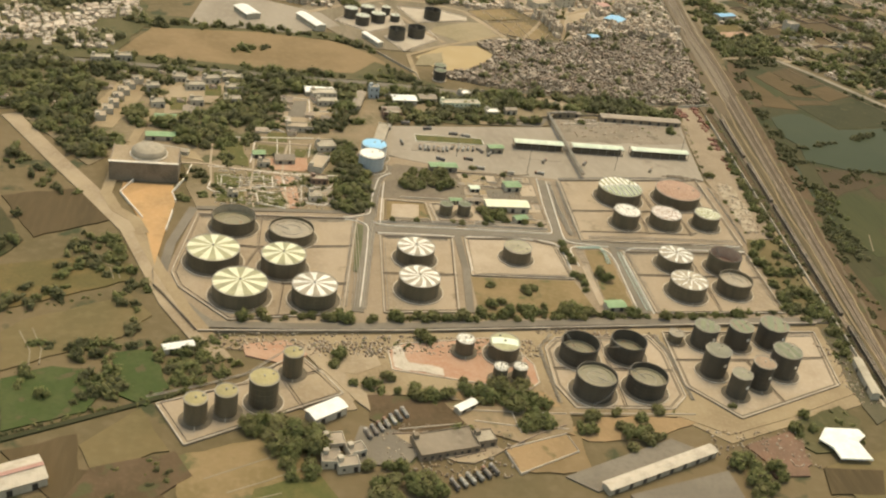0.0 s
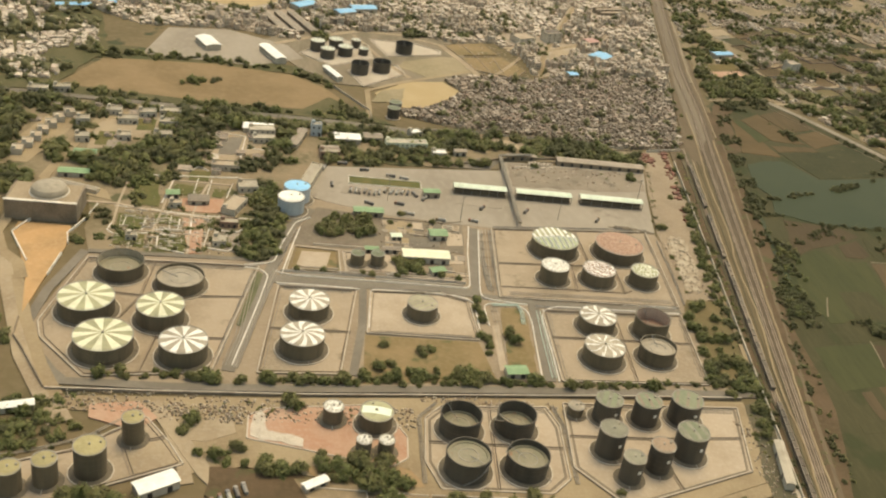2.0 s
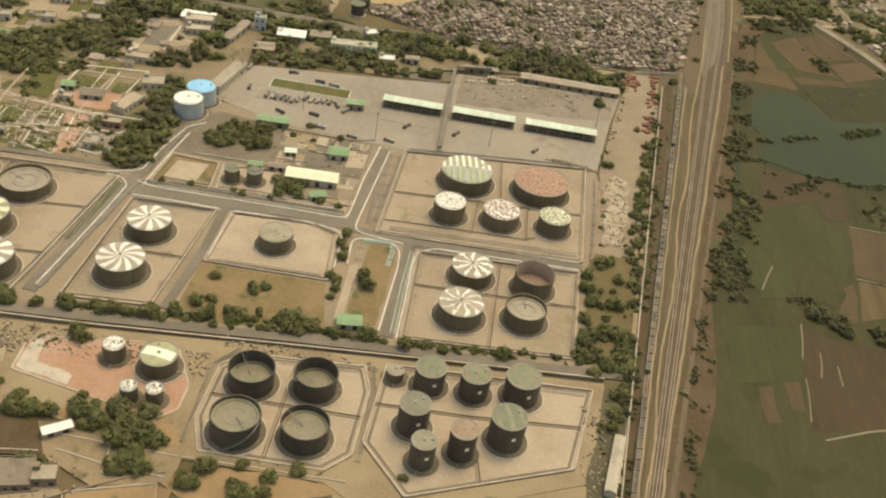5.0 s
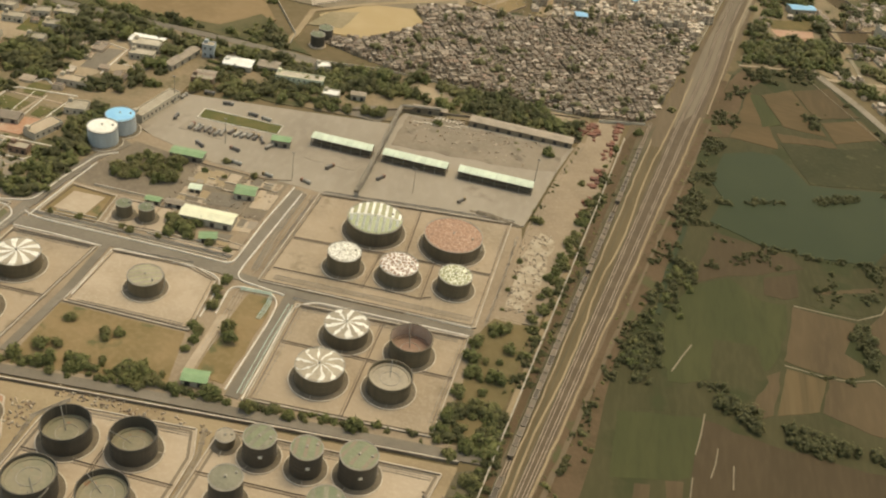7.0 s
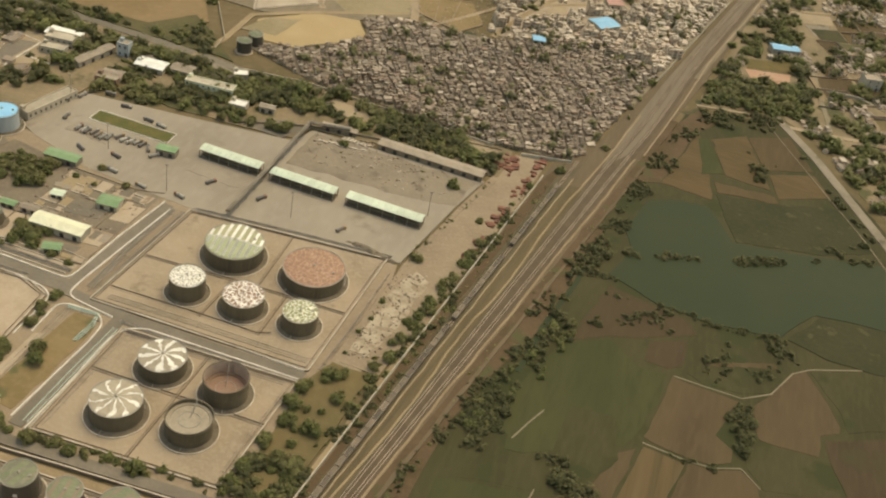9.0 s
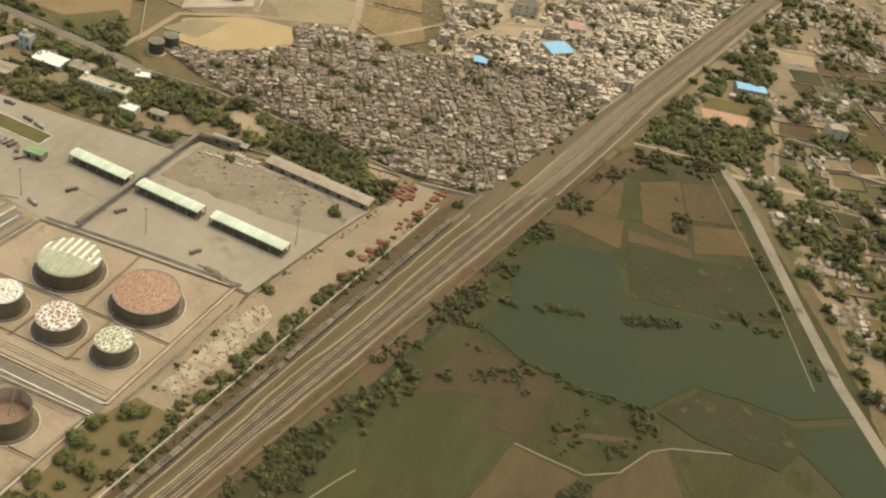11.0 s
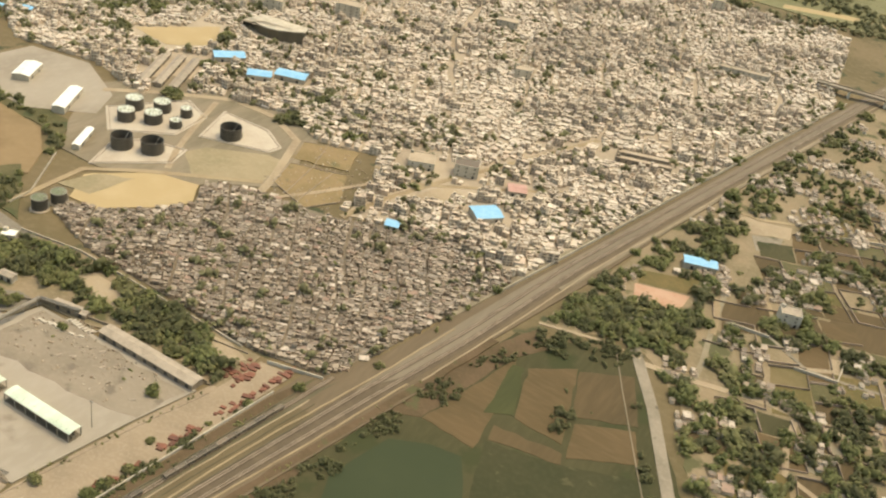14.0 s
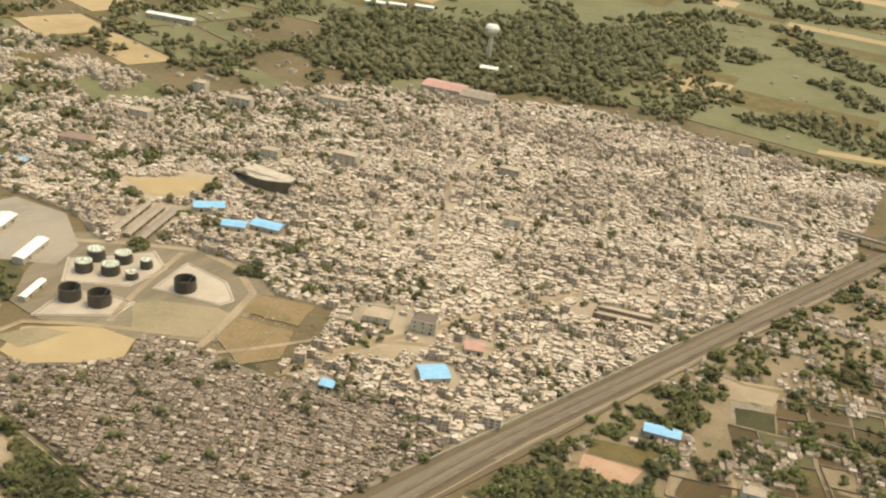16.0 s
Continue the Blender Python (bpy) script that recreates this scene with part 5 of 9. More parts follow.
strip("ditch", [(-66, 210), (-60.5, 213.1), (-43.9, 221), (-26.6, 229.4), (-17, 234.5)], 1.6, 0.14, M["marsh"], "dark weedy field ditch", "ditch")
field([(-36.8, 202.6), (-16, 209.4), (-10.9, 200), (-24, 188), (-42, 190)], M["brown_verge"], "dark scrubby rough ground", 0.1)
field([(43.6, 217.4), (65, 219), (74.7, 211.5), (65, 206), (51.5, 209.5)], M["dirt"], "sandy building lot", 0.14)
for a in ([(47, 212), (59, 214), (68, 218)], [(68, 218), (69, 211), (60, 208)], [(74.7, 211.5), (87, 219), (95.7, 222.7)], [(59, 214), (60, 208)], [(43, 217.6), (66, 219.4)]):
    tagged(part("low_wall", wall_mesh(a, 0.3, 0.9), M["brick_wall"]), "low brick wall of an unfinished building", "wall", kind="structure")
field([(153.6, 215), (170, 218), (165, 202), (153.5, 201)], M["red_soil"], "red earth yard", 0.14)
field([(171, 205.5), (190, 204.6), (185, 194.5), (168, 194.5)], M["stubble"], "brown plot", 0.13)

# gardens west of the water tanks
for pts in ([(-15, 409), (-5.4, 408), (-1.5, 384), (-12, 384.5)], [(1, 406), (13.4, 404.8), (11.4, 396), (2.9, 395.6)], [(-15.4, 376.4), (-5.3, 375.8), (-5.2, 366), (-14.5, 366.5)], [(-1.8, 378.6), (8, 376.8), (8, 369.6), (-0.8, 370.3)], [(2.5, 361), (13.6, 360.5), (13, 350), (3.4, 349.6)], [(5.6, 419.5), (14.5, 420), (14.3, 411), (6.3, 410.8)], [(17.3, 404), (23, 403.6), (21.4, 396.5), (17.6, 396.9)], [(-14, 362), (-3, 361), (-2, 351), (-13, 352)]):
    field(pts, M["lawn"], "watered garden lawn between pale paths", 0.16)
    tagged(part("kerb", wall_mesh(pts + pts[:1], 0.3, 0.35), M["pale_pad"]), "pale kerb round a garden lawn", "kerb", kind="structure")
slab("pavement", [(5.7, 393), (22.6, 395.4), (23, 382.6), (6.1, 382.1)], 0.18, M["red_dirt"], "pinkish paved garden court", "pavement")
slab("pavement", [(9, 376.5), (17, 376.4), (19.5, 350), (14.6, 349)], 0.185, M["red_dirt"], "pinkish paved garden court", "pavement")
slab("pavement", [(-49, 402), (-24, 395), (-20, 386), (-46, 394)], 0.17, M["pale_dirt"], "pale sandy yard behind a retaining wall", "pavement")
for line, w in (([(-36, 383.5), (-18, 384), (-3, 380.4), (13.9, 378.2), (29.5, 378.5)], 1.3), ([(14.6, 408), (12.8, 393), (11.9, 375.3), (14.6, 348.8)], 1.0), ([(-17.4, 404), (-17.2, 385.7), (-15.6, 364)], 1.0), ([(-0.1, 408), (0.3, 381), (-0.5, 365.3), (1.2, 348.8)], 0.9), ([(-17, 363.8), (-2, 363.6), (20, 363), (30, 364)], 0.8), ([(-16, 410), (2, 409), (24, 409)], 0.9)):
    strip("path", line, w * 0.85, 0.2, M["pale_pad"], "pale garden path", "path")
for line, high, label in (
        ([(-18, 382.4), (-1, 381.4), (12.5, 379.6), (35.5, 380.5)], 0.5, "pale edging wall beside a garden path"),
        ([(-16, 370), (-17, 362.5), (-14, 359.5), (-1, 362.5), (8.5, 362)], 0.6, "whitewashed low garden wall"),
        ([(-1, 387.5), (0.5, 410.5), (3, 413.5), (26, 416.5)], 0.7, "whitewashed low garden wall"),
        ([(5.5, 419), (8.5, 424), (13, 421)], 0.8, "whitewashed low garden wall"),
        ([(-11.5, 412.5), (-3, 412)], 0.7, "whitewashed low garden wall"),
        ([(8, 375), (8.5, 366.5), (0, 365)], 0.8, "whitewashed low garden wall"),
        ([(12.4, 375.5), (13.5, 364)], 0.8, "whitewashed low garden wall"),
        ([(2, 360.5), (3, 351.5), (13.5, 349)], 0.8, "whitewashed low garden wall"),
        ([(22, 368.5), (31, 368.5), (36, 377.5)], 0.8, "whitewashed low garden wall"),
        ([(20.5, 354.5), (28.5, 353), (32, 357)], 0.8, "whitewashed low garden wall"),
        ([(10.5, 446.5), (13.5, 463), (25, 461), (25, 437)], 0.8, "whitewashed wall of a small car park"),
        ([(26, 448.5), (38, 448)], 0.7, "whitewashed low wall before an office")):
    tagged(part("low_wall", wall_mesh(line, 0.5, high), M["kerb"]), label, "wall", kind="structure")
field([(-40, 432), (-42, 463), (-34, 475), (-15, 480), (-16, 456), (-29, 436)], M["dirt"], "bare yard round houses among trees", 0.1)
field([(-38, 437), (-39, 452), (-32, 453), (-31, 438)], M["lawn"], "small lawn beside houses", 0.14)
field([(-24, 457), (-25, 470), (-17, 471), (-16.5, 458)], M["lawn"], "small lawn beside houses", 0.14)
field([(-67, 414), (-70, 440), (-64, 468), (-50, 472), (-53, 440), (-60, 413)], M["pale_dirt"], "dusty yards of a row of small houses", 0.1)
field([(9, 426), (10, 465), (40, 474), (38, 448), (26, 440), (20, 429)], M["dirt"], "dusty ground before offices", 0.09)
for line in ([(-43.5, 371), (-49, 355), (-45, 347.5), (-38.5, 335.5)], [(-24.5, 382), (-26, 370.5), (-30, 357), (-28, 350)], [(-28.5, 342.5), (-29.5, 327.5)]):
    tagged(part("low_wall", wall_mesh(line, 0.45, 1.0), M["kerb"]), "whitewashed low wall round an excavation", "wall", kind="structure")
for line in ([(15, 377), (15, 358)], [(20, 377.5), (19.6, 355.5)], [(-4.6, 374), (-4.6, 364.4)], [(-12, 374.5), (-12, 364.4)], [(4.5, 377), (5, 367)], [(24.5, 410.5), (23.4, 397)], [(10, 413), (10, 396)], [(15.6, 412), (15.4, 396)]):
    tagged(part("low_wall", wall_mesh(line, 0.35, 0.6), M["kerb"]), "pale low wall between garden beds", "wall", kind="structure")
strip("road", [(-37, 324), (-41, 334), (-48.5, 341), (-54, 354), (-53.5, 373.5), (-49, 389), (-49, 400)], 4.2, 0.14, M["pale_dirt"], "dusty lane round an excavation")
slab("pavement", [(56, 486), (92, 487), (110, 484), (100, 476), (84, 470), (60, 476)], 0.1, M["village_road"], "dusty forecourt with parked cars", "pavement")
strip("road", [(-50, 400), (-47, 430), (-42, 465), (-24, 480)], 4.0, 0.15, M["pale_dirt"], "pale lane through the trees")
slab("pavement", [(15, 458), (24, 460), (23, 440), (15, 439)], 0.14, M["asphalt"], "small dark car park among trees", "pavement")

# far farmland: a quilt of plots, each of its own size, paled in colour for haze
slab("far_plain", [(-1600, 1130), (-420, 1010), (-100, 1080), (330, 1130), (900, 900), (2600, 900), (2600, 4600), (-1600, 4600)], 0.02, M["green_hazed"], "far farmland with haze put into its colour", "ground")


def quilt(x0, x1, y0, y1, wide, deep, turn, seed, holes):
    rn = random.Random(seed)
    c, s = math.cos(radians(turn)), math.sin(radians(turn))
    u = x0
    while u < x1:
        w = wide * rn.uniform(0.6, 1.5)
        v = y0
        while v < y1:
            d = deep * rn.uniform(0.6, 1.5)
            if rn.random() < 0.62:
                g = rn.uniform(1, 4)
                pts = []
                for a, b in ((u + g, v + g), (u + w - g, v + g), (u + w - g, v + d - g), (u + g, v + d - g)):
                    a, b = a + rn.uniform(-g, g), b + rn.uniform(-g, g)
                    pts.append((a * c - b * s, a * s + b * c))
                m = (sum(p[0] for p in pts) / 4, sum(p[1] for p in pts) / 4)
                if not any(inside(*m, h) for h in holes):
                    k = rn.choice(("green_hazed", "green_hazed", "grass", "far_tan", "green_hazed", "grass"))
                    field(pts, M[k], {"grass": "far plot of dry grass", "green_hazed": "far plot of green crop paled for haze", "far_tan": "far tan harvested plot"}[k], 0.04)
            v += d
        u += w


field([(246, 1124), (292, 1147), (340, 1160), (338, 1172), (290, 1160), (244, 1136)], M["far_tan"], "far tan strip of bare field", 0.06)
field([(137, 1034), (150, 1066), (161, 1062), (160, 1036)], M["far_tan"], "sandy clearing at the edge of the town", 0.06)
quilt(-250, 700, 1130, 1900, 95, 50, 12, 3, [[(-260, 950), (60, 950), (80, 1240), (0, 1430), (-260, 1300)], [(300, 1000), (400, 1000), (480, 1400), (360, 1400)]])
quilt(-620, -170, 640, 1200, 70, 46, -8, 4, [[(-250, 1000), (-100, 940), (-100, 1300), (-260, 1200)]])

# ---- tanks ----
def ring(r, z, w=0.12, steps=40):
    return lathe(bmesh.new(), [(r - w, z - w), (r + w, z - w), (r + w, z + w), (r - w, z + w), (r - w, z - w)], steps)


def tank_base(label, x, y, r, h, shell, open_top, turn):
    t = base("storage_tank", label, "storage tank", x, y, 0, turn, group="storage tanks of the depot")
    steps = 48 if r > 4 else 32
    part("foundation", lathe(bmesh.new(), [(0.01, 0.2), (0.01, 0.42), (r + 0.55, 0.42), (r + 0.75, 0.05)], steps), M["pale_pad"], t)
    if open_top:
        body = lathe(bmesh.new(), [(r, 0.3), (r, h), (r - 0.14, h), (r - 0.14, 0.45)], steps)
    else:
        body = lathe(bmesh.new(), [(r, 0.3), (r, h)], steps)
    # added ring whose dark colour paints the contact shade round the tank
    if 2.2 < r and y < 450:
        part("apron", lathe(bmesh.new(), [(r - 0.05, 0.8), (r + 0.7, 0.72), (r + 1.5, 0.6)], steps), M["shade_dark"], t, "apron darkened for contact shade round a tank")
    if 4 < r and y < 450:
        part("apron_kerb", ring(r + 1.65, 0.5, 0.16, steps), M["coping"], t)
    shell_ob = part("shell", body, M[shell], t)
    rows = max(2, int(h / 1.6))
    for i in range(1, rows):
        part("seam", ring(r + 0.02, 0.3 + (h - 0.3) * i / rows, 0.035, steps), M[shell], shell_ob)
    part("top_ring", ring(r, h - 0.05, 0.13, steps), M["steel"] if not open_top else M[shell], t)
    # stairway up the shell, in a spiral
    stair = bmesh.new()
    n = max(10, int(h / 0.3))
    rows = []
    for i in range(2 * n):
        a0 = 0.6 + 1.5 * (i // 2 + i % 2) / n
        z = 0.5 + (h - 0.5) * (i // 2) / n
        c, s = math.cos(a0), math.sin(a0)
        rows.append([stair.verts.new((q * c, q * s, z + dz)) for q, dz in ((r, 0), (r + 0.55, 0), (r + 0.55, -0.12), (r, -0.12))])
    for p0, p1 in zip(rows, rows[1:]):
        for k in range(4):
            stair.faces.new((p0[k], p1[k], p1[(k + 1) % 4], p0[(k + 1) % 4]))
    bmesh.ops.recalc_face_normals(stair, faces=stair.faces[:])
    part("stairway", stair, M["steel"], t)
    hand = [((r + 0.55) * math.cos(0.6 + 1.5 * i / 12), (r + 0.55) * math.sin(0.6 + 1.5 * i / 12), 1.1 + (h - 0.5) * i / 12) for i in range(13)]
    part("handrail", tube_mesh(hand, 0.04, 4), M["steel"], t)
    part("pipe", tube_mesh([(0, -r + 0.1, 0.7), (0, -r - 1.6, 0.7), (0, -r - 2.0, 0.3)], 0.14, 6), M["pipe"], t)
    return t, shell_ob, steps


def cone_roof(t, r, h, rise, mats, n, swirl=0.0, name="roof", rough_edge=0.0, share=0.5):
    """A cone of alternate plates, each one of its own, on a plain cone."""
    roof = part(name, lathe(bmesh.new(), [(0.01, h + rise), (r * 0.5, h + rise * 0.55), (r, h)], 48), M[mats[0]], t)
    rnd = random.Random(int(r * 100 + n))
    for i in range(n):
        bm = bmesh.new()
        w = math.pi / n
        rows = []
        for k in range(9):
            q = 0.06 + 0.95 * k / 8
            z = h + rise * (1 - q) + 0.06 + rise * 0.1 * math.sin(math.pi * q)
            mid = 2 * math.pi * i / n + swirl * (1 - q) + rough_edge * w * rnd.uniform(-0.3, 0.3) * min(1, 2 * q)
            half = w * rnd.uniform(1 - rough_edge, 1 + rough_edge * 0.4)
            rows.append([bm.verts.new((r * q * math.cos(mid + d), r * q * math.sin(mid + d), z)) for d in (-half * share, half * share)])
        for a, b in zip(rows, rows[1:]):
            bm.faces.new((a[0], b[0], b[1], a[1]))
        bmesh.ops.recalc_face_normals(bm, faces=bm.faces[:])
        for f in bm.faces:
            if f.normal.z < 0:
                f.normal_flip()
        part("roof_plate", bm, M[mats[1]], roof)
    part("vent", lathe(bmesh.new(), [(0.3, h + rise), (0.3, h + rise + 0.4), (0.45, h + rise + 0.45), (0.01, h + rise + 0.6)], 10), M["steel"], t)
    return roof


def striped_tank(x, y, r, h, mats, n, label, shell="shell_dark", swirl=0.0, rise=0.8, turn=0, rough_edge=0.0, share=0.5):
    t, s, steps = tank_base(label, x, y, r, h, shell, False, turn)
    cone_roof(t, r, h, rise, mats, n, swirl, rough_edge=rough_edge, share=share)
    part("roof_railing", ring(r - 0.1, h + 0.55, 0.04, steps), M["steel"], t)


def flat_tank(x, y, r, h, mat, label, shell="shell_dark", rise=0.5, turn=0, bands=None):
    t, s, steps = tank_base(label, x, y, r, h, shell, False, turn)
    roof = part("roof", lathe(bmesh.new(), [(0.01, h + rise), (r * 0.5, h + rise * 0.62), (r, h)], steps), M[mat], t)
    if bands:
        n, m, low, high, width = bands
        for i in range(n):
            c = -r + 2 * r * (i + 0.5) / n
            half = math.sqrt(max(r * r - (abs(c) + 0.35) ** 2, 0.01))
            a, b = max(-half, low * r), min(half, high * r)
            if b - a < 0.5:
                continue
            bm = bmesh.new()
            rows = []
            for k in range(11):
                u = a + (b - a) * k / 10
                rows.append([bm.verts.new((c + d, u, h + rise * (1 - math.hypot(c + d, u) / r) * 1.12 + 0.1)) for d in (-width, width)])
            for p, q in zip(rows, rows[1:]):
                bm.faces.new((p[0], p[1], q[1], q[0]))
            part("roof_plate", bm, M[m], roof)
    part("roof_railing", ring(r - 0.1, h + 0.5, 0.04, steps), M["steel"], t)
    part("vent", lathe(bmesh.new(), [(0.25, h + rise), (0.25, h + rise + 0.35), (0.4, h + rise + 0.4), (0.01, h + rise + 0.55)], 10), M["steel"], t)
    part("hatch", lathe(bmesh.new(), [(0.35, h), (0.35, h + rise * 0.5 + 0.4), (0.01, h + rise * 0.5 + 0.42)], 10), M["steel"], t, at=pose(r * 0.6, r * 0.3, 0))
    return t


def open_tank(x, y, r, h, level, label, shell, floor, turn=0, ladder=True, lining=None):
    """An open tank whose roof floats inside at the given level."""
    t, s, steps = tank_base(label, x, y, r, h, shell, True, turn)
    deck = part("floating_roof", lathe(bmesh.new(), [(0.01, level), (r * 0.82, level), (r * 0.84, level + 0.25), (r - 0.2, level + 0.25), (r - 0.2, level - 0.2)], steps), M[floor], t)
    # added liner, paler than the shell: light on the inner wall put into colour
    if lining:
        part("lining", lathe(bmesh.new(), [(r - 0.2, level), (r - 0.2, h - 0.05)], steps), M[lining], t, "inner wall paled as if lit")
    part("pontoon", ring(r * 0.45, level + 0.04, 0.08, 32), M["steel"], deck)
    part("wind_girder", lathe(bmesh.new(), [(r, h - 0.55), (r + 0.22, h - 0.5), (r + 0.22, h - 0.6), (r, h - 0.62)], steps), M[shell], t)
    if ladder:
        part("rolling_ladder", tube_mesh([(0, r - 0.1, h), (0, r * 0.1, level + 0.2)], 0.14, 4), M["steel"], t)
        part("gauge_pole", tube_mesh([(r * 0.2, r - 0.4, level), (r * 0.2, r - 0.4, h + 0.8)], 0.08, 5), M["steel"], t)
    return t


SUNBURST = "dark tank with a sunburst of cream plates on its cone roof"
striped_tank(-11.7, 307.1, 9.0, 6.2, ("olive_paint", "cream_paint"), 9, SUNBURST, turn=10)
striped_tank(-1.9, 286.0, 9.1, 6.1, ("olive_paint", "cream_paint"), 9, SUNBURST, turn=30)
striped_tank(12.4, 304.7, 7.7, 6.5, ("olive_paint", "cream_paint"), 8, SUNBURST, turn=15)
striped_tank(22.6, 285.4, 7.5, 6.6, ("taupe_paint", "white_paint"), 9, "dark tank with white rays on its cone roof", turn=12, rough_edge=0.15)
striped_tank(60.4, 315.6, 6.9, 5.8, ("taupe_paint", "white_paint"), 9, "dark tank with white rays on its cone roof", swirl=0.25, turn=5, rough_edge=0.15)
striped_tank(59.1, 293.6, 7.2, 6.5, ("taupe_paint", "white_paint"), 10, "dark tank with swirled white rays on its cone roof", swirl=0.45, turn=20, rough_edge=0.15)
striped_tank(163.4, 320.0, 6.7, 5.6, ("taupe_paint", "white_paint"), 9, "dark tank with ragged white rays on its cone roof", swirl=0.22, turn=8, rough_edge=0.7)
striped_tank(161.4, 299.8, 7.0, 6.3, ("taupe_paint", "white_paint"), 10, "dark tank with thin swirled white rays on its roof", swirl=0.3, turn=0, rough_edge=0.9, share=0.36)
open_tank(-5.8, 332.7, 7.9, 5.6, 2.6, "open grey-brown tank with a sunken floating roof", "shell_dark", "deck_rust", ladder=False, lining="taupe_paint")
open_tank(15.4, 327.1, 8.1, 4.6, 3.4, "wide open tank with its floating roof near the rim", "shell_dark", "taupe_paint", turn=70)
flat_tank(99.8, 319.6, 5.3, 5.5, "taupe_paint", "single brown tank with a faded striped roof", turn=-55, bands=(6, "olive_paint", -0.9, 0.9, 0.28))
striped_green = flat_tank(157.0, 375.4, 9.5, 6.2, "olive_paint", "large dark tank with a half striped, half green roof", turn=8, bands=(8, "white_paint", 0.06, 0.98, 0.5), rise=0.7)
bm = bmesh.new()
rows = [[bm.verts.new((q * math.cos(radians(a)), q * math.sin(radians(a)), 6.9 - 0.07 * q + 0.1)) for a in range(180, 361, 12)] for q in (0.1, 3.0, 6.0, 9.3)]
for p, q in zip(rows, rows[1:]):
    for k in range(15):
        bm.faces.new((p[k], q[k], q[k + 1], p[k + 1]))
part("roof_plate", bm, M["pale_olive"], striped_green)
for i in range(8):
    c = -7.9 + 2.25 * i
    pts = [(c + 0.42 * (-1) ** k, -0.6 * k, 6.9 - 0.07 * math.hypot(c, 0.6 * k) + 0.22) for k in range(16) if math.hypot(c, 0.6 * k) < 8.9]
    part("roof_strip", tube_mesh(pts, 0.3, 4), M["white_paint"], striped_green)
part("roof_strip", tube_mesh([(-9 + 0.9 * i, 0.3 + 0.3 * (i % 2) - 0.006 * (-9 + 0.9 * i) ** 2, 7.1 - 0.07 * abs(-9 + 0.9 * i)) for i in range(21)], 0.24, 4), M["white_paint"], striped_green)
flat_tank(184.4, 376.9, 10.0, 5.6, "net_rust", "large dark tank with a rust-orange seamed roof", turn=-30, rise=0.8)
flat_tank(153.0, 352.2, 5.5, 6.9, "net_white", "dark tank with a mottled white roof")
flat_tank(171.0, 353.9, 6.4, 5.8, "net_brown", "dark tank with a white-seamed brown roof")
flat_tank(189.6, 354.8, 5.5, 6.2, "net_olive", "dark tank with a white-seamed olive roof")
open_tank(183.4, 319.2, 6.3, 7.2, 2.6, "open dark tank with a pinkish inner wall and deep roof", "shell_dark", "red_paint", turn=20, lining="shell_pink")
open_tank(181.3, 302.8, 6.3, 6.2, 4.8, "open brown tank with a tan floating roof", "shell_dark", "taupe_paint", turn=10)
open_tank(108.0, 257.2, 6.2, 6.8, 3.0, "open black tank with a low floating roof", "shell_black", "deck_rust", turn=40)
open_tank(125.2, 259.2, 5.9, 6.8, 2.8, "open black tank with a low floating roof", "shell_black", "deck_rust", turn=100)
open_tank(108.4, 239.2, 6.4, 7.4, 6.2, "open black tank with its roof near the rim", "shell_black", "deck_rust", turn=-140)
open_tank(126.1, 240.9, 6.2, 6.7, 4.6, "open black tank with a low floating roof", "shell_black", "deck_rust", turn=60)
CROWD = "tall black tank with a faded striped roof"
for x, y, r, h, k in ((155.6, 267.5, 4.3, 8.0, 0), (168.2, 267.5, 4.2, 8.4, 1), (181.5, 269.5, 5.0, 8.4, 1), (153.0, 251.1, 4.2, 9.6, 2), (178.0, 252.0, 4.8, 9.6, 0), (166.6, 244.8, 3.6, 9.6, 3), (156.8, 239.6, 3.3, 8.8, 2)):
    crowded = flat_tank(x, y, r, h, ("green_paint", "green_paint", "dull_roof", "brown_roof")[k], (CROWD, CROWD, "tall black tank with a plain dull green roof", "tall black tank with a brown roof")[k], "shell_black", turn=x * 7 % 60 - 30, bands=(3, "roof_streak", -0.8, 0.8, 0.5) if k == 1 else ((3, "dull_roof", -0.9, 0.9, 0.6) if k == 0 else None), rise=0.3)
    a = radians(-68 - (x * 7 % 60 - 30))
    part("placard", a_box(-0.04, 0.04, -0.5, 0.5, -0.5, 0.5), M["white_paint"], crowded, "small white square placard", at=Matrix.Translation(((r + 0.06) * math.cos(a), (r + 0.06) * math.sin(a), h * 0.62)) @ pose(0, 0, 0, 0, 0, math.degrees(a)))
flat_tank(145.9, 268.6, 2.5, 3.8, "taupe_paint", "small dark tank beside taller tanks", "shell_dark", rise=0.3)
for x, y, r, h in ((-11.7, 222.4, 3.2, 8.0), (-3.6, 225.9, 3.2, 8.2), (6.7, 230.6, 4.2, 9.6), (15.1, 244.3, 3.0, 8.6)):
    flat_tank(x, y, r, h, "mustard", "tall dark tank with a yellowish olive roof", "shell_dark", rise=0.35)
flat_tank(70.0, 258.3, 3.0, 5.6, "net_white", "small dark tank with a white roof on red earth", rise=0.35)
flat_tank(82.7, 257.3, 5.0, 5.6, "olive_paint", "dark tank with a broad mint-white plate on its roof", bands=(1, "mint_paint", -0.86, 0.86, 1.7), turn=82)
flat_tank(79.0, 244.1, 2.3, 5.6, "net_white", "small slim dark tank with a pale mottled roof", rise=0.9)
flat_tank(85.5, 245.0, 2.3, 5.2, "net_white", "small slim dark tank with a pale mottled roof", rise=0.9)
flat_tank(49.8, 390.8, 5.4, 7.0, "white_paint", "pale grey water tank with a white roof", "shell_grey", rise=0.6)
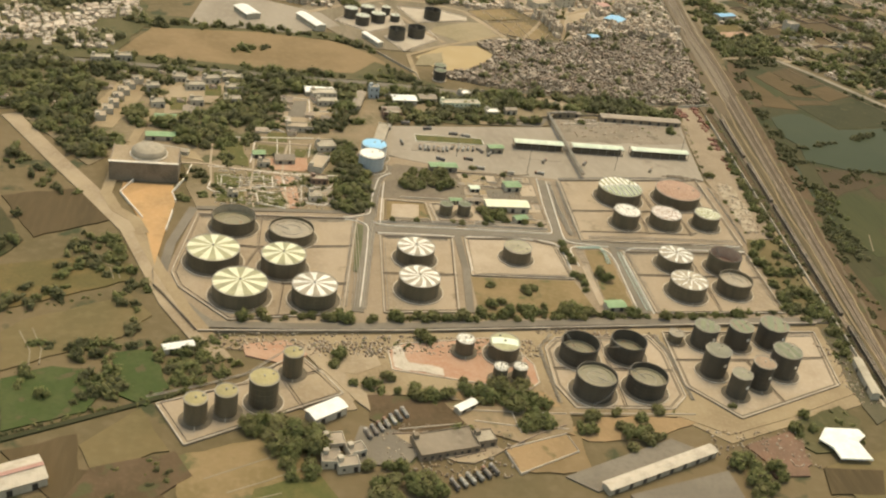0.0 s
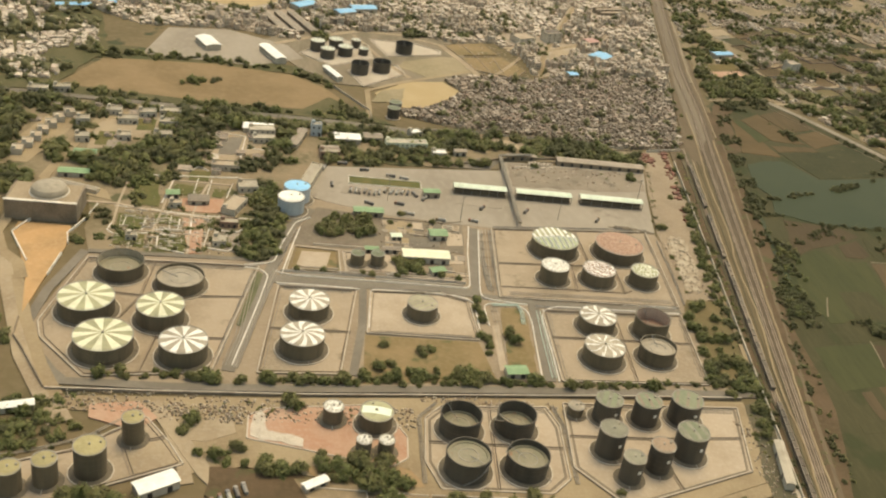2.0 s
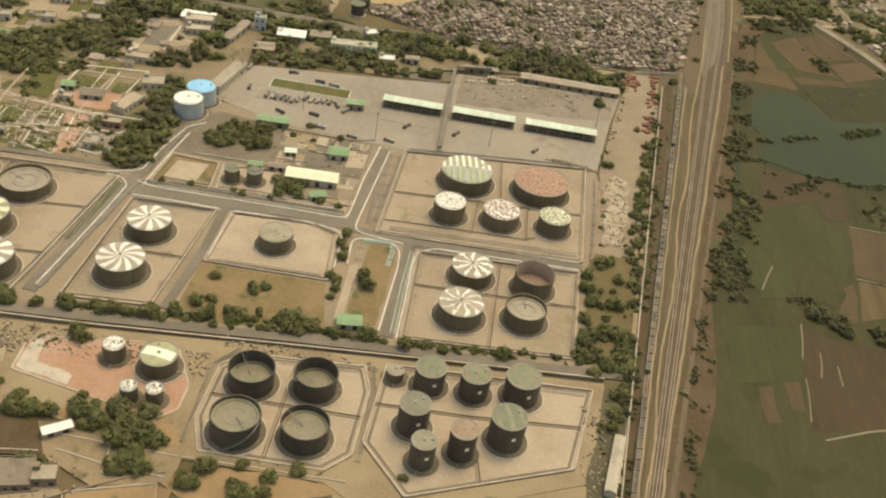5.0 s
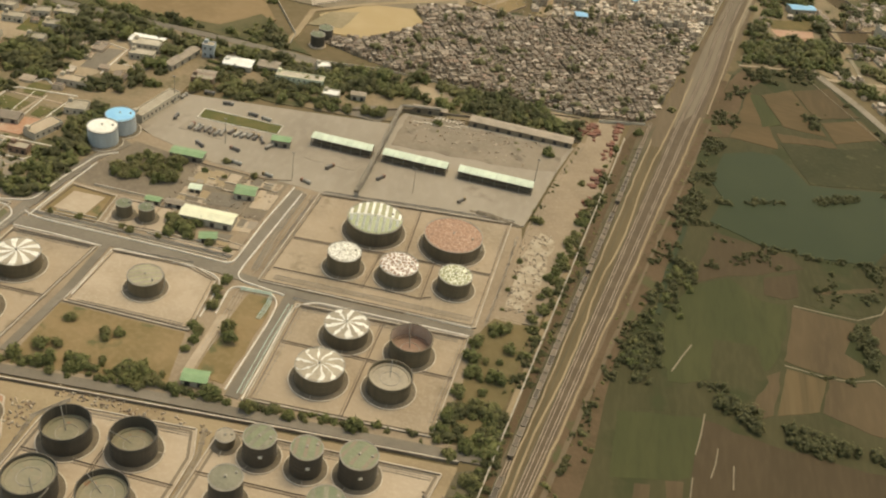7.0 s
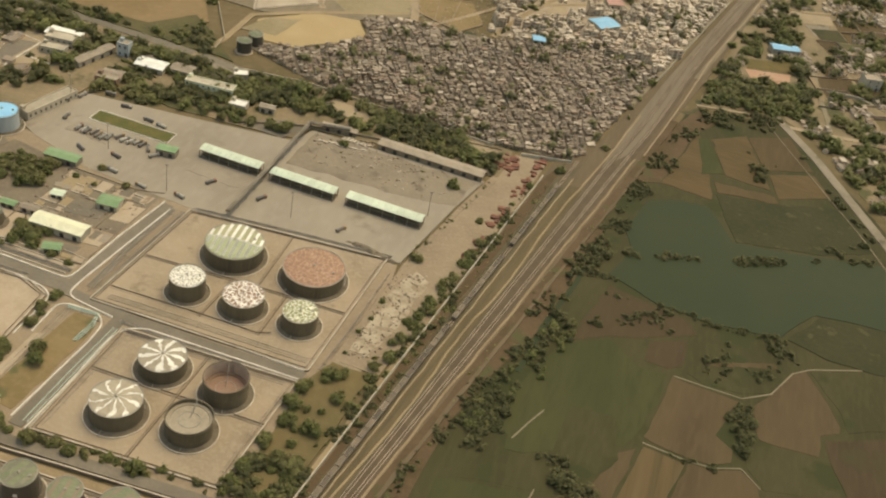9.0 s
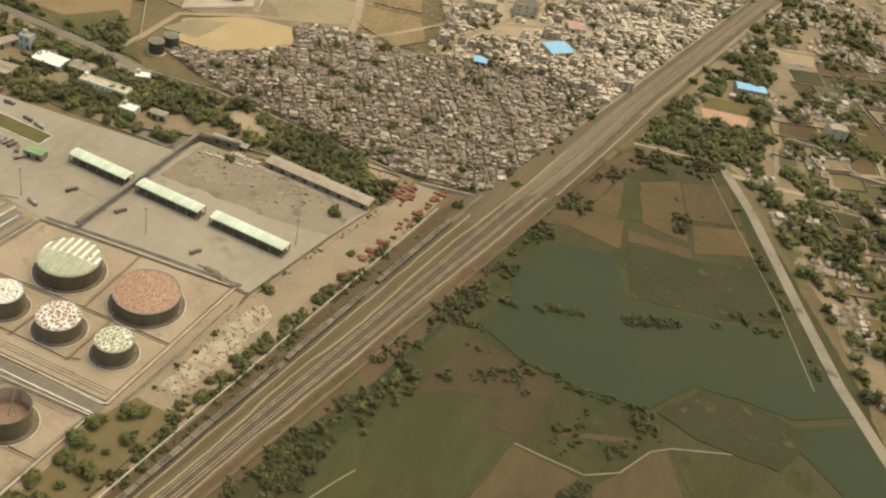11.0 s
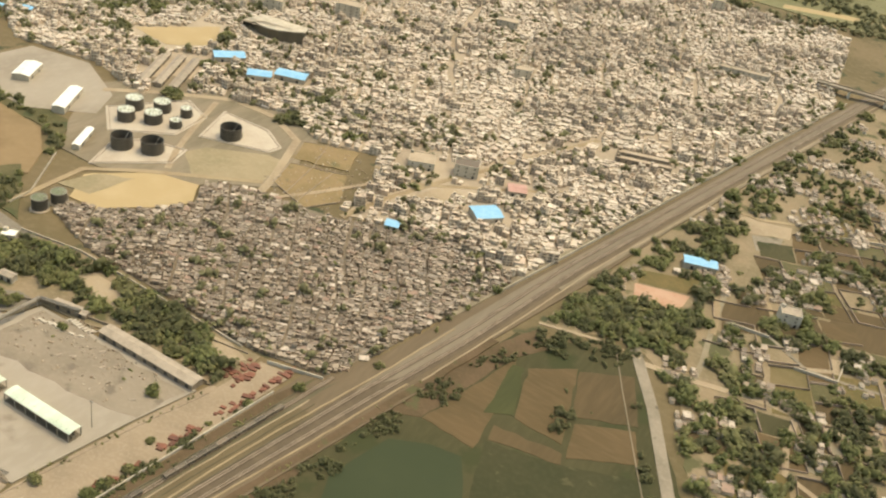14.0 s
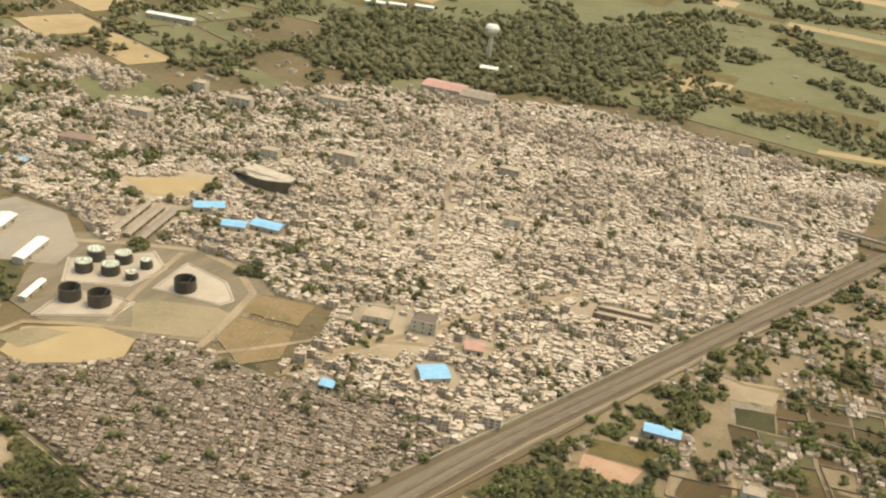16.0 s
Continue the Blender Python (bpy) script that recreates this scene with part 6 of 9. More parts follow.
flat_tank(51.6, 401.2, 5.5, 6.9, "blue_paint", "pale blue-grey water tank with a sky-blue roof", "shell_grey", rise=0.6)
flat_tank(77.0, 352.0, 2.6, 5.2, "green_paint", "small brown tank with a green roof", rise=0.3)
flat_tank(84.6, 352.8, 2.6, 5.2, "green_paint", "small brown tank with a green roof", rise=0.3)
for x, y, r, h, m in ((59.3, 586.3, 4.1, 6.0, "white_paint"), (53.1, 597.9, 4.2, 6.4, "white_paint"), (63.7, 606.0, 4.2, 5.8, "white_paint"), (69.4, 594.0, 4.3, 5.8, "white_paint"), (75.5, 610.3, 2.8, 5.2, "white_paint"), (80.0, 598.2, 2.9, 4.4, "white_paint")):
    flat_tank(x, y, r, h, "far_roof", "far black tank with a mottled whitish roof", "shell_black", rise=0.3)
open_tank(77.9, 565.6, 4.9, 6.6, 2.0, "far open black tank", "shell_black", "shell_black")
open_tank(90.2, 572.5, 5.1, 6.4, 2.0, "far open black tank", "shell_black", "shell_black")
open_tank(104.5, 610.1, 5.1, 6.4, 2.0, "far open black tank", "shell_black", "shell_black")
flat_tank(95.1, 504.6, 3.2, 5.5, "green_paint", "black tank beside the houses", "shell_black", rise=0.3)
flat_tank(96.3, 513.4, 3.2, 5.2, "green_paint", "black tank beside the houses", "shell_black", rise=0.3)

# walled pit with a domed tank behind it
t = base("retaining_wall", "tall brown ribbed retaining wall of an excavation", "wall", -41.5, 366, 0, 1)
part("wall_face", a_box(-13, 13, -0.5, 0.5, 0, 8.0), M["bund"], t)
for i in range(14):
    part("rib", a_box(-12.9 + i * 1.95, -12.5 + i * 1.95, -0.8, -0.5, 0, 7.9), M["bund"], t)
part("coping", bevelled_box(-13.2, 13.2, -0.7, 0.7, 8.0, 8.3, 0.05), M["kerb"], t)
part("wing_wall", a_box(-13, -12.4, 0.5, 16, 0, 8.0), M["bund"], t)
part("wing_wall", a_box(12.4, 13, 0.5, 16, 0, 8.0), M["bund"], t)
part("back_fill", a_box(-12.4, 12.4, 0.5, 16, 0, 7.7), M["dirt"], t)
t = base("domed_tank", "low grey domed tank on a raised terrace", "storage tank", -40.5, 375, 7.7)
part("dome", lathe(bmesh.new(), [(7.0, -0.3), (6.8, 1.4), (6.0, 2.6), (4.2, 3.5), (2.0, 3.9), (0.01, 4.0)], 40), M["taupe_paint"], t)
part("base_ring", ring(7.0, 0.2, 0.25), M["kerb"], t)

# ---- sheds and depot buildings ----
def loading_shed(x0, x1, y, turn=0):
    w, L = 2.5, (x1 - x0) / 2
    t = base("loading_shed", "long lorry loading shed with a curved pale green sheet roof", "shed", (x0 + x1) / 2, y, 0, turn, group="loading sheds of the yard")
    n, bays = 8, 12
    roof = part("roof", a_box(-L, L, -0.1, 0.1, 3.9, 4.1), M["steel"], t)
    for b in range(bays):
        bm = bmesh.new()
        a, c = -L + 2 * L * b / bays + 0.02, -L + 2 * L * (b + 1) / bays - 0.02
        rows = []
        for k in range(n + 1):
            u = -1 + 2 * k / n
            z = 4.2 - 0.5 * u * u
            rows.append([bm.verts.new((q, u * w, z)) for q in (a, c)])
        for p, q in zip(rows, rows[1:]):
            bm.faces.new((p[0], p[1], q[1], q[0]))
        part("roof_sheet", bm, M["mint_sheet"], roof)
    for s in (-1, 1):
        part("eaves_beam", a_box(-L, L, s * w - 0.1, s * w + 0.1, 3.44, 3.66), M["steel"], t)
        for i in range(7):
            part("post", a_box(-L + 0.3 + (2 * L - 0.6) * i / 6 - 0.12, -L + 0.3 + (2 * L - 0.6) * i / 6 + 0.12, s * w - 0.3, s * w - 0.06, 0, 3.5), M["steel"], t)
    # platform, floor and screen are coloured dark to deepen the shade below the roof
    part("platform", bevelled_box(-L + 0.5, L - 0.5, -0.9, 0.9, 0, 1.4, 0.05), M["lane_dirt"], t, "loading platform darkened for shade under the roof")
    part("bay_floor", a_box(-L, L, -2.6, 2.2, 0.05, 0.5), M["shade_dark"], t, "bay floor darkened for shade under the roof")
    part("rack", a_box(-L + 0.5, L - 0.5, -0.12, 0.12, 1.4, 3.1), M["shell_dark"], t, "added dark screen for shade under the roof")
    part("loading_pipe", tube_mesh([(-L + 0.5, 0, 2.4), (L - 0.5, 0, 2.4)], 0.18), M["pipe"], t)
    for i in range(8):
        part("loading_arm", tube_mesh([(-L + 1.5 + (2 * L - 3) * i / 7, 0, 2.4), (-L + 1.5 + (2 * L - 3) * i / 7, 0.2, 0.8)], 0.1, 5), M["pipe"], t)


loading_shed(119.4, 143.4, 423.2)
loading_shed(147.6, 173.0, 423.0)
loading_shed(177.2, 206.2, 423.4)


def gabled(name, label, x, y, L, W, h, rise, turn, roof, walls="wall_pale", category="building", doors=2, group=""):
    t = base(name, label, category, x, y, 0, turn, group=group)
    part("wall", a_box(-L / 2, L / 2, -W / 2, W / 2, 0, h), M[walls], t)
    bm = bmesh.new()
    o, e = 0.3, 0.12
    pts = [(-W / 2 - o, h - 0.05), (0, h + rise), (W / 2 + o, h - 0.05), (W / 2 + o, h - 0.05 - e), (0, h + rise - e), (-W / 2 - o, h - 0.05 - e)]
    a = [bm.verts.new((-L / 2 - o, u, v)) for u, v in pts]
    b = [bm.verts.new((L / 2 + o, u, v)) for u, v in pts]
    for i in range(6):
        bm.faces.new((a[i], b[i], b[(i + 1) % 6], a[(i + 1) % 6]))
    for q in (a, b):
        bm.faces.new((q[0], q[1], q[4], q[5]))
        bm.faces.new((q[1], q[2], q[3], q[4]))
    bmesh.ops.recalc_face_normals(bm, faces=bm.faces[:])
    roof_ob = part("roof", bm, M[roof], t)
    for i in range(int(L / 1.6) if y < 540 else 0):
        part("roof_rib", a_box(-L / 2 + 0.8 + i * 1.6, -L / 2 + 0.88 + i * 1.6, -0.1, 0.1, h + rise - 0.05, h + rise + 0.1), M[roof], roof_ob)
    for i in range(doors):
        u = -L / 2 + L * (i + 0.5) / doors
        part("door", a_box(u - 0.7, u + 0.7, -W / 2 - 0.05, -W / 2 + 0.05, 0, min(h - 0.3, 2.0)), M["dark"], t)
    n = max(2, int(L / 2.5))
    for i in range(n):
        u = -L / 2 + L * (i + 0.9) / (n + 0.8)
        part("window", a_box(u - 0.4, u + 0.4, W / 2 - 0.05, W / 2 + 0.05, h * 0.45, h * 0.8), M["dark"], t)
    return t


def flat_house(name, label, x, y, L, W, h, turn, roof, walls, category="building", storeys=1, group=""):
    t = base(name, label, category, x, y, 0, turn, group=group)
    part("wall", a_box(-L / 2, L / 2, -W / 2, W / 2, 0, h), M[walls], t)
    part("roof", a_box(-L / 2 + 0.2, L / 2 - 0.2, -W / 2 + 0.2, W / 2 - 0.2, h, h + 0.08), M[roof], t)
    rim = bmesh.new()
    for a in ((-L / 2, L / 2, -W / 2, -W / 2 + 0.2), (-L / 2, L / 2, W / 2 - 0.2, W / 2), (-L / 2, -L / 2 + 0.2, -W / 2 + 0.2, W / 2 - 0.2), (L / 2 - 0.2, L / 2, -W / 2 + 0.2, W / 2 - 0.2)):
        box(rim, *a, h, h + 0.45)
    part("parapet", rim, M[walls], t)
    n = max(2, int(L / (2.2 if y < 600 else 3.6)))
    for s in range(storeys):
        z = h * s / storeys
        for i in range(n):
            u = -L / 2 + L * (i + 0.5) / n
            for y0 in (-W / 2, W / 2):
                part("window", a_box(u - 0.4, u + 0.4, y0 - 0.04, y0 + 0.04, z + h / storeys * 0.4, z + h / storeys * 0.75), M["dark"], t)
    part("door", a_box(L * 0.3 - 0.5, L * 0.3 + 0.5, -W / 2 - 0.05, -W / 2, 0, min(1.9, h - 0.3)), M["dark"], t)
    part("stair_head", bevelled_box(-L / 2 + 0.4, -L / 2 + 1.9, W / 2 - 2.0, W / 2 - 0.4, h + 0.08, h + 1.5, 0.05), M[walls], t)
    return t


gabled("pump_house", "long pump house with a cream sheet roof", 103.5, 359.5, 18, 6, 3.2, 0.7, 3, "cream_sheet", doors=4)
gabled("workshop", "small workshop with a green sheet roof", 109.5, 378.5, 7, 5.4, 2.8, 0.6, 8, "green_sheet")
gabled("shelter", "small open shelter with a green sheet roof", 107.5, 349.5, 5.5, 3.4, 2.4, 0.4, 20, "green_sheet")
gabled("guard_house", "small guard house with a bright green roof", 129.6, 287.6, 7, 4.4, 2.5, 0.5, 8, "green_sheet")
gabled("canopy", "long low canopy with a faded green roof", 81.5, 393.5, 12, 4.5, 2.8, 0.3, 4, "green_sheet", "steel")
gabled("canopy", "weighbridge canopy with a pale green roof", 109.2, 416.0, 7, 3.6, 3.2, 0.3, 8, "green_sheet", "steel")
gabled("shed", "small shed with a pale green roof", 92.5, 374.5, 4, 3, 2.2, 0.3, 10, "mint_sheet")
gabled("shed", "small shed with a beige roof", 90.0, 363.2, 6, 2.6, 2.2, 0.3, 4, "grey_sheet")
gabled("shed", "small shed with a green roof", 82.6, 362.2, 5, 2.4, 2.2, 0.3, 4, "green_sheet")
gabled("storehouse", "very long low storehouse with a grey sheet roof", 195.5, 465.4, 43, 5.2, 2.8, 0.5, 0, "grey_sheet", "bund", doors=9)
gabled("storehouse", "low storehouse with grey sheet roof", 156.5, 466.2, 14, 3.2, 2.4, 0.4, 10, "grey_sheet", "bund", doors=3)
flat_house("gate_office", "long beige office with arcaded front", 56.5, 421, 24, 5, 3.2, 78, "taupe_paint", "wall_pale")
flat_house("office_building", "small pale office among trees", 115.5, 459.5, 7, 5, 3.0, 8, "white_sheet", "wall_pale")
flat_house("tower_block", "small blue tower beside the gate", 57, 472, 5, 4, 6.0, 5, "taupe_paint", "shell_grey", storeys=2)
gabled("storehouse", "long grey storehouse beside the gate", 49, 462, 20, 4, 3, 0.5, 78, "grey_sheet", doors=4)
for x, y, L, W, a in ((72, 468, 12, 7, 6), (84, 472, 9, 6, 6), (64, 452, 8, 6, 12), (30, 470, 14, 7, 4), (126, 464, 6, 3, 10)):
    gabled("storehouse", "pale low storehouse among trees", x, y, L, W, 3, 0.6, a, "white_sheet" if L > 10 else "grey_sheet")

# garden compound and offices
gabled("shed", "long shed with a faded green roof", -39, 406, 12, 4.5, 2.6, 0.6, 4, "green_sheet")
gabled("shed", "long shed with a dull green roof", -39, 425.6, 9, 4, 2.6, 0.6, 4, "green_sheet")
gabled("shed", "long low brown-roofed shed", -36, 394.5, 20, 2.6, 2.2, 0.4, -17, "taupe_paint")
gabled("garden_hut", "small hut with a green roof", 2.2, 394.6, 5, 4, 2.4, 0.9, 10, "green_sheet")
gabled("garden_hut", "garden pavilion with a brown pitched roof", 13, 391, 8, 5.5, 2.6, 1.3, 8, "grey_sheet")
flat_house("bungalow", "low bungalow with a pale flat roof", 20, 425, 12, 5, 2.8, 4, "pale_pad", "wall_pale")
flat_house("bungalow", "low bungalow with a pale flat roof", 31, 407, 8, 7, 2.8, 12, "taupe_paint", "wall_pale")
flat_house("bungalow", "long bungalow with a pale flat roof", 27.5, 388.5, 13, 6, 2.8, 72, "pale_pad", "wall_pale")
flat_house("bungalow", "low pinkish bungalow beside a garden", 27, 373.5, 7, 4, 2.6, 4, "taupe_paint", "red_paint")
flat_house("bungalow", "small house in a garden", 25, 359, 5, 6, 2.6, 4, "taupe_paint", "wall_pale")
flat_house("bungalow", "small house in a garden", -7, 357, 4, 3, 2.4, 4, "taupe_paint", "wall_pale")
flat_house("bungalow", "low pale pavilion beside a garden", 4.5, 386, 5, 3.4, 2.4, 6, "pale_pad", "wall_pale")
flat_house("office_building", "white office building with a flat roof", 32, 465, 12, 6, 4, 10, "wall_pale", "wall_pale", storeys=2)
flat_house("office_building", "white office wing with a flat roof", 33.5, 457.5, 10, 5, 3, 10, "wall_pale", "wall_pale")
flat_house("office_building", "small pinkish gate office", 64, 448.6, 9, 4.5, 3, 8, "taupe_paint", "red_paint")
flat_house("office_building", "pale yellow office with two storeys", 100, 465.5, 20, 5, 4, 8, "wall_pale", "cream_sheet", storeys=2)
flat_house("office_building", "small pale house beside the trees", 105, 482, 6, 5, 3, 30, "white_sheet", "wall_pale")
for x, y, a in ((-55.5, 467, 112), (-58.5, 460, 112), (-60, 452.5, 108), (-61.5, 445, 105), (-62.5, 437.5, 100), (-64, 430, 100), (-66, 422.5, 96)):
    flat_house("terrace_house", "small white terraced house", x, y, 6, 4.5, 2.8, a, "pale_pad", "wall_pale", group="white terraced houses")
for x, y, L in ((-76, 491.5, 9), (-66, 496, 8), (-37, 474, 7), (-12, 478.6, 10), (-29, 465, 9), (-22, 475, 8), (-27, 446, 6), (-10.5, 466, 9), (-44, 441, 6), (-11, 451, 8), (-48, 460, 6)):
    flat_house("terrace_house", "pale flat-roofed house among trees", x, y, L, 5, 3, x % 20, "taupe_paint", "wall_pale")

# lower yards
gabled("storehouse", "storehouse with a bright white roof", 24.5, 225.5, 11, 5, 3, 0.6, 33, "white_sheet")
gabled("white_shed", "long narrow pale-roofed shed beside the railway", 207.6, 248.5, 20, 2.6, 3, 0.5, -100, "wall_pale")
t = base("marquee", "white many-cornered cloth marquee beside a dirt way", "tent", 182.5, 215, 0)
shape = [(-3.6, 6.8), (7.6, 6.4), (8.3, 3.2), (4.5, 0.5), (5.2, -7.5), (-5.1, -7.1), (-5.3, -2.2), (-8.1, 1.5)]
bm = bmesh.new()
rim = [bm.verts.new((x, y, 2.3)) for x, y in shape]
low = [bm.verts.new((x * 1.02, y * 1.02, 1.9)) for x, y in shape]
tip = bm.verts.new((-0.5, 0.5, 3.4))
for i in range(len(rim)):
    bm.faces.new((rim[i - 1], tip, rim[i]))
    bm.faces.new((low[i - 1], rim[i - 1], rim[i], low[i]))
bmesh.ops.recalc_face_normals(bm, faces=bm.faces[:])
part("canopy", bm, M["white_sheet"], t)
for x, y in shape:
    part("pole", a_box(x * 0.97 - 0.07, x * 0.97 + 0.07, y * 0.97 - 0.07, y * 0.97 + 0.07, 0, 2.3), M["steel"], t)
gabled("long_shed", "very long low shed with a beige roof", 119, 203.5, 41, 3.4, 2.4, 0.25, 23.5, "coping", doors=8)
flat_house("brick_house", "roofless brick building with low walls", 57.5, 213, 18, 9, 2.2, 14, "yard_dirt", "bund")
flat_house("brick_house", "small beige brick house with a flat roof", 69, 215, 6, 5, 2.6, 14, "taupe_paint", "bund")
for x, y, L, W, a in ((26, 213, 6, 5, 10), (32, 209.5, 5, 4, 20), (25, 206, 5, 5, 0), (29.5, 204, 6, 4, 12)):
    flat_house("hut", "small grey flat-roofed hut", x, y, L, W, 2.4, a, "grey_sheet", "wall_pale", "hut")
gabled("farmhouse", "farmhouse with a white and pink sheet roof", -53, 198, 12, 9, 3, 1.0, 25, "coping")
part("roof_band", a_box(-6.2, 6.2, -0.9, 0.5, 4.02, 4.1), M["pink_sheet"], bpy.data.objects["farmhouse"])
gabled("shed", "small pale shed among trees", -19, 255, 9, 2.6, 2.2, 0.4, 18, "white_sheet")
gabled("shed", "small pale shed by the way", 66, 229.5, 7, 2.4, 2.2, 0.4, 35, "white_sheet")

# landmark roofs among the houses
gabled("hall", "hall with a wide sky-blue sheet roof", 232.6, 639, 13, 11, 3.2, 0.8, 50, "blue_sheet")
gabled("hall", "small house with a blue sheet roof", 206.8, 599.5, 6, 5.5, 2.5, 0.5, 20, "blue_sheet")
gabled("school", "school with a long blue sheet roof", 326, 674.5, 15, 6.5, 3.4, 0.7, 22, "blue_sheet")
gabled("shed", "far workshop with a blue sheet roof", 41, 681, 17, 9, 3.4, 0.8, 48, "blue_sheet")
gabled("shed", "far workshop with a blue sheet roof", 68, 675, 13, 8, 3.4, 0.8, 35, "blue_sheet")
gabled("shed", "far workshop with a blue sheet roof", 80, 688, 17, 9, 3.4, 0.8, 22, "blue_sheet")
gabled("shed", "house with a faded red sheet roof", 232.5, 670.5, 9, 8, 3.2, 0.6, 30, "pink_sheet")
gabled("long_shed", "far storehouse with a long blue roof", -92, 628, 20, 5, 3, 0.6, 20, "blue_sheet")
gabled("shed", "far storehouse with a blue roof", -75, 640, 10, 6, 3, 0.6, 20, "blue_sheet")
gabled("warehouse", "far warehouse with a white roof", -8, 585, 17, 8.5, 3.6, 0.8, 118, "white_sheet")
gabled("warehouse", "far warehouse with a white roof", 28.6, 578, 24, 6, 3.6, 0.8, 118, "white_sheet")
gabled("warehouse", "far narrow shed with a white roof", 63, 556.5, 18, 3.2, 3, 0.6, 117, "white_sheet")
for x, y in ((42, 645), (34, 642), (26, 639)):
    gabled("barrack", "far long low barrack with a brown sheet roof", x, y, 40, 4.4, 2.6, 0.7, 115, "grey_sheet", "bund", doors=5)
t = base("arena", "far arena with a pale roof over a dark curved front", "hall", 30, 735, 0)
rim = [(-16.5, -10.5), (-14.5, 6.5), (20.5, 4.0)]
for k in range(7):
    u = k / 6
    rim.append((24.0 - 40.5 * u, -1.0 - 13.0 * math.sin(math.pi * (0.12 + 0.75 * u)) + 2.5))
bm = bmesh.new()
for k in (0.0, 1.0):
    bm.faces.new([bm.verts.new((x, y, k * (5.6 + 0.1 * x))) for x, y in rim])
bm.verts.ensure_lookup_table()
n = len(rim)
for k in range(n):
    bm.faces.new((bm.verts[k], bm.verts[(k + 1) % n], bm.verts[n + (k + 1) % n], bm.verts[n + k]))
bmesh.ops.recalc_face_normals(bm, faces=bm.faces[:])
part("wall", bm, M["shell_dark"], t)
bm = bmesh.new()
top = [bm.verts.new((x * 1.04, y * 1.04, 5.7 + 0.1 * x)) for x, y in rim]
f = bm.faces.new(top)
e = bmesh.ops.extrude_face_region(bm, geom=[f])
for v in e["geom"]:
    if isinstance(v, bmesh.types.BMVert):
        v.co.z += 0.6
bmesh.ops.recalc_face_normals(bm, faces=bm.faces[:])
part("roof", bm, M["wall_pale"], t, "pale sloping roof deck")
gabled("warehouse", "far factory with a faded red roof", -18, 982, 34, 22, 7, 1.4, 20, "pink_sheet")
gabled("warehouse", "far factory with a grey roof", 12, 986, 26, 22, 7, 1.4, 20, "grey_sheet")
flat_house("apartment_house", "unfinished concrete apartment block", 205, 668, 12, 8, 6.5, 25, "slab_one", "wall_pale", storeys=3)
flat_house("market_hall", "flat-roofed beige market hall", 184.5, 659, 13, 11, 4.2, 28, "pale_pad", "wall_pale", storeys=2)
flat_house("long_house", "long low flat-roofed block", 265, 757, 28, 4.5, 3, 22, "pale_pad", "bund")
flat_house("long_house", "long low flat-roofed block", 268, 750, 30, 4, 3, 22, "pale_pad", "bund")
flat_house("apartment_house", "cream apartment block with dark balconies", 371, 661, 9, 7, 6, 20, "slab_one", "coping", storeys=3)
for x, y, L, W, h, a, n in ((-94, 741, 14, 9, 9, 20, 4), (-120, 815, 10, 8, 9, 24, 4), (-80, 817, 18, 8, 8, 22, 3), (7, 762, 12, 8, 8, 26, 3), (42, 795, 16, 9, 9, 20, 4), (-43, 877, 22, 9, 7.5, 22, 3), (209, 1060, 9, 7, 9, 18, 4), (167, 802, 10, 7, 6.5, 24, 3), (120, 870, 14, 8, 6.5, 20, 3), (268, 934, 34, 5, 5, 16, 2)):
    flat_house("apartment_house", "pale concrete apartment block among town houses", x, y, L, W, h, a, "pale_pad", "wall_pale", storeys=n)
flat_house("school", "low reddish school block beside trees", -84, 684, 20, 11, 5, 30, "red_paint", "shell_pink", storeys=2)
gabled("warehouse", "far long white-roofed sheds among woods", -293, 931, 46, 9, 5, 1, 24, "white_sheet", doors=4)
for x, y, L in ((-250, 1168, 22), (-232, 1184, 18), (-212, 1205, 20), (-33, 1068, 16), (-24, 1092, 14)):
    gabled("warehouse", "far white-roofed shed at the edge of woods", x, y, L, 10, 5, 1, 30, "white_sheet")
t = base("water_tower", "white far water tower with a round tank", "water tower", -54, 1097, 0)
part("shaft", lathe(bmesh.new(), [(3.0, 0), (2.2, 6), (2.0, 24), (3.0, 26)], 20), M["wall_pale"], t)
part("bowl", lathe(bmesh.new(), [(3.0, 25.5), (6.4, 29), (6.8, 32), (5.0, 34.4), (0.01, 35.2)], 24), M["white_paint"], t)

# ---- pipes ----
def pipe_rack(line, n, gap, z=0.6, r=0.13, mats=("pipe",), label="bundle of parallel steel pipes on low supports"):
    t = base("pipe_rack", label, "pipes")
    for i in range(n):
        d = (i - (n - 1) / 2) * gap
        part("pipe", tube_mesh([(x, y, z) for x, y in offsets(line, d)], r, 6), M[mats[i % len(mats)]], t)
    for a, b in zip(line, line[1:]):
        L = math.hypot(b[0] - a[0], b[1] - a[1])
        k = max(1, int(L / 6))
        for i in range(k):
            u = (i + 0.5) / k
            part("support", a_box(-0.12, 0.12, -n * gap / 2 - 0.1, n * gap / 2 + 0.1, 0, z - r), M["bund"], t, at=pose(a[0] + (b[0] - a[0]) * u, a[1] + (b[1] - a[1]) * u, 0.05, 0, 0, math.degrees(math.atan2(b[1] - a[1], b[0] - a[0]))))
    return t


pipe_rack([(47.5, 343), (44, 320), (39, 281)], 5, 0.5, mats=("pipe", "steel"))
pipe_rack([(39.6, 340), (37, 320), (32.8, 282)], 3, 0.55, mats=("steel", "pipe"))
pipe_rack([(53, 375), (50.5, 362), (48.5, 346)], 2, 0.5)
pipe_rack([(49, 342.4), (80, 343.2), (118, 343.8)], 4, 0.45, mats=("steel", "pipe"))
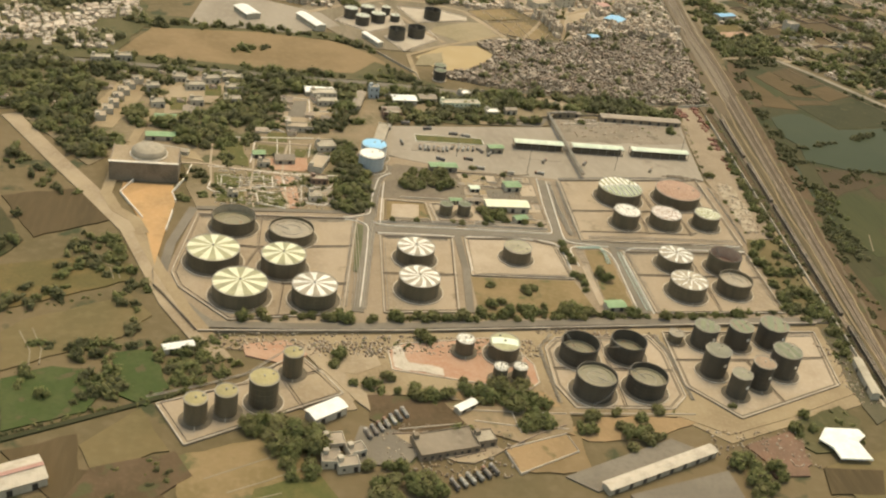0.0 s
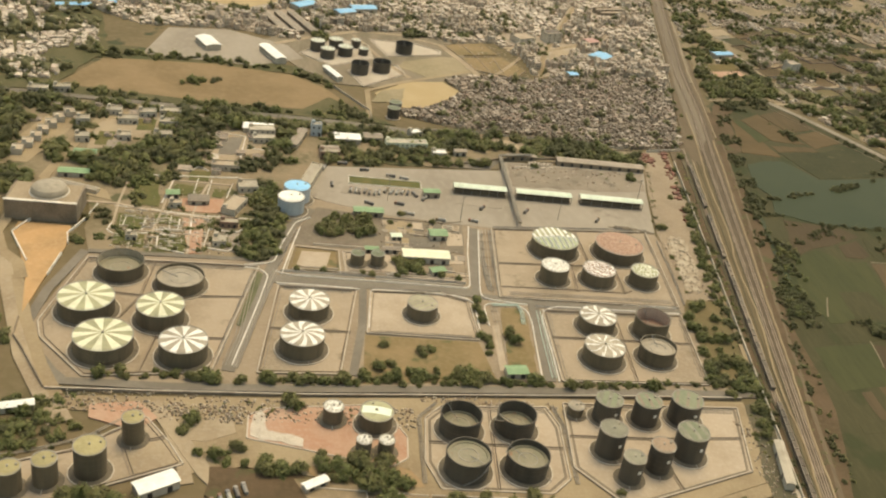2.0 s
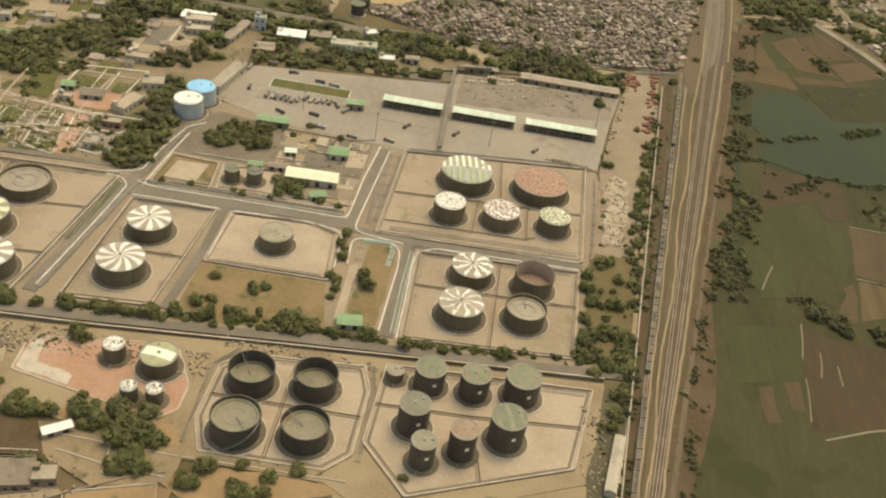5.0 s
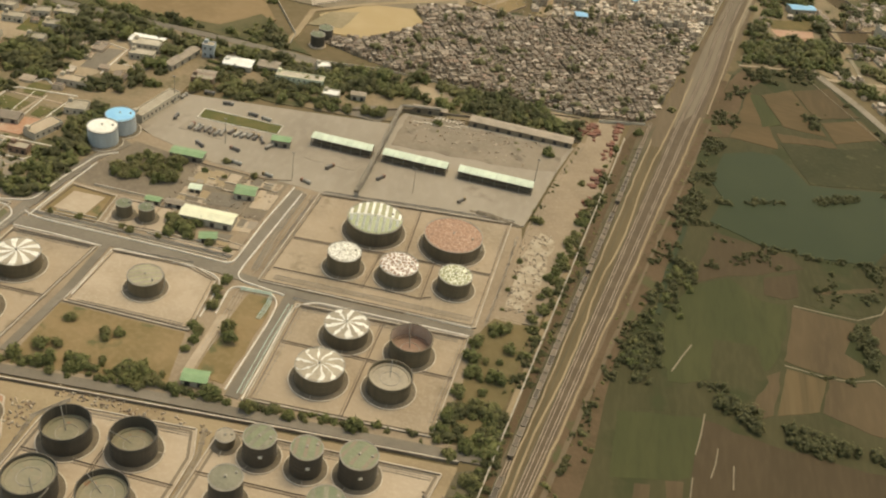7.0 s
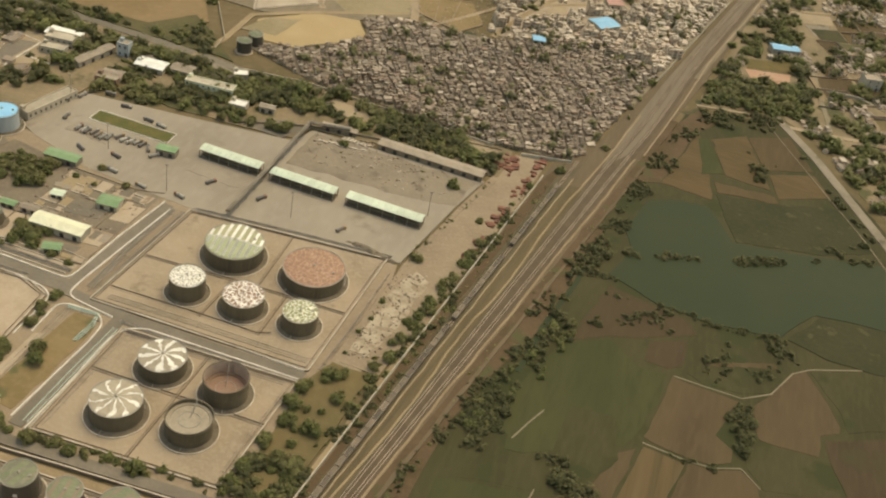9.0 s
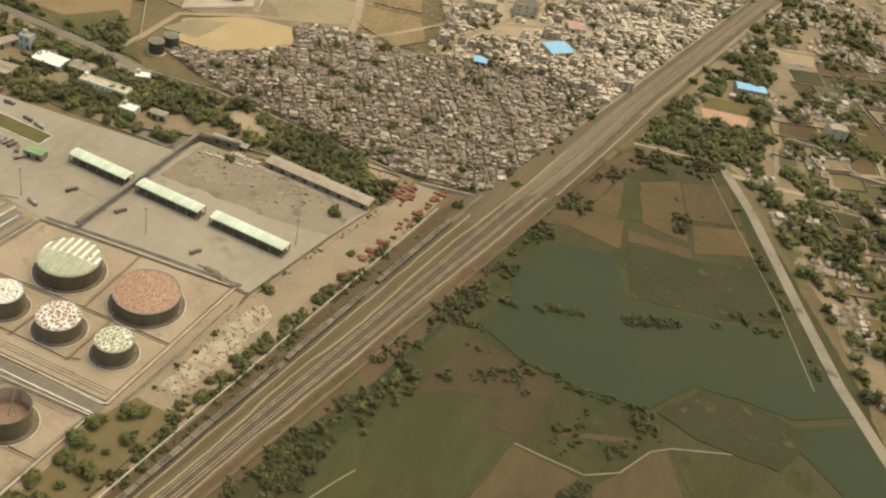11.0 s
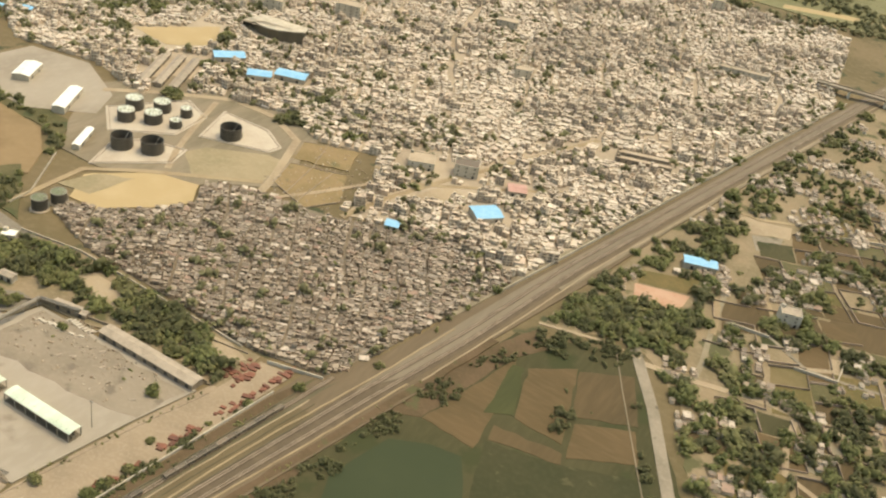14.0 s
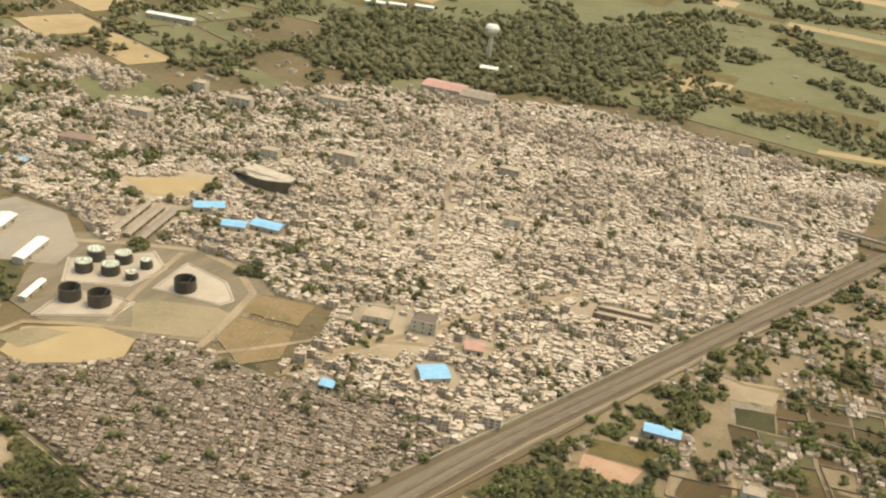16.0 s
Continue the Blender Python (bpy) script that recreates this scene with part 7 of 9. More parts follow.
pipe_rack([(84, 334.6), (108, 336.4)], 2, 0.5)
pipe_rack([(127, 340), (126.5, 362), (128, 388)], 5, 0.5, mats=("pipe", "steel"))
pipe_rack([(130, 342), (130.5, 362), (131.8, 388)], 2, 0.5)
pipe_rack([(143, 331.2), (170, 331.8), (199, 333.6)], 4, 0.42, mats=("steel", "pipe"))
pipe_rack([(143.4, 328), (142.8, 310), (142.6, 287)], 4, 0.45, mats=("mint_pipe", "pipe", "steel"))
pipe_rack([(126.5, 329.5), (136, 330.4), (137, 326), (136.5, 318)], 3, 0.6, 0.9, mats=("mint_pipe",), label="pale green pipe manifold")
pipe_rack([(202.8, 340), (204.5, 365), (205.3, 392)], 2, 0.5)
pipe_rack([(96.4, 233), (96, 262), (102, 270)], 3, 0.5)
pipe_rack([(140.8, 236), (141.2, 262), (139, 272)], 3, 0.5)
pipe_rack([(-26, 232), (-10, 238), (2, 244), (14, 257)], 2, 0.6)
pipe_rack([(134, 391.5), (170, 397), (203, 401)], 3, 0.5)
# elevated pipe bridge across the yard
t = base("pipe_bridge", "dark elevated pipe bridge across the loading yard", "pipe bridge")
for line in ([(145.4, 393), (145.4, 425), (145.2, 462)], [(145.2, 462), (161, 466)]):
    part("deck", wall_mesh(line, 1.7, 3.0, 2.7), M["shell_dark"], t)
    for d in (-0.6, -0.2, 0.25, 0.65):
        part("pipe", tube_mesh([(x, y, 3.2) for x, y in offsets(line, d)], 0.15), M["pipe"], t)
for i in range(12):
    for d in (-0.7, 0.6):
        part("post", a_box(145.3 + d, 145.45 + d, 394 + i * 6, 394.2 + i * 6, 0, 2.7), M["steel"], t)

# lamp mast in the yard
def lamp_mast(x, y, h):
    t = base("lamp_mast", "tall slim lighting mast", "lamp mast", x, y, 0, group="lighting masts")
    part("pole", lathe(bmesh.new(), [(0.16, 0), (0.08, h)], 8), M["steel"], t)
    part("head", bevelled_box(-0.6, 0.6, -0.2, 0.2, h - 0.1, h + 0.25, 0.04), M["steel"], t)


for x, y in ((164, 404), (120.5, 396), (206, 430), (90, 408), (60, 430)):
    lamp_mast(x, y, 11)

# ---- lorries and cars ----
def tanker(x, y, turn, first=[]):
    if first:
        copy_thing(first[0], pose(x, y, 0.12, 0, 0, turn))
        return
    t = base("tank_lorry", "tank lorry with a dusty barrel parked in the yard", "lorry", x, y, 0.34, turn, group="lorries of the yard")
    first.append(t)
    part("chassis", a_box(-2.1, 2.1, -0.4, 0.4, 0.38, 0.55), M["steel"], t)
    cab = part("cab", bevelled_box(1.3, 2.2, -0.55, 0.55, 0.45, 1.6, 0.12), M["cab"], t)
    part("windscreen", a_box(2.19, 2.23, -0.45, 0.45, 1.0, 1.45), M["dark"], cab)
    bm = lathe(bmesh.new(), [(0.01, -2.1), (0.5, -2.05), (0.58, -1.9), (0.58, 0.95), (0.5, 1.1), (0.01, 1.15)], 14)
    bmesh.ops.transform(bm, matrix=pose(0, 0, 1.1, 0, 90, 0), verts=bm.verts[:])
    part("barrel", bm, M["barrel"], t)
    for i in (-1.2, -0.3, 0.6):
        part("hatch", lathe(bmesh.new(), [(0.16, 1.6), (0.16, 1.78), (0.01, 1.8)], 8), M["steel"], t, at=pose(i, 0, 0))
    for u in (-1.7, -1.1, 1.6):
        for v in (-0.5, 0.5):
            bm = lathe(bmesh.new(), [(0.01, -0.12), (0.27, -0.12), (0.27, 0.12), (0.01, 0.12)], 12)
            bmesh.ops.transform(bm, matrix=pose(u, v, 0.27, 90, 0, 0), verts=bm.verts[:])
            part("wheel", bm, M["rubber"], t)


rnd = random.Random(5)
for i in range(7):
    tanker(74 + i * 2.1 + rnd.uniform(-0.3, 0.3), 413.5 + rnd.uniform(-0.6, 0.6), 82 + rnd.uniform(-6, 6))
for i in range(5):
    tanker(89.5 + i * 2.3 + rnd.uniform(-0.3, 0.3), 416 + rnd.uniform(-0.6, 0.6), 75 + rnd.uniform(-8, 8))
for x, y, a in ((82, 403, 150), (95, 405, 165), (102, 415, 120), (106, 412, 60), (66, 418, 95), (92, 432, 175), (98, 431, 172), (80, 436, 10), (62, 434, 80), (99, 396.5, 170), (131, 408, 60), (150.5, 408.5, 60), (182, 406, 62), (70, 441, 5), (112, 393.5, 170), (126, 395, 165)):
    tanker(x, y, a)
for i in range(6):
    tanker(58 + i * 2.4, 197 + i * 1.2, 115)
for i in range(7):
    tanker(36 + i * 1.9, 217 + i * 1.6, 110)


def crate(x, y, L, W, h, turn):
    t = base("crate_stack", "stack of rust-red crates on bare ground", "crates", x, y, 0.36, turn, group="crate stacks")
    for k in range(2):
        part("crate", bevelled_box(-L / 2 + k * 0.1, L / 2 - k * 0.1, -W / 2, W / 2, h * k / 2, h * (k + 1) / 2 - 0.04, 0.04), M["crate"], t)


for i in range(58):
    y = 410 + i * 1.5 + rnd.uniform(-1.2, 1.2)
    if 428 < y < 436 or 452 < y < 458:
        continue
    crate(wall_x(y) - 4.2 + rnd.uniform(-1.5, 1.5), y, rnd.uniform(1.2, 3.4), rnd.uniform(0.9, 1.9), rnd.uniform(0.4, 0.9), rnd.choice((10, 15, 100)) + rnd.uniform(-12, 12))
def pallet(x, y, n, turn):
    t = base("pallet_stack", "stack of pale stored boards and drums on bare ground", "pallets", x, y, 0.3, turn, group="stored pallets")
    for k in range(n):
        part("board", a_box(-1.1, 1.1, -0.5 + 0.03 * k, 0.5, 0.16 * k, 0.16 * k + 0.13), M["grey_sheet"] if k % 2 else M["coping"], t)


for i in range(11):
    pallet(151 + 1.9 * i + rnd.uniform(-0.4, 0.4), 455.5 + 0.25 * i + rnd.uniform(-0.8, 0.8), rnd.choice((2, 3)), rnd.uniform(-14, 14))
for i in range(8):
    pallet(160 + 1.5 * i, 462.2 + rnd.uniform(-0.5, 0.5), 3, 80 + rnd.uniform(-8, 8))
for x, y in ((172, 447), (176, 449.5), (187, 452), (193, 457), (181, 457.6), (206, 447)):
    pallet(x, y, 2, rnd.uniform(0, 90))
for i in range(46):
    u, v = rnd.uniform(-1, 1), rnd.uniform(-1, 1)
    crate(223 + 4.6 * u + 2.0 * v, 481 + 6.0 * v - 1.5 * u, rnd.uniform(1.2, 3.0), rnd.uniform(0.9, 1.7), rnd.uniform(0.4, 0.8), 12 + rnd.uniform(-10, 10))


BOARD = [(np.array([(x, y, z) for z in (0, 1) for x, y in ((-0.5, -0.5), (0.5, -0.5), (0.5, 0.5), (-0.5, 0.5))], float), np.array([(4, 5, 6, 7), (0, 1, 5, 4), (1, 2, 6, 5), (2, 3, 7, 6), (3, 0, 4, 7)]), np.zeros(5, int))]
places = []
for x0, x1, y0, y1, n in ((207, 217, 350, 398, 230), (140, 178, 586, 640, 200), (150, 200, 440, 450, 60), (150, 205, 452, 461, 90), (-14, 34, 350, 378, 300), (-14, 30, 380, 412, 120), (20, 44, 254, 262, 160), (-8, 96, 256, 262, 420), (-8, 96, 263, 266, 160), (86, 119, 366, 391, 90), (160, 172, 461, 465, 60), (97, 141, 270, 274, 110), (199, 208, 236, 270, 120), (140, 170, 205, 222, 160), (40, 78, 200, 222, 220)):
    for i in range(n):
        places.append((0, rnd.uniform(x0, x1), rnd.uniform(y0, y1), 0.32, rnd.uniform(0, 3.14), rnd.uniform(0.25, 1.1), rnd.uniform(0.2, 0.6), rnd.uniform(0.15, 0.55)))
rubble, places = places, []
for x, y in ((rnd.uniform(-14, 24), rnd.uniform(349, 380)) for i in range(210)):
    if math.sin(x * 0.5) * math.cos(y * 0.45) > -0.35:
        a = math.radians(rnd.choice((5, 5, 8, 96, 98)) + rnd.uniform(-6, 6))
        places.append((0, x, y, 0.2, a, rnd.uniform(1.0, 4.2), rnd.uniform(0.18, 0.32), rnd.uniform(0.45, 0.8)))
joined("garden_wall", BOARD, places, [M["coping"]], "low pale walls and edgings of garden beds", "garden walls")
places = rubble
joined("rubble", BOARD, places, [M["plaster"]], "scattered pale rubble, boards and scrap", "rubble")

for line, n, gap in (([(129.0, 338.5), (130.5, 362), (132, 388)], 4, 0.8), ([(134, 339.2), (160, 340.5), (198, 341.8)], 3, 0.7), ([(147, 327.8), (170, 329.0), (196, 330.6)], 3, 0.6), ([(146.6, 288), (146.9, 306), (147, 326)], 2, 0.7), ([(51, 330.6), (62, 331), (75, 331.4)], 3, 0.6), ([(47.4, 282), (48.4, 304), (49.9, 326)], 2, 0.7), ([(36, 282), (38.4, 300), (39.6, 338)], 3, 0.7)):
    pipe_rack(line, n, gap * 1.4, 0.5, 0.11)
for line, n, gap in (([(-18, 338.6), (10, 340), (36, 341.4)], 2, 0.7), ([(84, 307), (100, 307.6), (117, 308)], 2, 0.6), ([(144, 271.6), (170, 273.4), (200, 275)], 3, 0.6), ([(100, 266), (118, 267.4), (136, 268.6)], 2, 0.6), ([(199.2, 340), (200.4, 366), (200.8, 394)], 2, 0.7), ([(195.6, 291), (196.6, 312), (197.6, 329)], 2, 0.7), ([(126.9, 300), (127.2, 316), (126.8, 329)], 3, 0.7)):
    pipe_rack(line, n, gap * 1.4, 0.5, 0.11)


# goods train on the siding
def goods_wagon():
    t = base("goods_wagon", "dark rusty open goods wagon on the siding", "wagon", group="goods wagons on the siding")
    bm = a_box(-0.72, 0.72, -1.97, 1.97, 0.45, 1.35)
    top = [f for f in bm.faces if f.normal.z > 0.9 or all(abs(v.co.z - 1.35) < 1e-4 for v in f.verts)]
    e = bmesh.ops.inset_region(bm, faces=top, thickness=0.1)
    for f in top:
        for v in f.verts:
            v.co.z = 1.2
    part("body", bm, M["wagon"], t)
    part("rim", wall_mesh([(-0.72, -1.9), (0.72, -1.9), (0.72, 1.9), (-0.72, 1.9), (-0.72, -1.85)], 0.12, 1.42, 1.34), M["pipe"], t)
    part("underframe", a_box(-0.5, 0.5, -1.98, 1.98, 0.25, 0.45), M["rubber"], t)
    for y in (-1.2, 1.2):
        part("bogie", a_box(-0.55, 0.55, y - 0.4, y + 0.4, 0, 0.3), M["rubber"], t)
    return t


wagon, placed = goods_wagon(), 0
for i in range(66):
    y = 214 + i * 4.0
    if i in (17, 18, 41, 52, 53):
        continue
    m = pose(lane(0.27, y), y, 0.85, 0, 0, -math.degrees(math.atan2(lane(0.27, y + 1) - lane(0.27, y - 1), 2)))
    if placed == 0:
        wagon.matrix_basis = m
    else:
        copy_thing(wagon, m)
    placed += 1


# cars on the forecourt beside the road
def car():
    t = base("car", "small parked car on a dusty forecourt", "car", group="parked cars")
    part("body", bevelled_box(-0.42, 0.42, -1.0, 1.0, 0.15, 0.5, 0.08), M["car_paint"], t)
    part("cabin", bevelled_box(-0.36, 0.36, -0.6, 0.45, 0.5, 0.78, 0.1), M["dark"], t)
    part("roof", a_box(-0.3, 0.3, -0.5, 0.35, 0.78, 0.81), M["car_paint"], t)
    for x in (-0.42, 0.42):
        for y in (-0.62, 0.62):
            part("wheel", a_box(x - 0.07, x + 0.07, y - 0.16, y + 0.16, 0, 0.32), M["rubber"], t)
    return t


parked = car()
parked.matrix_basis = pose(60, 483, 0.2, 0, 0, 15)
for i in range(27):
    copy_thing(parked, pose(58 + 2.6 * (i % 9) + rnd.uniform(-0.4, 0.4), 483.2 - 4.2 * (i // 9) + rnd.uniform(-0.6, 0.6), 0.25, 0, 0, 12 + rnd.uniform(-12, 12)))


# dark heap at the edge of the yard
bm = bmesh.new()
rows = []
for i in range(19):
    u = i / 18
    mid = Vector((186 + 19.5 * u, 401.5 - 2.2 * u + 0.5 * math.sin(6 * u), 0))
    wide = (0.5 + 1.5 * math.sin(math.pi * u)) * rnd.uniform(0.8, 1.2)
    rows.append([bm.verts.new(mid + Vector((0, wide * c, 0.13 + 0.75 * wide * max(0.0, 1 - c * c) * rnd.uniform(0.7, 1.2)))) for c in (-1, -0.6, -0.2, 0.2, 0.6, 1)])
for a, b in zip(rows, rows[1:]):
    for k in range(5):
        bm.faces.new((a[k], b[k], b[k + 1], a[k + 1]))
bmesh.ops.recalc_face_normals(bm, faces=bm.faces[:])
for f in bm.faces:
    if f.normal.z < 0:
        f.normal_flip()
tagged(part("earth_mound", bm, M["lane_dirt"]), "long dark earth mound at the edge of a yard", "mound")

# ---- trees ----
def crown_mesh(name, seed, leaves, lumps, size, material, fine=1):
    """A ragged crown of about one metre's radius, one metre up: leaf clumps that lie round several uneven boughs."""
    rn = random.Random(seed)
    bm = bmesh.new()
    centres = [(Vector((0, 0, 0.78)), 0.5)]
    for i in range(lumps - 1):
        a, q = 2.4 * i + rn.uniform(-0.8, 0.8), rn.uniform(0.3, 0.7)
        centres.append((Vector((q * math.cos(a), q * math.sin(a), rn.uniform(0.5, 0.9) - 0.2 * q)), rn.uniform(0.26, 0.46)))
    for c, r in centres:
        m = Matrix.Translation(c) @ pose(0, 0, 0, rn.uniform(0, 90), rn.uniform(0, 90), 0) @ Matrix.Diagonal((r * 0.8, r * rn.uniform(0.6, 0.85), r * 0.7, 1))
        for v in bmesh.ops.create_icosphere(bm, subdivisions=fine, radius=1.0, matrix=m)["verts"]:
            v.co += Vector((rn.gauss(0, 0.2), rn.gauss(0, 0.2), rn.gauss(0, 0.2))) * r
    for i in range(leaves):
        c, r = centres[i % lumps]
        d = Vector((rn.gauss(0, 1), rn.gauss(0, 1), rn.gauss(0.35, 0.8))).normalized()
        p = c + d * r * rn.choice((rn.uniform(0.7, 1.1), rn.uniform(0.9, 1.55)))
        n = (d * 0.6 + (p - Vector((0, 0, 0.2))) * 0.5 + Vector((rn.gauss(0, 0.32), rn.gauss(0, 0.32), 0.75))).normalized()
        u = Matrix.Rotation(rn.uniform(0, 6.283), 3, n) @ n.orthogonal().normalized()
        w = n.cross(u)
        s = size * rn.uniform(0.5, 1.4)
        bm.faces.new([bm.verts.new(p + s * (a * u + b * w)) for a, b in ((-1, -0.2), (0.1, -0.7), (1, 0.15), (-0.1, 0.75))])
    bmesh.ops.triangulate(bm, faces=bm.faces[:])
    return mesh_from(name, bm, material)


def trunk_mesh(seed):
    rn = random.Random(seed)
    bm = tube_mesh([(0, 0, -0.1), (0.02, 0.01, 0.35), (0.0, 0.03, 0.8), (0.03, 0, 1.1)], 0.075, 6)
    for i in range(4):
        a = rn.uniform(0, 6.283)
        b = tube_mesh([(0, 0, 0.45 + 0.1 * i), (0.25 * math.cos(a), 0.25 * math.sin(a), 0.75 + 0.1 * i), (0.5 * math.cos(a), 0.5 * math.sin(a), 0.95 + 0.1 * i)], 0.04, 5)
        me = bpy.data.meshes.new("limb")
        b.to_mesh(me)
        b.free()
        bm.from_mesh(me)
        bpy.data.meshes.remove(me)
    for v in bm.verts:
        k = max(0.4, 1.25 - 0.75 * v.co.z)
        if math.hypot(v.co.x, v.co.y) < 0.12:
            v.co.x *= k
            v.co.y *= k
    return mesh_from("trunk", bm, M["bark"])


CROWNS = [crown_mesh("crown", 10 + i, 330, 8, 0.1, M["leaf"] if i % 3 else M["leaf_pale"], 2) for i in range(7)]
TRUNKS = [trunk_mesh(i) for i in range(3)]
SPECIES = []
for i in range(7):
    t = base("tree", ("broad dusty green tree", "rounded dark green tree", "low spreading olive-green tree")[i % 3] + " with an uneven crown", "tree", 0, 0, 0, group="trees round the depot")
    a, b = new("trunk", TRUNKS[i % 3]), new("crown", CROWNS[i])
    a.parent = b.parent = t
    SPECIES.append(t)
used = set()


def tree(x, y, r, h, rn):
    k = rn.randrange(7)
    m = pose(x, y, 0.05, 0, 0, rn.uniform(0, 360)) @ Matrix.Diagonal((r * rn.uniform(0.85, 1.25), r * rn.uniform(0.85, 1.25), h * 0.9, 1))
    if k not in used:
        used.add(k)
        SPECIES[k].matrix_basis = m
    else:
        copy_thing(SPECIES[k], m @ Matrix.Diagonal((*(1 / v for v in SPECIES[k].scale), 1)))


def grove(poly, gap, r0, r1, seed, most=400, tall=1.0):
    rn = random.Random(seed)
    for x, y in spread(poly, gap, seed, most):
        r = (r0 + (r1 - r0) * 1.3 * rn.random() ** 1.6) * 1.5
        tree(x, y, r, r * rn.uniform(0.9, 1.3) * tall, rn)


# inside and along the depot
grove([(-6, 272), (40, 273), (116, 279), (142, 282), (142, 285), (116, 284), (40, 277), (0, 276)], 3.3, 0.8, 1.9, 1)
grove([(142, 281.5), (212, 287), (214, 291), (198, 288), (145, 284)], 4.4, 0.9, 1.7, 2)
grove([(199, 290), (213, 292), (214, 344), (204, 344), (201, 330)], 4.6, 0.8, 2.0, 3, 24)
for x, y, r in ((84, 286, 1.9), (88, 288, 1.5), (97, 284, 1.6), (99, 296, 1.8), (102, 298, 1.4), (110, 285, 2.0), (114, 287, 1.7), (86, 299, 1.3)):
    tree(x, y, r * 1.5, r * 1.5, random.Random(int(x)))
grove([(119.8, 296), (122.5, 296), (122.5, 332), (120, 332)], 3.6, 1.0, 1.6, 5)
grove([(126, 300), (134, 300), (134, 318), (127, 320)], 8, 1.6, 2.2, 6, 3)
grove([(93, 347), (104, 348), (104, 356), (94, 357)], 3.2, 1.3, 2.0, 7)
grove([(62, 370), (86, 374), (84, 390), (64, 390)], 3.8, 1.5, 2.2, 8)
grove([(52, 342), (118, 345.4), (118, 348), (52, 345)], 6.0, 0.9, 1.4, 9, 12)
grove([(92, 350), (102, 350), (100, 356), (93, 356)], 3.0, 1.3, 1.9, 30, 7)
grove([(86, 384), (118, 386), (118, 391), (88, 391)], 8.0, 0.8, 1.2, 10, 6)
grove([(104, 447), (144, 453), (144, 459), (120, 456), (104, 455)], 4.6, 1.4, 2.2, 12, 22)
for x, y, r in ((208.5, 454, 2.4), (161.5, 457.5, 1.6), (210.5, 404, 1.8), (203, 284, 1.8), (153, 233, 1.2), (127, 230, 1.9), (113, 228.5, 1.6), (104, 227, 1.4), (120, 226, 1.7), (60, 263, 1.8), (28, 249, 1.7), (95.2, 396, 1.3), (224, 437, 1.3), (235, 470, 1.5), (243, 487, 2.0), (229, 425, 1.2), (219, 372, 1.6)):
    tree(x, y, r * 1.3, r * 1.4, random.Random(int(x)))
# lower foreground
grove([(46, 238), (62, 237), (63, 233), (47, 233)], 2.8, 1.1, 1.9, 14, 12)
grove([(66, 240), (87, 241.5), (85, 232), (68, 230)], 3.8, 1.3, 2.3, 31, 14)
for x, y, r in ((38.1, 239, 2.2), (44, 243, 1.9), (57, 264.6, 2.6), (30, 254, 2.2), (67.4, 242.6, 1.3), (33, 240, 1.3)):
    tree(x, y, r * 1.3, r * 1.6, random.Random(int(x)))
grove([(58, 222), (76, 225), (74, 221), (60, 219)], 4.8, 1.0, 1.7, 15, 5)
grove([(8, 216), (22, 220), (24, 200), (14, 198)], 4.8, 1.5, 2.3, 16, 10)
grove([(34, 206), (48, 206), (56, 192), (38, 186)], 4.6, 1.5, 2.3, 17, 12)
grove([(138, 202), (152, 214), (158, 200), (144, 188)], 4.6, 1.6, 2.4, 18, 12)
grove([(168, 210), (180, 226), (178, 232), (168, 224)], 5.4, 1.2, 1.7, 19, 6)
grove([(82, 236), (94, 233), (91, 222), (80, 217)], 4.0, 1.5, 2.4, 23, 10)
grove([(100, 227), (107, 227), (104, 218), (99, 217.5)], 3.2, 1.2, 1.8, 24, 4)
grove([(113, 223), (131, 222), (132, 219), (111, 212), (106, 216)], 4.2, 1.1, 1.8, 25, 9)
grove([(0, 222), (12, 224), (23, 219), (23.5, 208), (14, 207), (4, 215)], 3.8, 1.7, 2.6, 26, 12)
grove([(146, 282.5), (200, 286.5), (200, 288), (146, 284.5)], 3.6, 0.6, 1.1, 27, 12)
grove([(80, 279), (100, 281), (122, 284), (122, 288), (100, 286), (80, 284)], 4.4, 0.9, 1.9, 28, 14)
grove([(206, 262), (208, 278), (213, 283), (215, 294), (213, 272), (211, 264)], 3.4, 0.8, 1.7, 29, 10)
# by the railway
grove([(214, 346), (222, 388), (228, 428), (231, 428), (226, 388), (219, 346)], 3.2, 0.6, 1.5, 20, 30)
grove([(205.5, 347), (208, 392), (209.5, 392), (207.5, 347)], 5.0, 0.5, 1.1, 21, 9)

# ---- woods that nobody could count ----
def arrays(me):
    me.calc_loop_triangles()
    v = np.array([tuple(p.co) for p in me.vertices])
    f = np.array([tuple(t.vertices) for t in me.loop_triangles])
    return v, f, np.zeros(len(f), int)


WOOD_CLUMP = [arrays(crown_mesh("clump", 80 + i, 8, 3, 0.3, M["leaf"])) for i in range(5)]
FAR_BUSH = [arrays(crown_mesh("bush", 60 + i, 16, 4, 0.26, M["leaf"])) for i in range(5)]
BUSH = [arrays(crown_mesh("bush", 40 + i, 92, 6, 0.14, M["leaf"])) for i in range(5)]


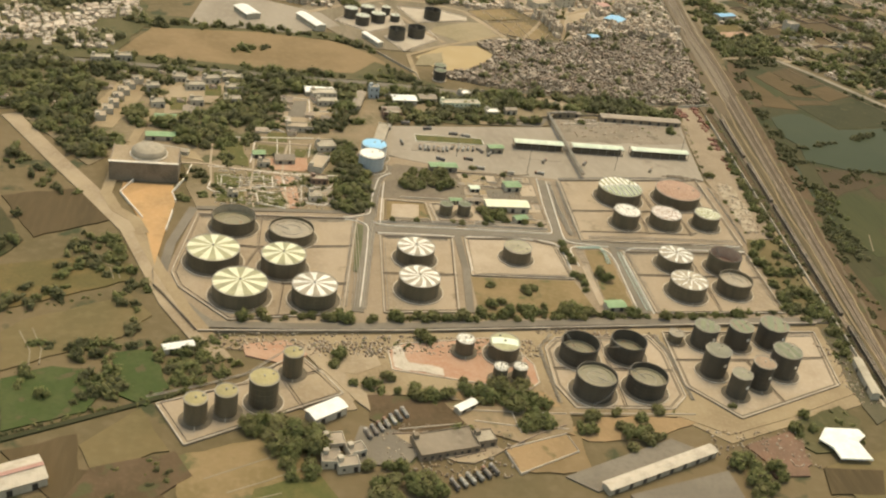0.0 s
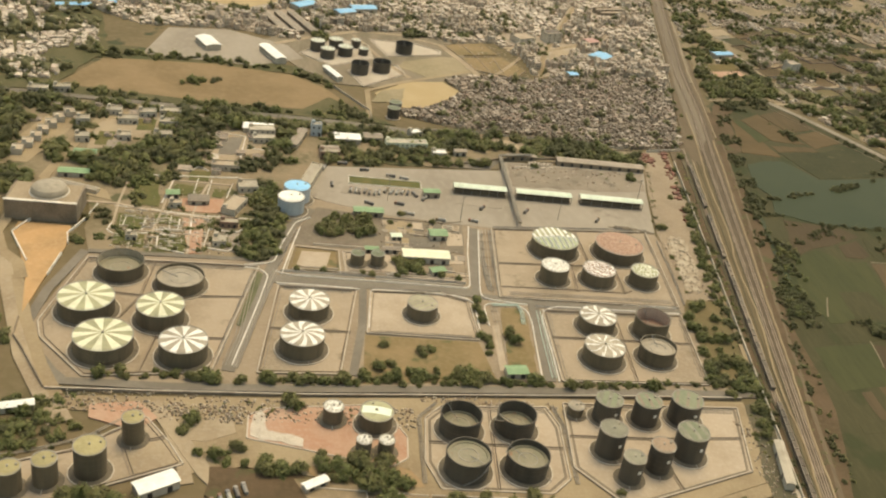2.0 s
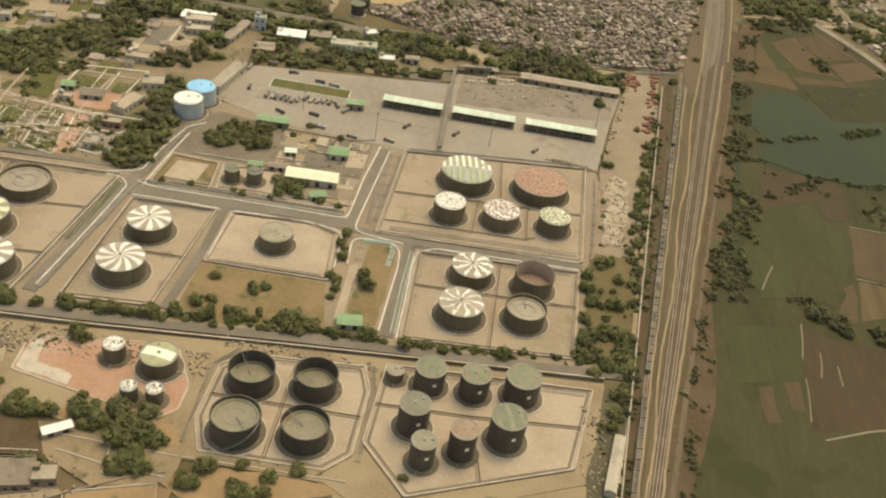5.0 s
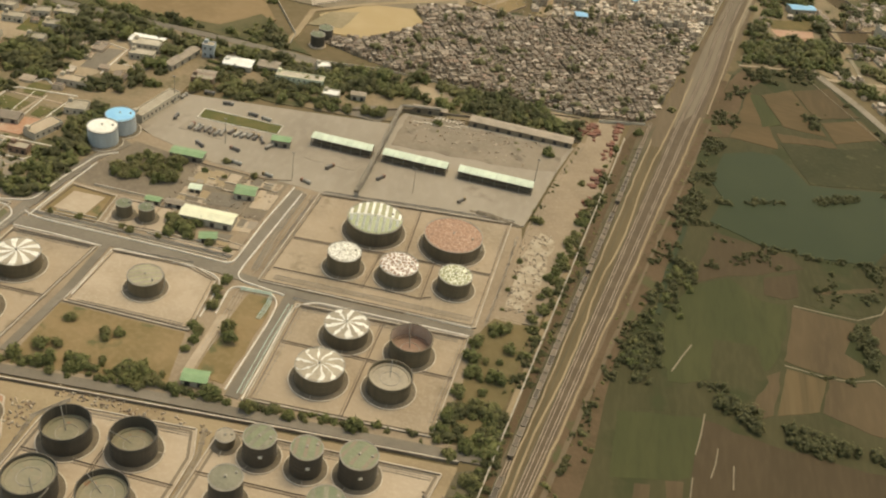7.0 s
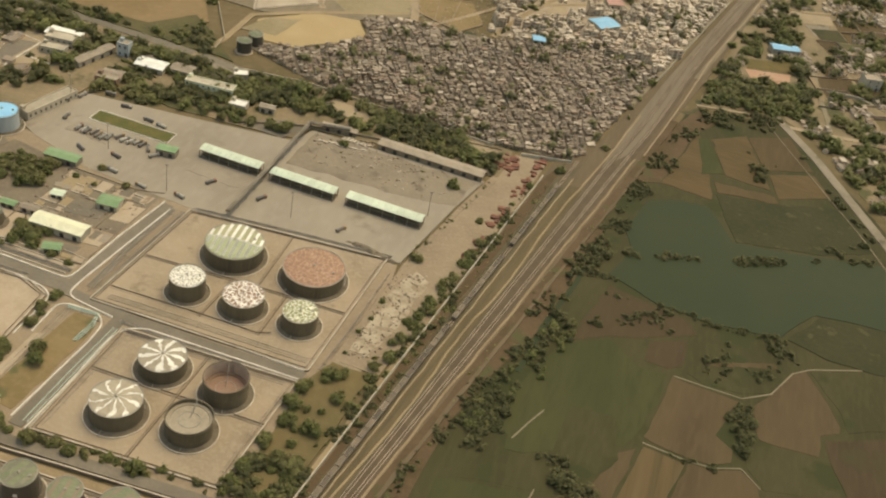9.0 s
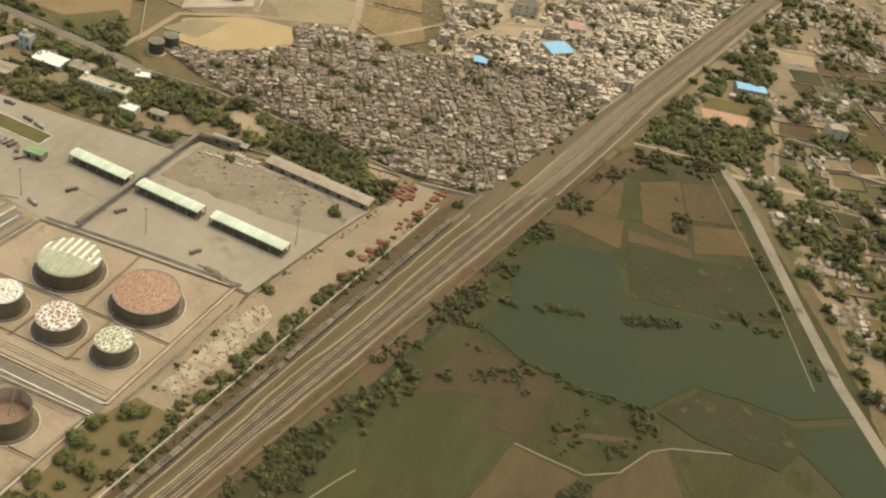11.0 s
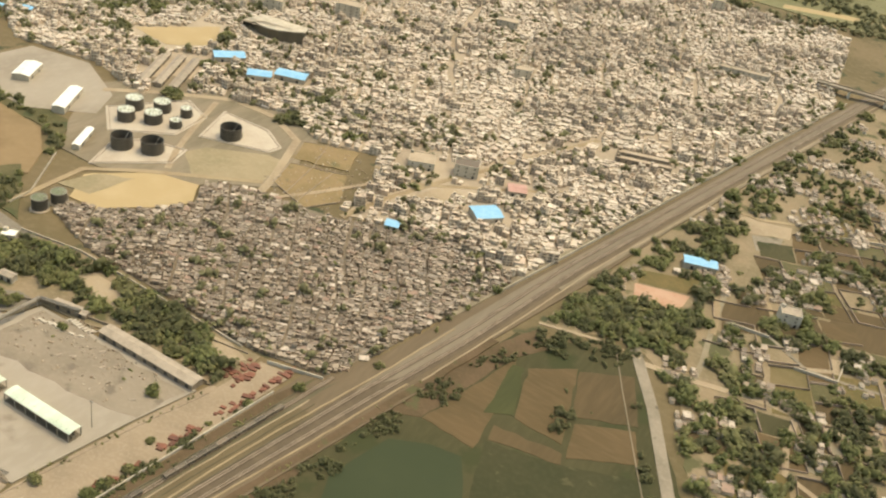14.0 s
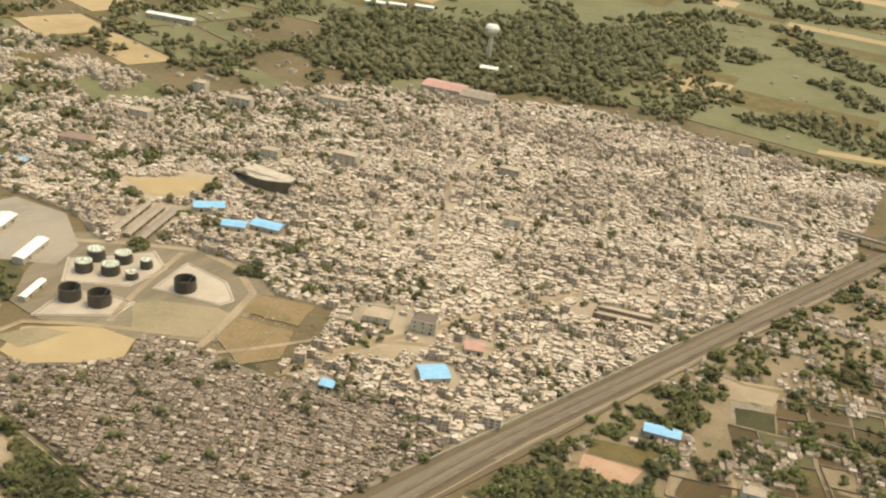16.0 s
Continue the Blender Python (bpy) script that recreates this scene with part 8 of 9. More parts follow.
def wood(name, zones, label, material, seed, shapes=BUSH, grow=1.0, lift=0.0, fat=1.0):
    """zones: (polygon, spacing, smallest and largest radius, holes)."""
    rn = random.Random(seed)
    places = []
    for poly, gap, r0, r1, holes, *clump in zones:
        for x, y in spread(poly, gap * grow, rn.randrange(10 ** 6), 100000, holes, *clump):
            r = (r0 + (r1 - r0) * 1.3 * rn.random() ** 1.15) * 1.3 * grow * fat
            top = rn.uniform(0.7, 1.25)
            places.append((rn.randrange(5) + rn.choice((0, 0, 5, 5, 10)), x, y, -0.3 * r * top + lift, rn.uniform(0, 6.283), r * rn.uniform(0.75, 1.45), r * rn.uniform(0.7, 1.15), r * top))
    kinds = [(v, f, np.full(len(f), k)) for k in range(3) for v, f, q in shapes]
    joined(name, kinds, places, [material, M["leaf_dark"] if material is M["leaf"] else material, M["leaf_pale"] if material is M["leaf"] else material], label, "trees")


GARDEN = [(-2, 350), (30, 350), (34, 402), (4, 402)]
woodland_zones = []
woodland_zones.append(([(-140, 400), (-104, 428), (-78, 394), (-64, 378), (-58, 392), (-30, 392), (-10, 405), (30, 410), (46, 436), (60, 446), (96, 452), (100, 486), (-140, 486)], 4.4, 1.9, 3.5, [[(-20, 396), (-50, 412), (-50, 388), (-20, 382)], [(25, 452), (40, 452), (42, 472), (24, 472)], [(-78, 470), (-58, 430), (-54, 434), (-70, 472)], [(-14, 396), (36, 398), (36, 424), (-8, 422)], [(12, 438), (26, 438), (26, 462), (12, 462)], [(46, 444), (62, 444), (88, 462), (88, 474), (46, 474)]], -0.6, 0.05))
woodland_zones.append(([(-27, 348), (-16, 350), (-17, 380), (-27, 380)], 4.2, 1.2, 2.2, [], -0.2, 0.06))
woodland_zones.append(([(-20, 424), (-9, 424), (-9, 384), (-13, 384)], 3.6, 1.3, 2.2, [], -0.3, 0.06))
woodland_zones.append(([(-6, 428), (0, 428), (1, 400), (-3, 400)], 3.4, 1.3, 2.2, [], -0.3, 0.06))
woodland_zones.append(([(-16, 366), (10, 364), (12, 350), (-14, 350)], 3.6, 0.7, 1.3, [], 0.0, 0.1))
woodland_zones.append(([(20, 380), (32, 380), (32, 352), (20, 352)], 3.8, 1.0, 1.9, [], 0.0, 0.1))
woodland_zones.append((GARDEN, 4.4, 0.5, 1.3, [[(6, 383), (22, 383), (22, 395), (6, 395)]], -0.05, 0.09))
woodland_zones.append(([(32, 349), (46, 351), (50, 380), (45, 396), (44, 412), (36, 414), (34, 400), (33, 370)], 3.4, 1.7, 2.7, []))
woodland_zones.append(([(104, 464), (125, 468), (168, 473), (219, 472), (217, 488), (170, 492), (135, 492), (104, 482)], 3.5, 2.0, 3.4, [[(136, 485), (143, 489), (160, 488), (171, 479), (159, 476), (145, 479)], [(198, 488), (209, 494), (221, 487), (211, 480)]], -0.95, 0.05))
woodland_zones.append(([(100, 457), (126, 460), (126, 466), (104, 464)], 4.2, 1.3, 2.0, [], -0.1, 0.08))
woodland_zones.append(([(-140, 494), (90, 493), (84, 503), (56, 502), (8, 499), (-72, 503), (-140, 505)], 4.2, 1.4, 2.4, [], -0.2, 0.05))
woodland_zones.append(([(-62, 548), (0, 557), (40, 553), (62, 538), (62, 546), (40, 562), (-20, 566), (-66, 562)], 4.4, 1.5, 2.5, [], -0.2, 0.05))
woodland_zones.append(([(-14, 520), (6, 522), (8, 532), (-10, 532)], 3.6, 1.4, 2.2, []))
woodland_zones.append(([(62, 500), (82, 496), (83, 506), (66, 522)], 3.6, 1.0, 1.8, []))
woodland_zones.append(([(-58, 310), (-46, 318), (-34, 296), (-22, 268), (-30, 262), (-44, 284)], 4.6, 1.1, 2.1, [], -0.1, 0.06))
woodland_zones.append(([(-26, 262), (-10, 258), (0, 246), (-12, 242), (-26, 246), (-36, 256)], 4.6, 1.1, 2.1, [], -0.1, 0.08))
woodland_zones.append(([(-100, 400), (-80, 372), (-64, 352), (-74, 350), (-104, 386)], 4.8, 1.2, 2.2, [], -0.1, 0.06))
woodland_zones.append(([(-40, 282), (-30, 277), (-21, 262), (-12, 257), (-10, 244), (-23, 243), (-27, 255), (-36, 264)], 3.0, 1.0, 2.0, [[(-38, 252), (-27, 255), (-20, 236.5), (-33.5, 232.5)]], -0.1, 0.09))
woodland_zones.append(([(-60, 259), (-38, 257.5), (-34, 239), (-25, 230), (-38, 223), (-62, 236)], 3.2, 1.0, 2.0, [[(-38, 252), (-27, 255), (-20, 236.5), (-25.5, 228), (-33.5, 232.5)]], 0.0, 0.09))
woodland_zones.append(([(-23, 246), (-10, 244), (-10, 237), (-21, 233)], 2.8, 0.9, 1.6, [], -0.1, 0.1))
woodland_zones.append(([(-60, 324), (-45, 324), (-37, 285), (-52, 279), (-70, 284)], 3.4, 1.0, 2.0, [], 0.0, 0.08))
woodland_zones.append(([(-140, 400), (-100, 395), (-60, 340), (-60, 200), (-140, 200)], 4.6, 1.0, 2.2, [], 0.14, 0.05))
woodland_zones.append(([(40, 234), (62, 234), (65, 223), (47, 219), (38, 224)], 3.2, 0.6, 1.3, [], 0.1, 0.12))
woodland_zones.append(([(168, 216), (176, 228), (192, 234), (196, 228), (188, 212)], 2.8, 0.6, 1.2, [[(172, 212), (188, 212), (188, 226), (172, 226)]], 0.0, 0.12))
woodland_zones.append(([(60, 440), (100, 446), (118, 452), (118, 470), (62, 482)], 3.6, 1.4, 2.8, [], -0.2, 0.06))
woodland_zones.append(([(-73.3, 268.6), (-35.5, 287.6), (-35.5, 290), (-73.3, 271.4)], 1.9, 0.3, 0.8, [], -0.2, 0.1))
woodland_zones.append(([(-61, 213), (-15.5, 234), (-15.5, 236), (-61, 215.6)], 1.9, 0.3, 0.8, [], -0.2, 0.1))
woodland_zones.append(([(-84, 318), (-50, 330), (-46, 312), (-78, 296)], 5.2, 0.9, 1.8, [], 0.1, 0.08))
# open yards and a lane between the trees
YARDS = [[(-41, 426), (-43.5, 465), (-34, 477.5), (-13.5, 483), (-14, 450), (-29, 430)], [(8, 421), (10, 466.5), (24, 469.5), (40, 476), (38.5, 442), (24, 436), (18.5, 424)],
         [(-68.5, 409), (-71, 440), (-65, 470), (-48, 474), (-50, 436), (-58, 407)], [(-34, 318), (-48, 333), (-58, 352), (-56, 378), (-52, 392), (-49.5, 418), (-47.5, 448), (-40, 448), (-41, 413.5), (-43.5, 390.5), (-48, 370.5), (-48, 340), (-35, 330)]]
for zone in woodland_zones:
    zone[4].extend(YARDS)
woodland_zones.append((YARDS[0], 4.6, 0.9, 1.8, [], 0.12, 0.08))
woodland_zones.append((YARDS[2], 5.0, 0.9, 1.6, [], 0.14, 0.08))
woodland_zones.append((YARDS[1], 6.0, 0.8, 1.5, [], 0.12, 0.08))
woodland_zones.append(([(46, 274), (76, 276.5), (120, 281.3), (141, 283), (141, 285), (119, 284.4), (76, 280), (46, 277)], 2.1, 0.7, 1.3, [], -0.25, 0.12))
woodland_zones.append(([(-4, 271), (34, 272.8), (34, 276), (-2, 273.5)], 2.3, 0.5, 1.1, [], 0.05, 0.12))
woodland_zones.append(([(144, 282.6), (200, 287.2), (200, 289.6), (144, 285.4)], 2.0, 0.6, 1.2, [], -0.2, 0.12))
woodland_zones.append(([(196, 289), (199, 302), (208, 305), (214.6, 303), (215, 291), (211, 285), (200, 283)], 2.2, 0.8, 1.8, [], -0.12, 0.1))
woodland_zones.append(([(wall_x(y) - 4.6, y) for y in range(284, 405, 10)] + [(wall_x(y) - 0.8, y) for y in range(404, 283, -10)], 2.2, 0.6, 1.3, [], -0.2, 0.08))
woodland_zones.append(([(200.5, 248), (206.5, 278), (212, 280), (210, 262), (206, 246)], 2.2, 0.4, 0.9, [[(204, 236), (209, 236), (211, 259), (206, 259)]], -0.05, 0.12))
woodland_zones.append(([(98, 229.4), (140, 230), (140, 231), (98, 230.6)], 2.0, 0.3, 0.7, [], 0.0, 0.15))
woodland_zones.append(([(lane(0.02, y), y) for y in range(284, 480, 14)] + [(lane(0.17, y), y) for y in range(478, 283, -14)], 2.0, 0.45, 1.0, [], -0.05, 0.09))
woodland_zones.append(([(wall_x(y) - 3.6, y) for y in range(400, 470, 10)] + [(wall_x(y) - 0.8, y) for y in range(464, 399, -10)], 2.6, 0.5, 1.1, [], 0.05, 0.08))
woodland_zones.append(([(262, 411), (276, 405.5), (263.4, 365.5), (254.8, 334.7), (245.5, 338.5), (251, 366), (258, 390)], 2.6, 0.6, 1.5, [], 0.02, 0.09))
woodland_zones.append(([(rail_x(y) + 11, y) for y in range(220, 420, 20)] + [(rail_x(y) + 20, y) for y in range(400, 219, -20)], 3.0, 0.3, 0.8, [], 0.05, 0.12))
woodland_zones.append(([(-50, 255), (-37, 259), (-35.6, 247), (-51, 242)], 2.6, 0.8, 1.5, [], -0.2, 0.1))
woodland_zones.append(([(-30, 259), (2, 260), (-2, 240), (-20, 237), (-23, 247)], 2.8, 0.8, 1.5, [], 0.0, 0.1))
woodland_zones.append(([(37, 243), (62, 240.6), (61, 234.5), (37, 236)], 2.4, 0.6, 1.3, [], 0.0, 0.12))
woodland_zones.append(([(-66, 211), (-18, 235), (-18, 237), (-66, 213)], 1.8, 0.3, 0.7, [], -0.1, 0.1))
woodland_zones.append(([(-36, 202), (-16, 208.6), (-12, 200), (-26, 190), (-40, 191)], 2.6, 0.3, 0.9, [], 0.05, 0.12))
wood("woodland", woodland_zones, "dense dusty green trees round houses", M["leaf"], 31, BUSH, 1.22)
wood("weeds", [([(-8, 256), (30, 258), (97, 258.5), (97, 267), (-8, 264)], 2.6, 0.3, 0.8, [], 0.05, 0.12), ([(206.5, 398), (214, 440), (220, 466), (222, 466), (216.5, 440), (209, 398)], 1.6, 0.25, 0.7, [], -0.15, 0.1), ([(148, 451), (206, 452), (214, 460), (148, 462)], 4.0, 0.3, 0.7, [], 0.15, 0.1), ([(lane(0.09, y), y) for y in range(190, 490, 10)] + [(lane(0.33, y), y) for y in range(480, 180, -10)], 1.5, 0.25, 0.6, [], -0.1, 0.15), ([(lane(0.94, y), y) for y in range(200, 560, 10)] + [(lane(1.1, y), y) for y in range(550, 190, -10)], 1.6, 0.25, 0.6, [], 0.02, 0.12)], "low dry weeds along the sidings", M["leaf"], 41, FAR_BUSH)
hedge_zones = []
hedge_zones.append(([(276, 504), (289, 568), (300, 572), (292, 556), (284, 504)], 2.6, 0.7, 1.5, [], 0.12, 0.09))
hedge_zones.append(([(246, 338), (252, 366), (256, 392), (262, 430), (270, 470), (275, 504), (281, 504), (277, 470), (272, 438), (264, 424), (258, 392), (254, 366), (252, 338)], 2.2, 0.5, 1.3, [], -0.2, 0.06))
hedge_zones.append(([(246, 352), (258.8, 356), (259.5, 334.5), (246.5, 330)], 2.2, 0.5, 1.3, [], -0.1, 0.1))
hedge_zones.append(([(rail_x(y) + 12.5, y) for y in range(240, 580, 20)] + [(rail_x(y) + 17.5, y) for y in range(560, 220, -20)], 2.0, 0.35, 0.9, [], 0.0, 0.07))
hedge_zones.append(([(277, 330.5), (290, 321.5), (318, 318.5), (340, 320), (340, 326), (319, 326), (299, 328), (291, 329), (279, 335)], 2.0, 0.8, 1.7, [], -0.25, 0.08))
hedge_zones.append(([(259, 336), (278, 336), (279, 340), (262, 338.5)], 2.0, 0.4, 1.1, [], -0.05, 0.1))
hedge_zones.append(([(336, 566), (347, 545), (366, 511), (384, 476), (386, 478), (368, 513), (350, 546), (340, 566)], 2.4, 0.6, 1.4, [], -0.1, 0.1))
hedge_zones.append(([(300, 546), (334, 576), (340, 562), (326, 536), (312, 540)], 3.0, 0.4, 1.0, [], 0.28, 0.1))
hedge_zones.append(([(324.5, 389), (327.5, 389), (330.5, 374), (328, 361), (325, 361), (325.6, 372), (320, 377)], 2.0, 0.6, 1.3, [], -0.1, 0.1))
hedge_zones.append(([(325, 425), (340, 414), (345, 417), (338, 427)], 2.0, 0.5, 1.2, [], -0.05, 0.1))
hedge_zones.append(([(298, 358.4), (312, 356.8), (320, 358), (320, 356), (311, 354.8), (298, 356.4)], 1.8, 0.4, 0.9, [], 0.0, 0.12))
hedge_zones.append(([(291, 571), (330, 590), (328, 594), (292, 580)], 4.0, 1.1, 2.0, []))
hedge_zones.append(([(288, 450.5), (304.5, 457), (304.5, 459.5), (288, 453.5)], 1.5, 0.5, 1.0, []))
hedge_zones.append(([(277, 446), (283, 447), (283, 450), (277, 449)], 1.6, 0.6, 1.1, []))
hedge_zones.append(([(317, 462), (335, 473), (335, 476.5), (317, 467)], 1.6, 0.6, 1.1, []))
hedge_zones.append(([(344, 478), (372, 494), (372, 497), (344, 482)], 1.8, 0.5, 1.0, [], -0.1, 0.1))
hedge_zones.append(([(266, 432), (286, 428), (312, 423.4), (336, 428), (336, 425.4), (312, 420.4), (285, 424.6), (266, 427)], 1.5, 0.35, 0.8, [], -0.15, 0.1))
hedge_zones.append(([(276, 424), (304, 420), (306, 412), (292, 404), (280, 400), (270, 400)], 2.2, 0.4, 1.0, [], 0.12, 0.1))
hedge_zones.append(([(310, 412), (326, 422), (338, 413), (332, 398), (312, 393)], 2.4, 0.35, 0.9, [], 0.1, 0.1))
hedge_zones.append(([(316, 540), (322, 545), (326, 530), (322, 524)], 3.0, 0.8, 1.6, []))
hedge_zones.append(([(298, 562), (314, 573), (328, 580), (326, 590), (296, 574)], 3.0, 0.7, 1.5, [], -0.05, 0.1))
hedge_zones.append(([(346, 486), (372, 496), (368, 506), (350, 494)], 3.2, 0.7, 1.3, [], 0.0, 0.1))
hedge_zones.append(([(wall_x(y) - 2.4, y) for y in range(240, 490, 10)] + [(wall_x(y) + 1.8, y) for y in range(480, 230, -10)], 1.9, 0.5, 1.2, [], -0.02, 0.06))
wood("hedge", hedge_zones, "thick green hedge and reeds beside the fields", M["leaf_dark"], 32, BUSH, 1.12, 0.0, 1.2)
VILLAGE = [(295, 590), (330, 600), (346, 580), (404, 478), (470, 420), (560, 520), (560, 900), (356, 960), (336, 880), (318, 790)]
CLEARINGS = [[(320, 742), (352, 752), (356, 734), (352, 714), (336, 710), (324, 728)], [(380, 628), (401, 630), (400, 653), (380, 646)], [(336, 660), (350, 660), (352, 600), (344, 600)], [(306, 626), (334, 626), (334, 666), (306, 656)], [(343, 634), (364, 640), (357, 663), (343, 655)], [(331, 702), (364, 702), (364, 735), (331, 735)], [(372, 610), (396, 610), (396, 634), (372, 634)], [(384, 660), (420, 660), (420, 700), (384, 700)]]
NEAR_VILLAGE = [(295, 590), (330, 600), (346, 580), (404, 478), (470, 420), (520, 500), (480, 720), (318, 760)]
wood("far_grove", [(VILLAGE, 5.6, 1.5, 3.0, CLEARINGS + [NEAR_VILLAGE], 0.0, 0.04)], "dusty trees among far village houses", M["leaf"], 38, WOOD_CLUMP)
grove_zones = []
grove_zones.append(([(292, 588), (330, 597), (344, 596), (346, 626), (334, 668), (310, 668), (296, 640)], 3.6, 1.5, 2.6, CLEARINGS, -0.25, 0.06))
grove_zones.append((NEAR_VILLAGE, 4.6, 1.5, 3.0, CLEARINGS, -0.02, 0.045))
grove_zones.append((NEAR_VILLAGE, 5.5, 0.9, 1.8, CLEARINGS, 0.12, 0.09))
grove_zones.append(([(292, 588), (334, 600), (346, 622), (346, 634), (332, 634), (306, 626), (298, 610)], 3.4, 1.8, 3.0, [], -0.3, 0.06))
grove_zones.append(([(303, 640), (310, 668), (334, 690), (336, 760), (322, 760), (306, 690)], 4.4, 1.5, 2.5, CLEARINGS[3:4], -0.1, 0.06))
grove_zones.append(([(rail_x(640) + 9, 640), (rail_x(700) + 7, 700), (rail_x(940) + 6.5, 940), (rail_x(940) + 14, 940), (rail_x(700) + 14, 700)], 4.4, 1.3, 2.6, [], -0.05, 0.06))
grove_zones.append(([(rail_x(720) - 14, 720), (rail_x(950) - 13, 950), (rail_x(950) - 9, 950), (rail_x(720) - 10, 720)], 6.0, 1.2, 2.2, [], 0.05, 0.06))
wood("grove", grove_zones, "dusty green trees between village houses", M["leaf"], 33, BUSH, 1.36)
far_wood_zones = []
far_wood_zones.append(([(-140, 955), (-243, 1102), (-60, 1340), (-6, 1408), (60, 1230), (66, 1110), (10, 1020), (-50, 1000), (-60, 960)], 8.5, 3.6, 5.6, []))
far_wood_zones.append(([(-200, 900), (-310, 1090), (-80, 1400), (20, 1480), (120, 1230), (90, 1080), (20, 1010), (-40, 950)], 9, 2.2, 4.0, [], 0.05, 0.02))
far_wood_zones.append(([(-520, 640), (-150, 640), (-130, 780), (-80, 955), (-243, 1102), (-300, 1060), (-560, 960)], 8.5, 2.2, 4.0, [], 0.08, 0.02))
far_wood_zones.append(([(-420, 940), (-60, 1340), (-6, 1408), (60, 1240), (330, 1150), (600, 1300), (500, 1900), (-300, 2100), (-700, 1400)], 12, 3.0, 5.6, [], 0.08, 0.012))
far_wood_zones.append(([(70, 1090), (240, 1085), (330, 1120), (330, 1240), (60, 1230)], 7, 2.0, 3.6, [], 0.05, 0.02))
far_wood_zones.append(([(-150, 505), (-75, 505), (-62, 560), (-80, 625), (-130, 780), (-160, 700), (-260, 640), (-200, 480)], 6.0, 1.7, 3.0, [], 0.05, 0.03))
# the haze over these woods is only in their leaf colour
wood("far_wood", far_wood_zones, "far woodland with haze put into its leaf colour", M["leaf_hazed"], 34, WOOD_CLUMP, 1.2, 0.0, 1.12)

# ---- houses ----
def house_arrays(kind):
    """A unit house: walls, roof slab with parapet, and what stands on it, in four-cornered faces."""
    bm = bmesh.new()
    def ringed(x0, x1, y0, y1, z0, z1, top=True):
        w = [bm.verts.new(p) for p in ((x0, y0, z0), (x1, y0, z0), (x1, y1, z0), (x0, y1, z0), (x0, y0, z1), (x1, y0, z1), (x1, y1, z1), (x0, y1, z1))]
        for i in range(4):
            bm.faces.new((w[i], w[(i + 1) % 4], w[4 + (i + 1) % 4], w[4 + i])).material_index = 0
        if top:
            r = [bm.verts.new((p.co.x, p.co.y, z1)) for p in w[4:]]
            bm.faces.new(r).material_index = 1
    def edge(x0, x1, y0, y1, z, h, t):
        for a in ((x0, x1, y0, y0 + t), (x0, x1, y1 - t, y1), (x0, x0 + t, y0, y1), (x1 - t, x1, y0, y1)):
            ringed(*a, z, z + h)
    if kind == 0:
        ringed(-0.5, 0.5, -0.5, 0.5, 0, 1)
        edge(-0.5, 0.5, -0.5, 0.5, 1, 0.16, 0.06)
    elif kind == 1:
        ringed(-0.5, 0.5, -0.5, 0.5, 0, 0.62)
        ringed(-0.5, 0.1, -0.5, 0.5, 0.62, 1.1)
        edge(0.1, 0.5, -0.5, 0.5, 0.62, 0.14, 0.06)
    elif kind == 2:
        ringed(-0.5, 0.5, -0.5, 0.5, 0, 0.9, False)
        r = [bm.verts.new(p) for p in ((-0.56, -0.56, 0.86), (0.56, -0.56, 0.86), (0.56, 0.56, 1.06), (-0.56, 0.56, 1.06))]
        bm.faces.new(r).material_index = 1
    elif kind == 3:
        ringed(-0.5, 0.5, -0.5, 0.5, 0, 1)
        edge(-0.5, 0.5, -0.5, 0.5, 1, 0.15, 0.06)
        ringed(-0.42, -0.08, 0.05, 0.42, 1, 1.42)
    elif kind == 5:
        ringed(-0.5, 0.5, -0.5, 0.5, 0, 1.0)
    elif kind == 6:
        ringed(-0.5, 0.5, -0.5, 0.5, 0, 0.9)
        ringed(-0.45, 0.05, -0.1, 0.45, 0.9, 1.3)
    elif kind in (7, 8):
        # three or four storeys, each set off by a slab edge, with dark window openings
        n = kind - 4
        ringed(-0.5, 0.5, -0.5, 0.5, 0, 1)
        for f in range(n):
            z = f / n
            for x in (-0.33, 0.0, 0.33):
                for y in (-0.51, 0.51):
                    w = [bm.verts.new((x + dx, y, z + dz)) for dx, dz in ((-0.1, 0.3 / n), (0.1, 0.3 / n), (0.1, 0.75 / n), (-0.1, 0.75 / n))]
                    bm.faces.new(w if y < 0 else w[::-1]).material_index = 2
                w = [bm.verts.new((0.51, x + dx, z + dz)) for dx, dz in ((-0.1, 0.3 / n), (0.1, 0.3 / n), (0.1, 0.75 / n), (-0.1, 0.75 / n))]
                bm.faces.new(w).material_index = 2
            if f:
                ringed(-0.55, 0.55, -0.55, 0.55, z - 0.02, z + 0.015)
        edge(-0.5, 0.5, -0.5, 0.5, 1, 0.1, 0.05)
        ringed(-0.4, -0.1, 0.05, 0.4, 1, 1.25)
    else:
        ringed(-0.5, 0.5, -0.5, 0.0, 0, 0.75)
        ringed(-0.5, 0.5, 0.0, 0.5, 0, 1.0)
        ringed(0.1, 0.36, -0.4, -0.15, 0.75, 1.0)
    bm.verts.index_update()
    v = np.array([tuple(p.co) for p in bm.verts])
    f = np.array([[p.index for p in g.verts] for g in bm.faces])
    m = np.array([g.material_index for g in bm.faces])
    bm.free()
    return v, f, m


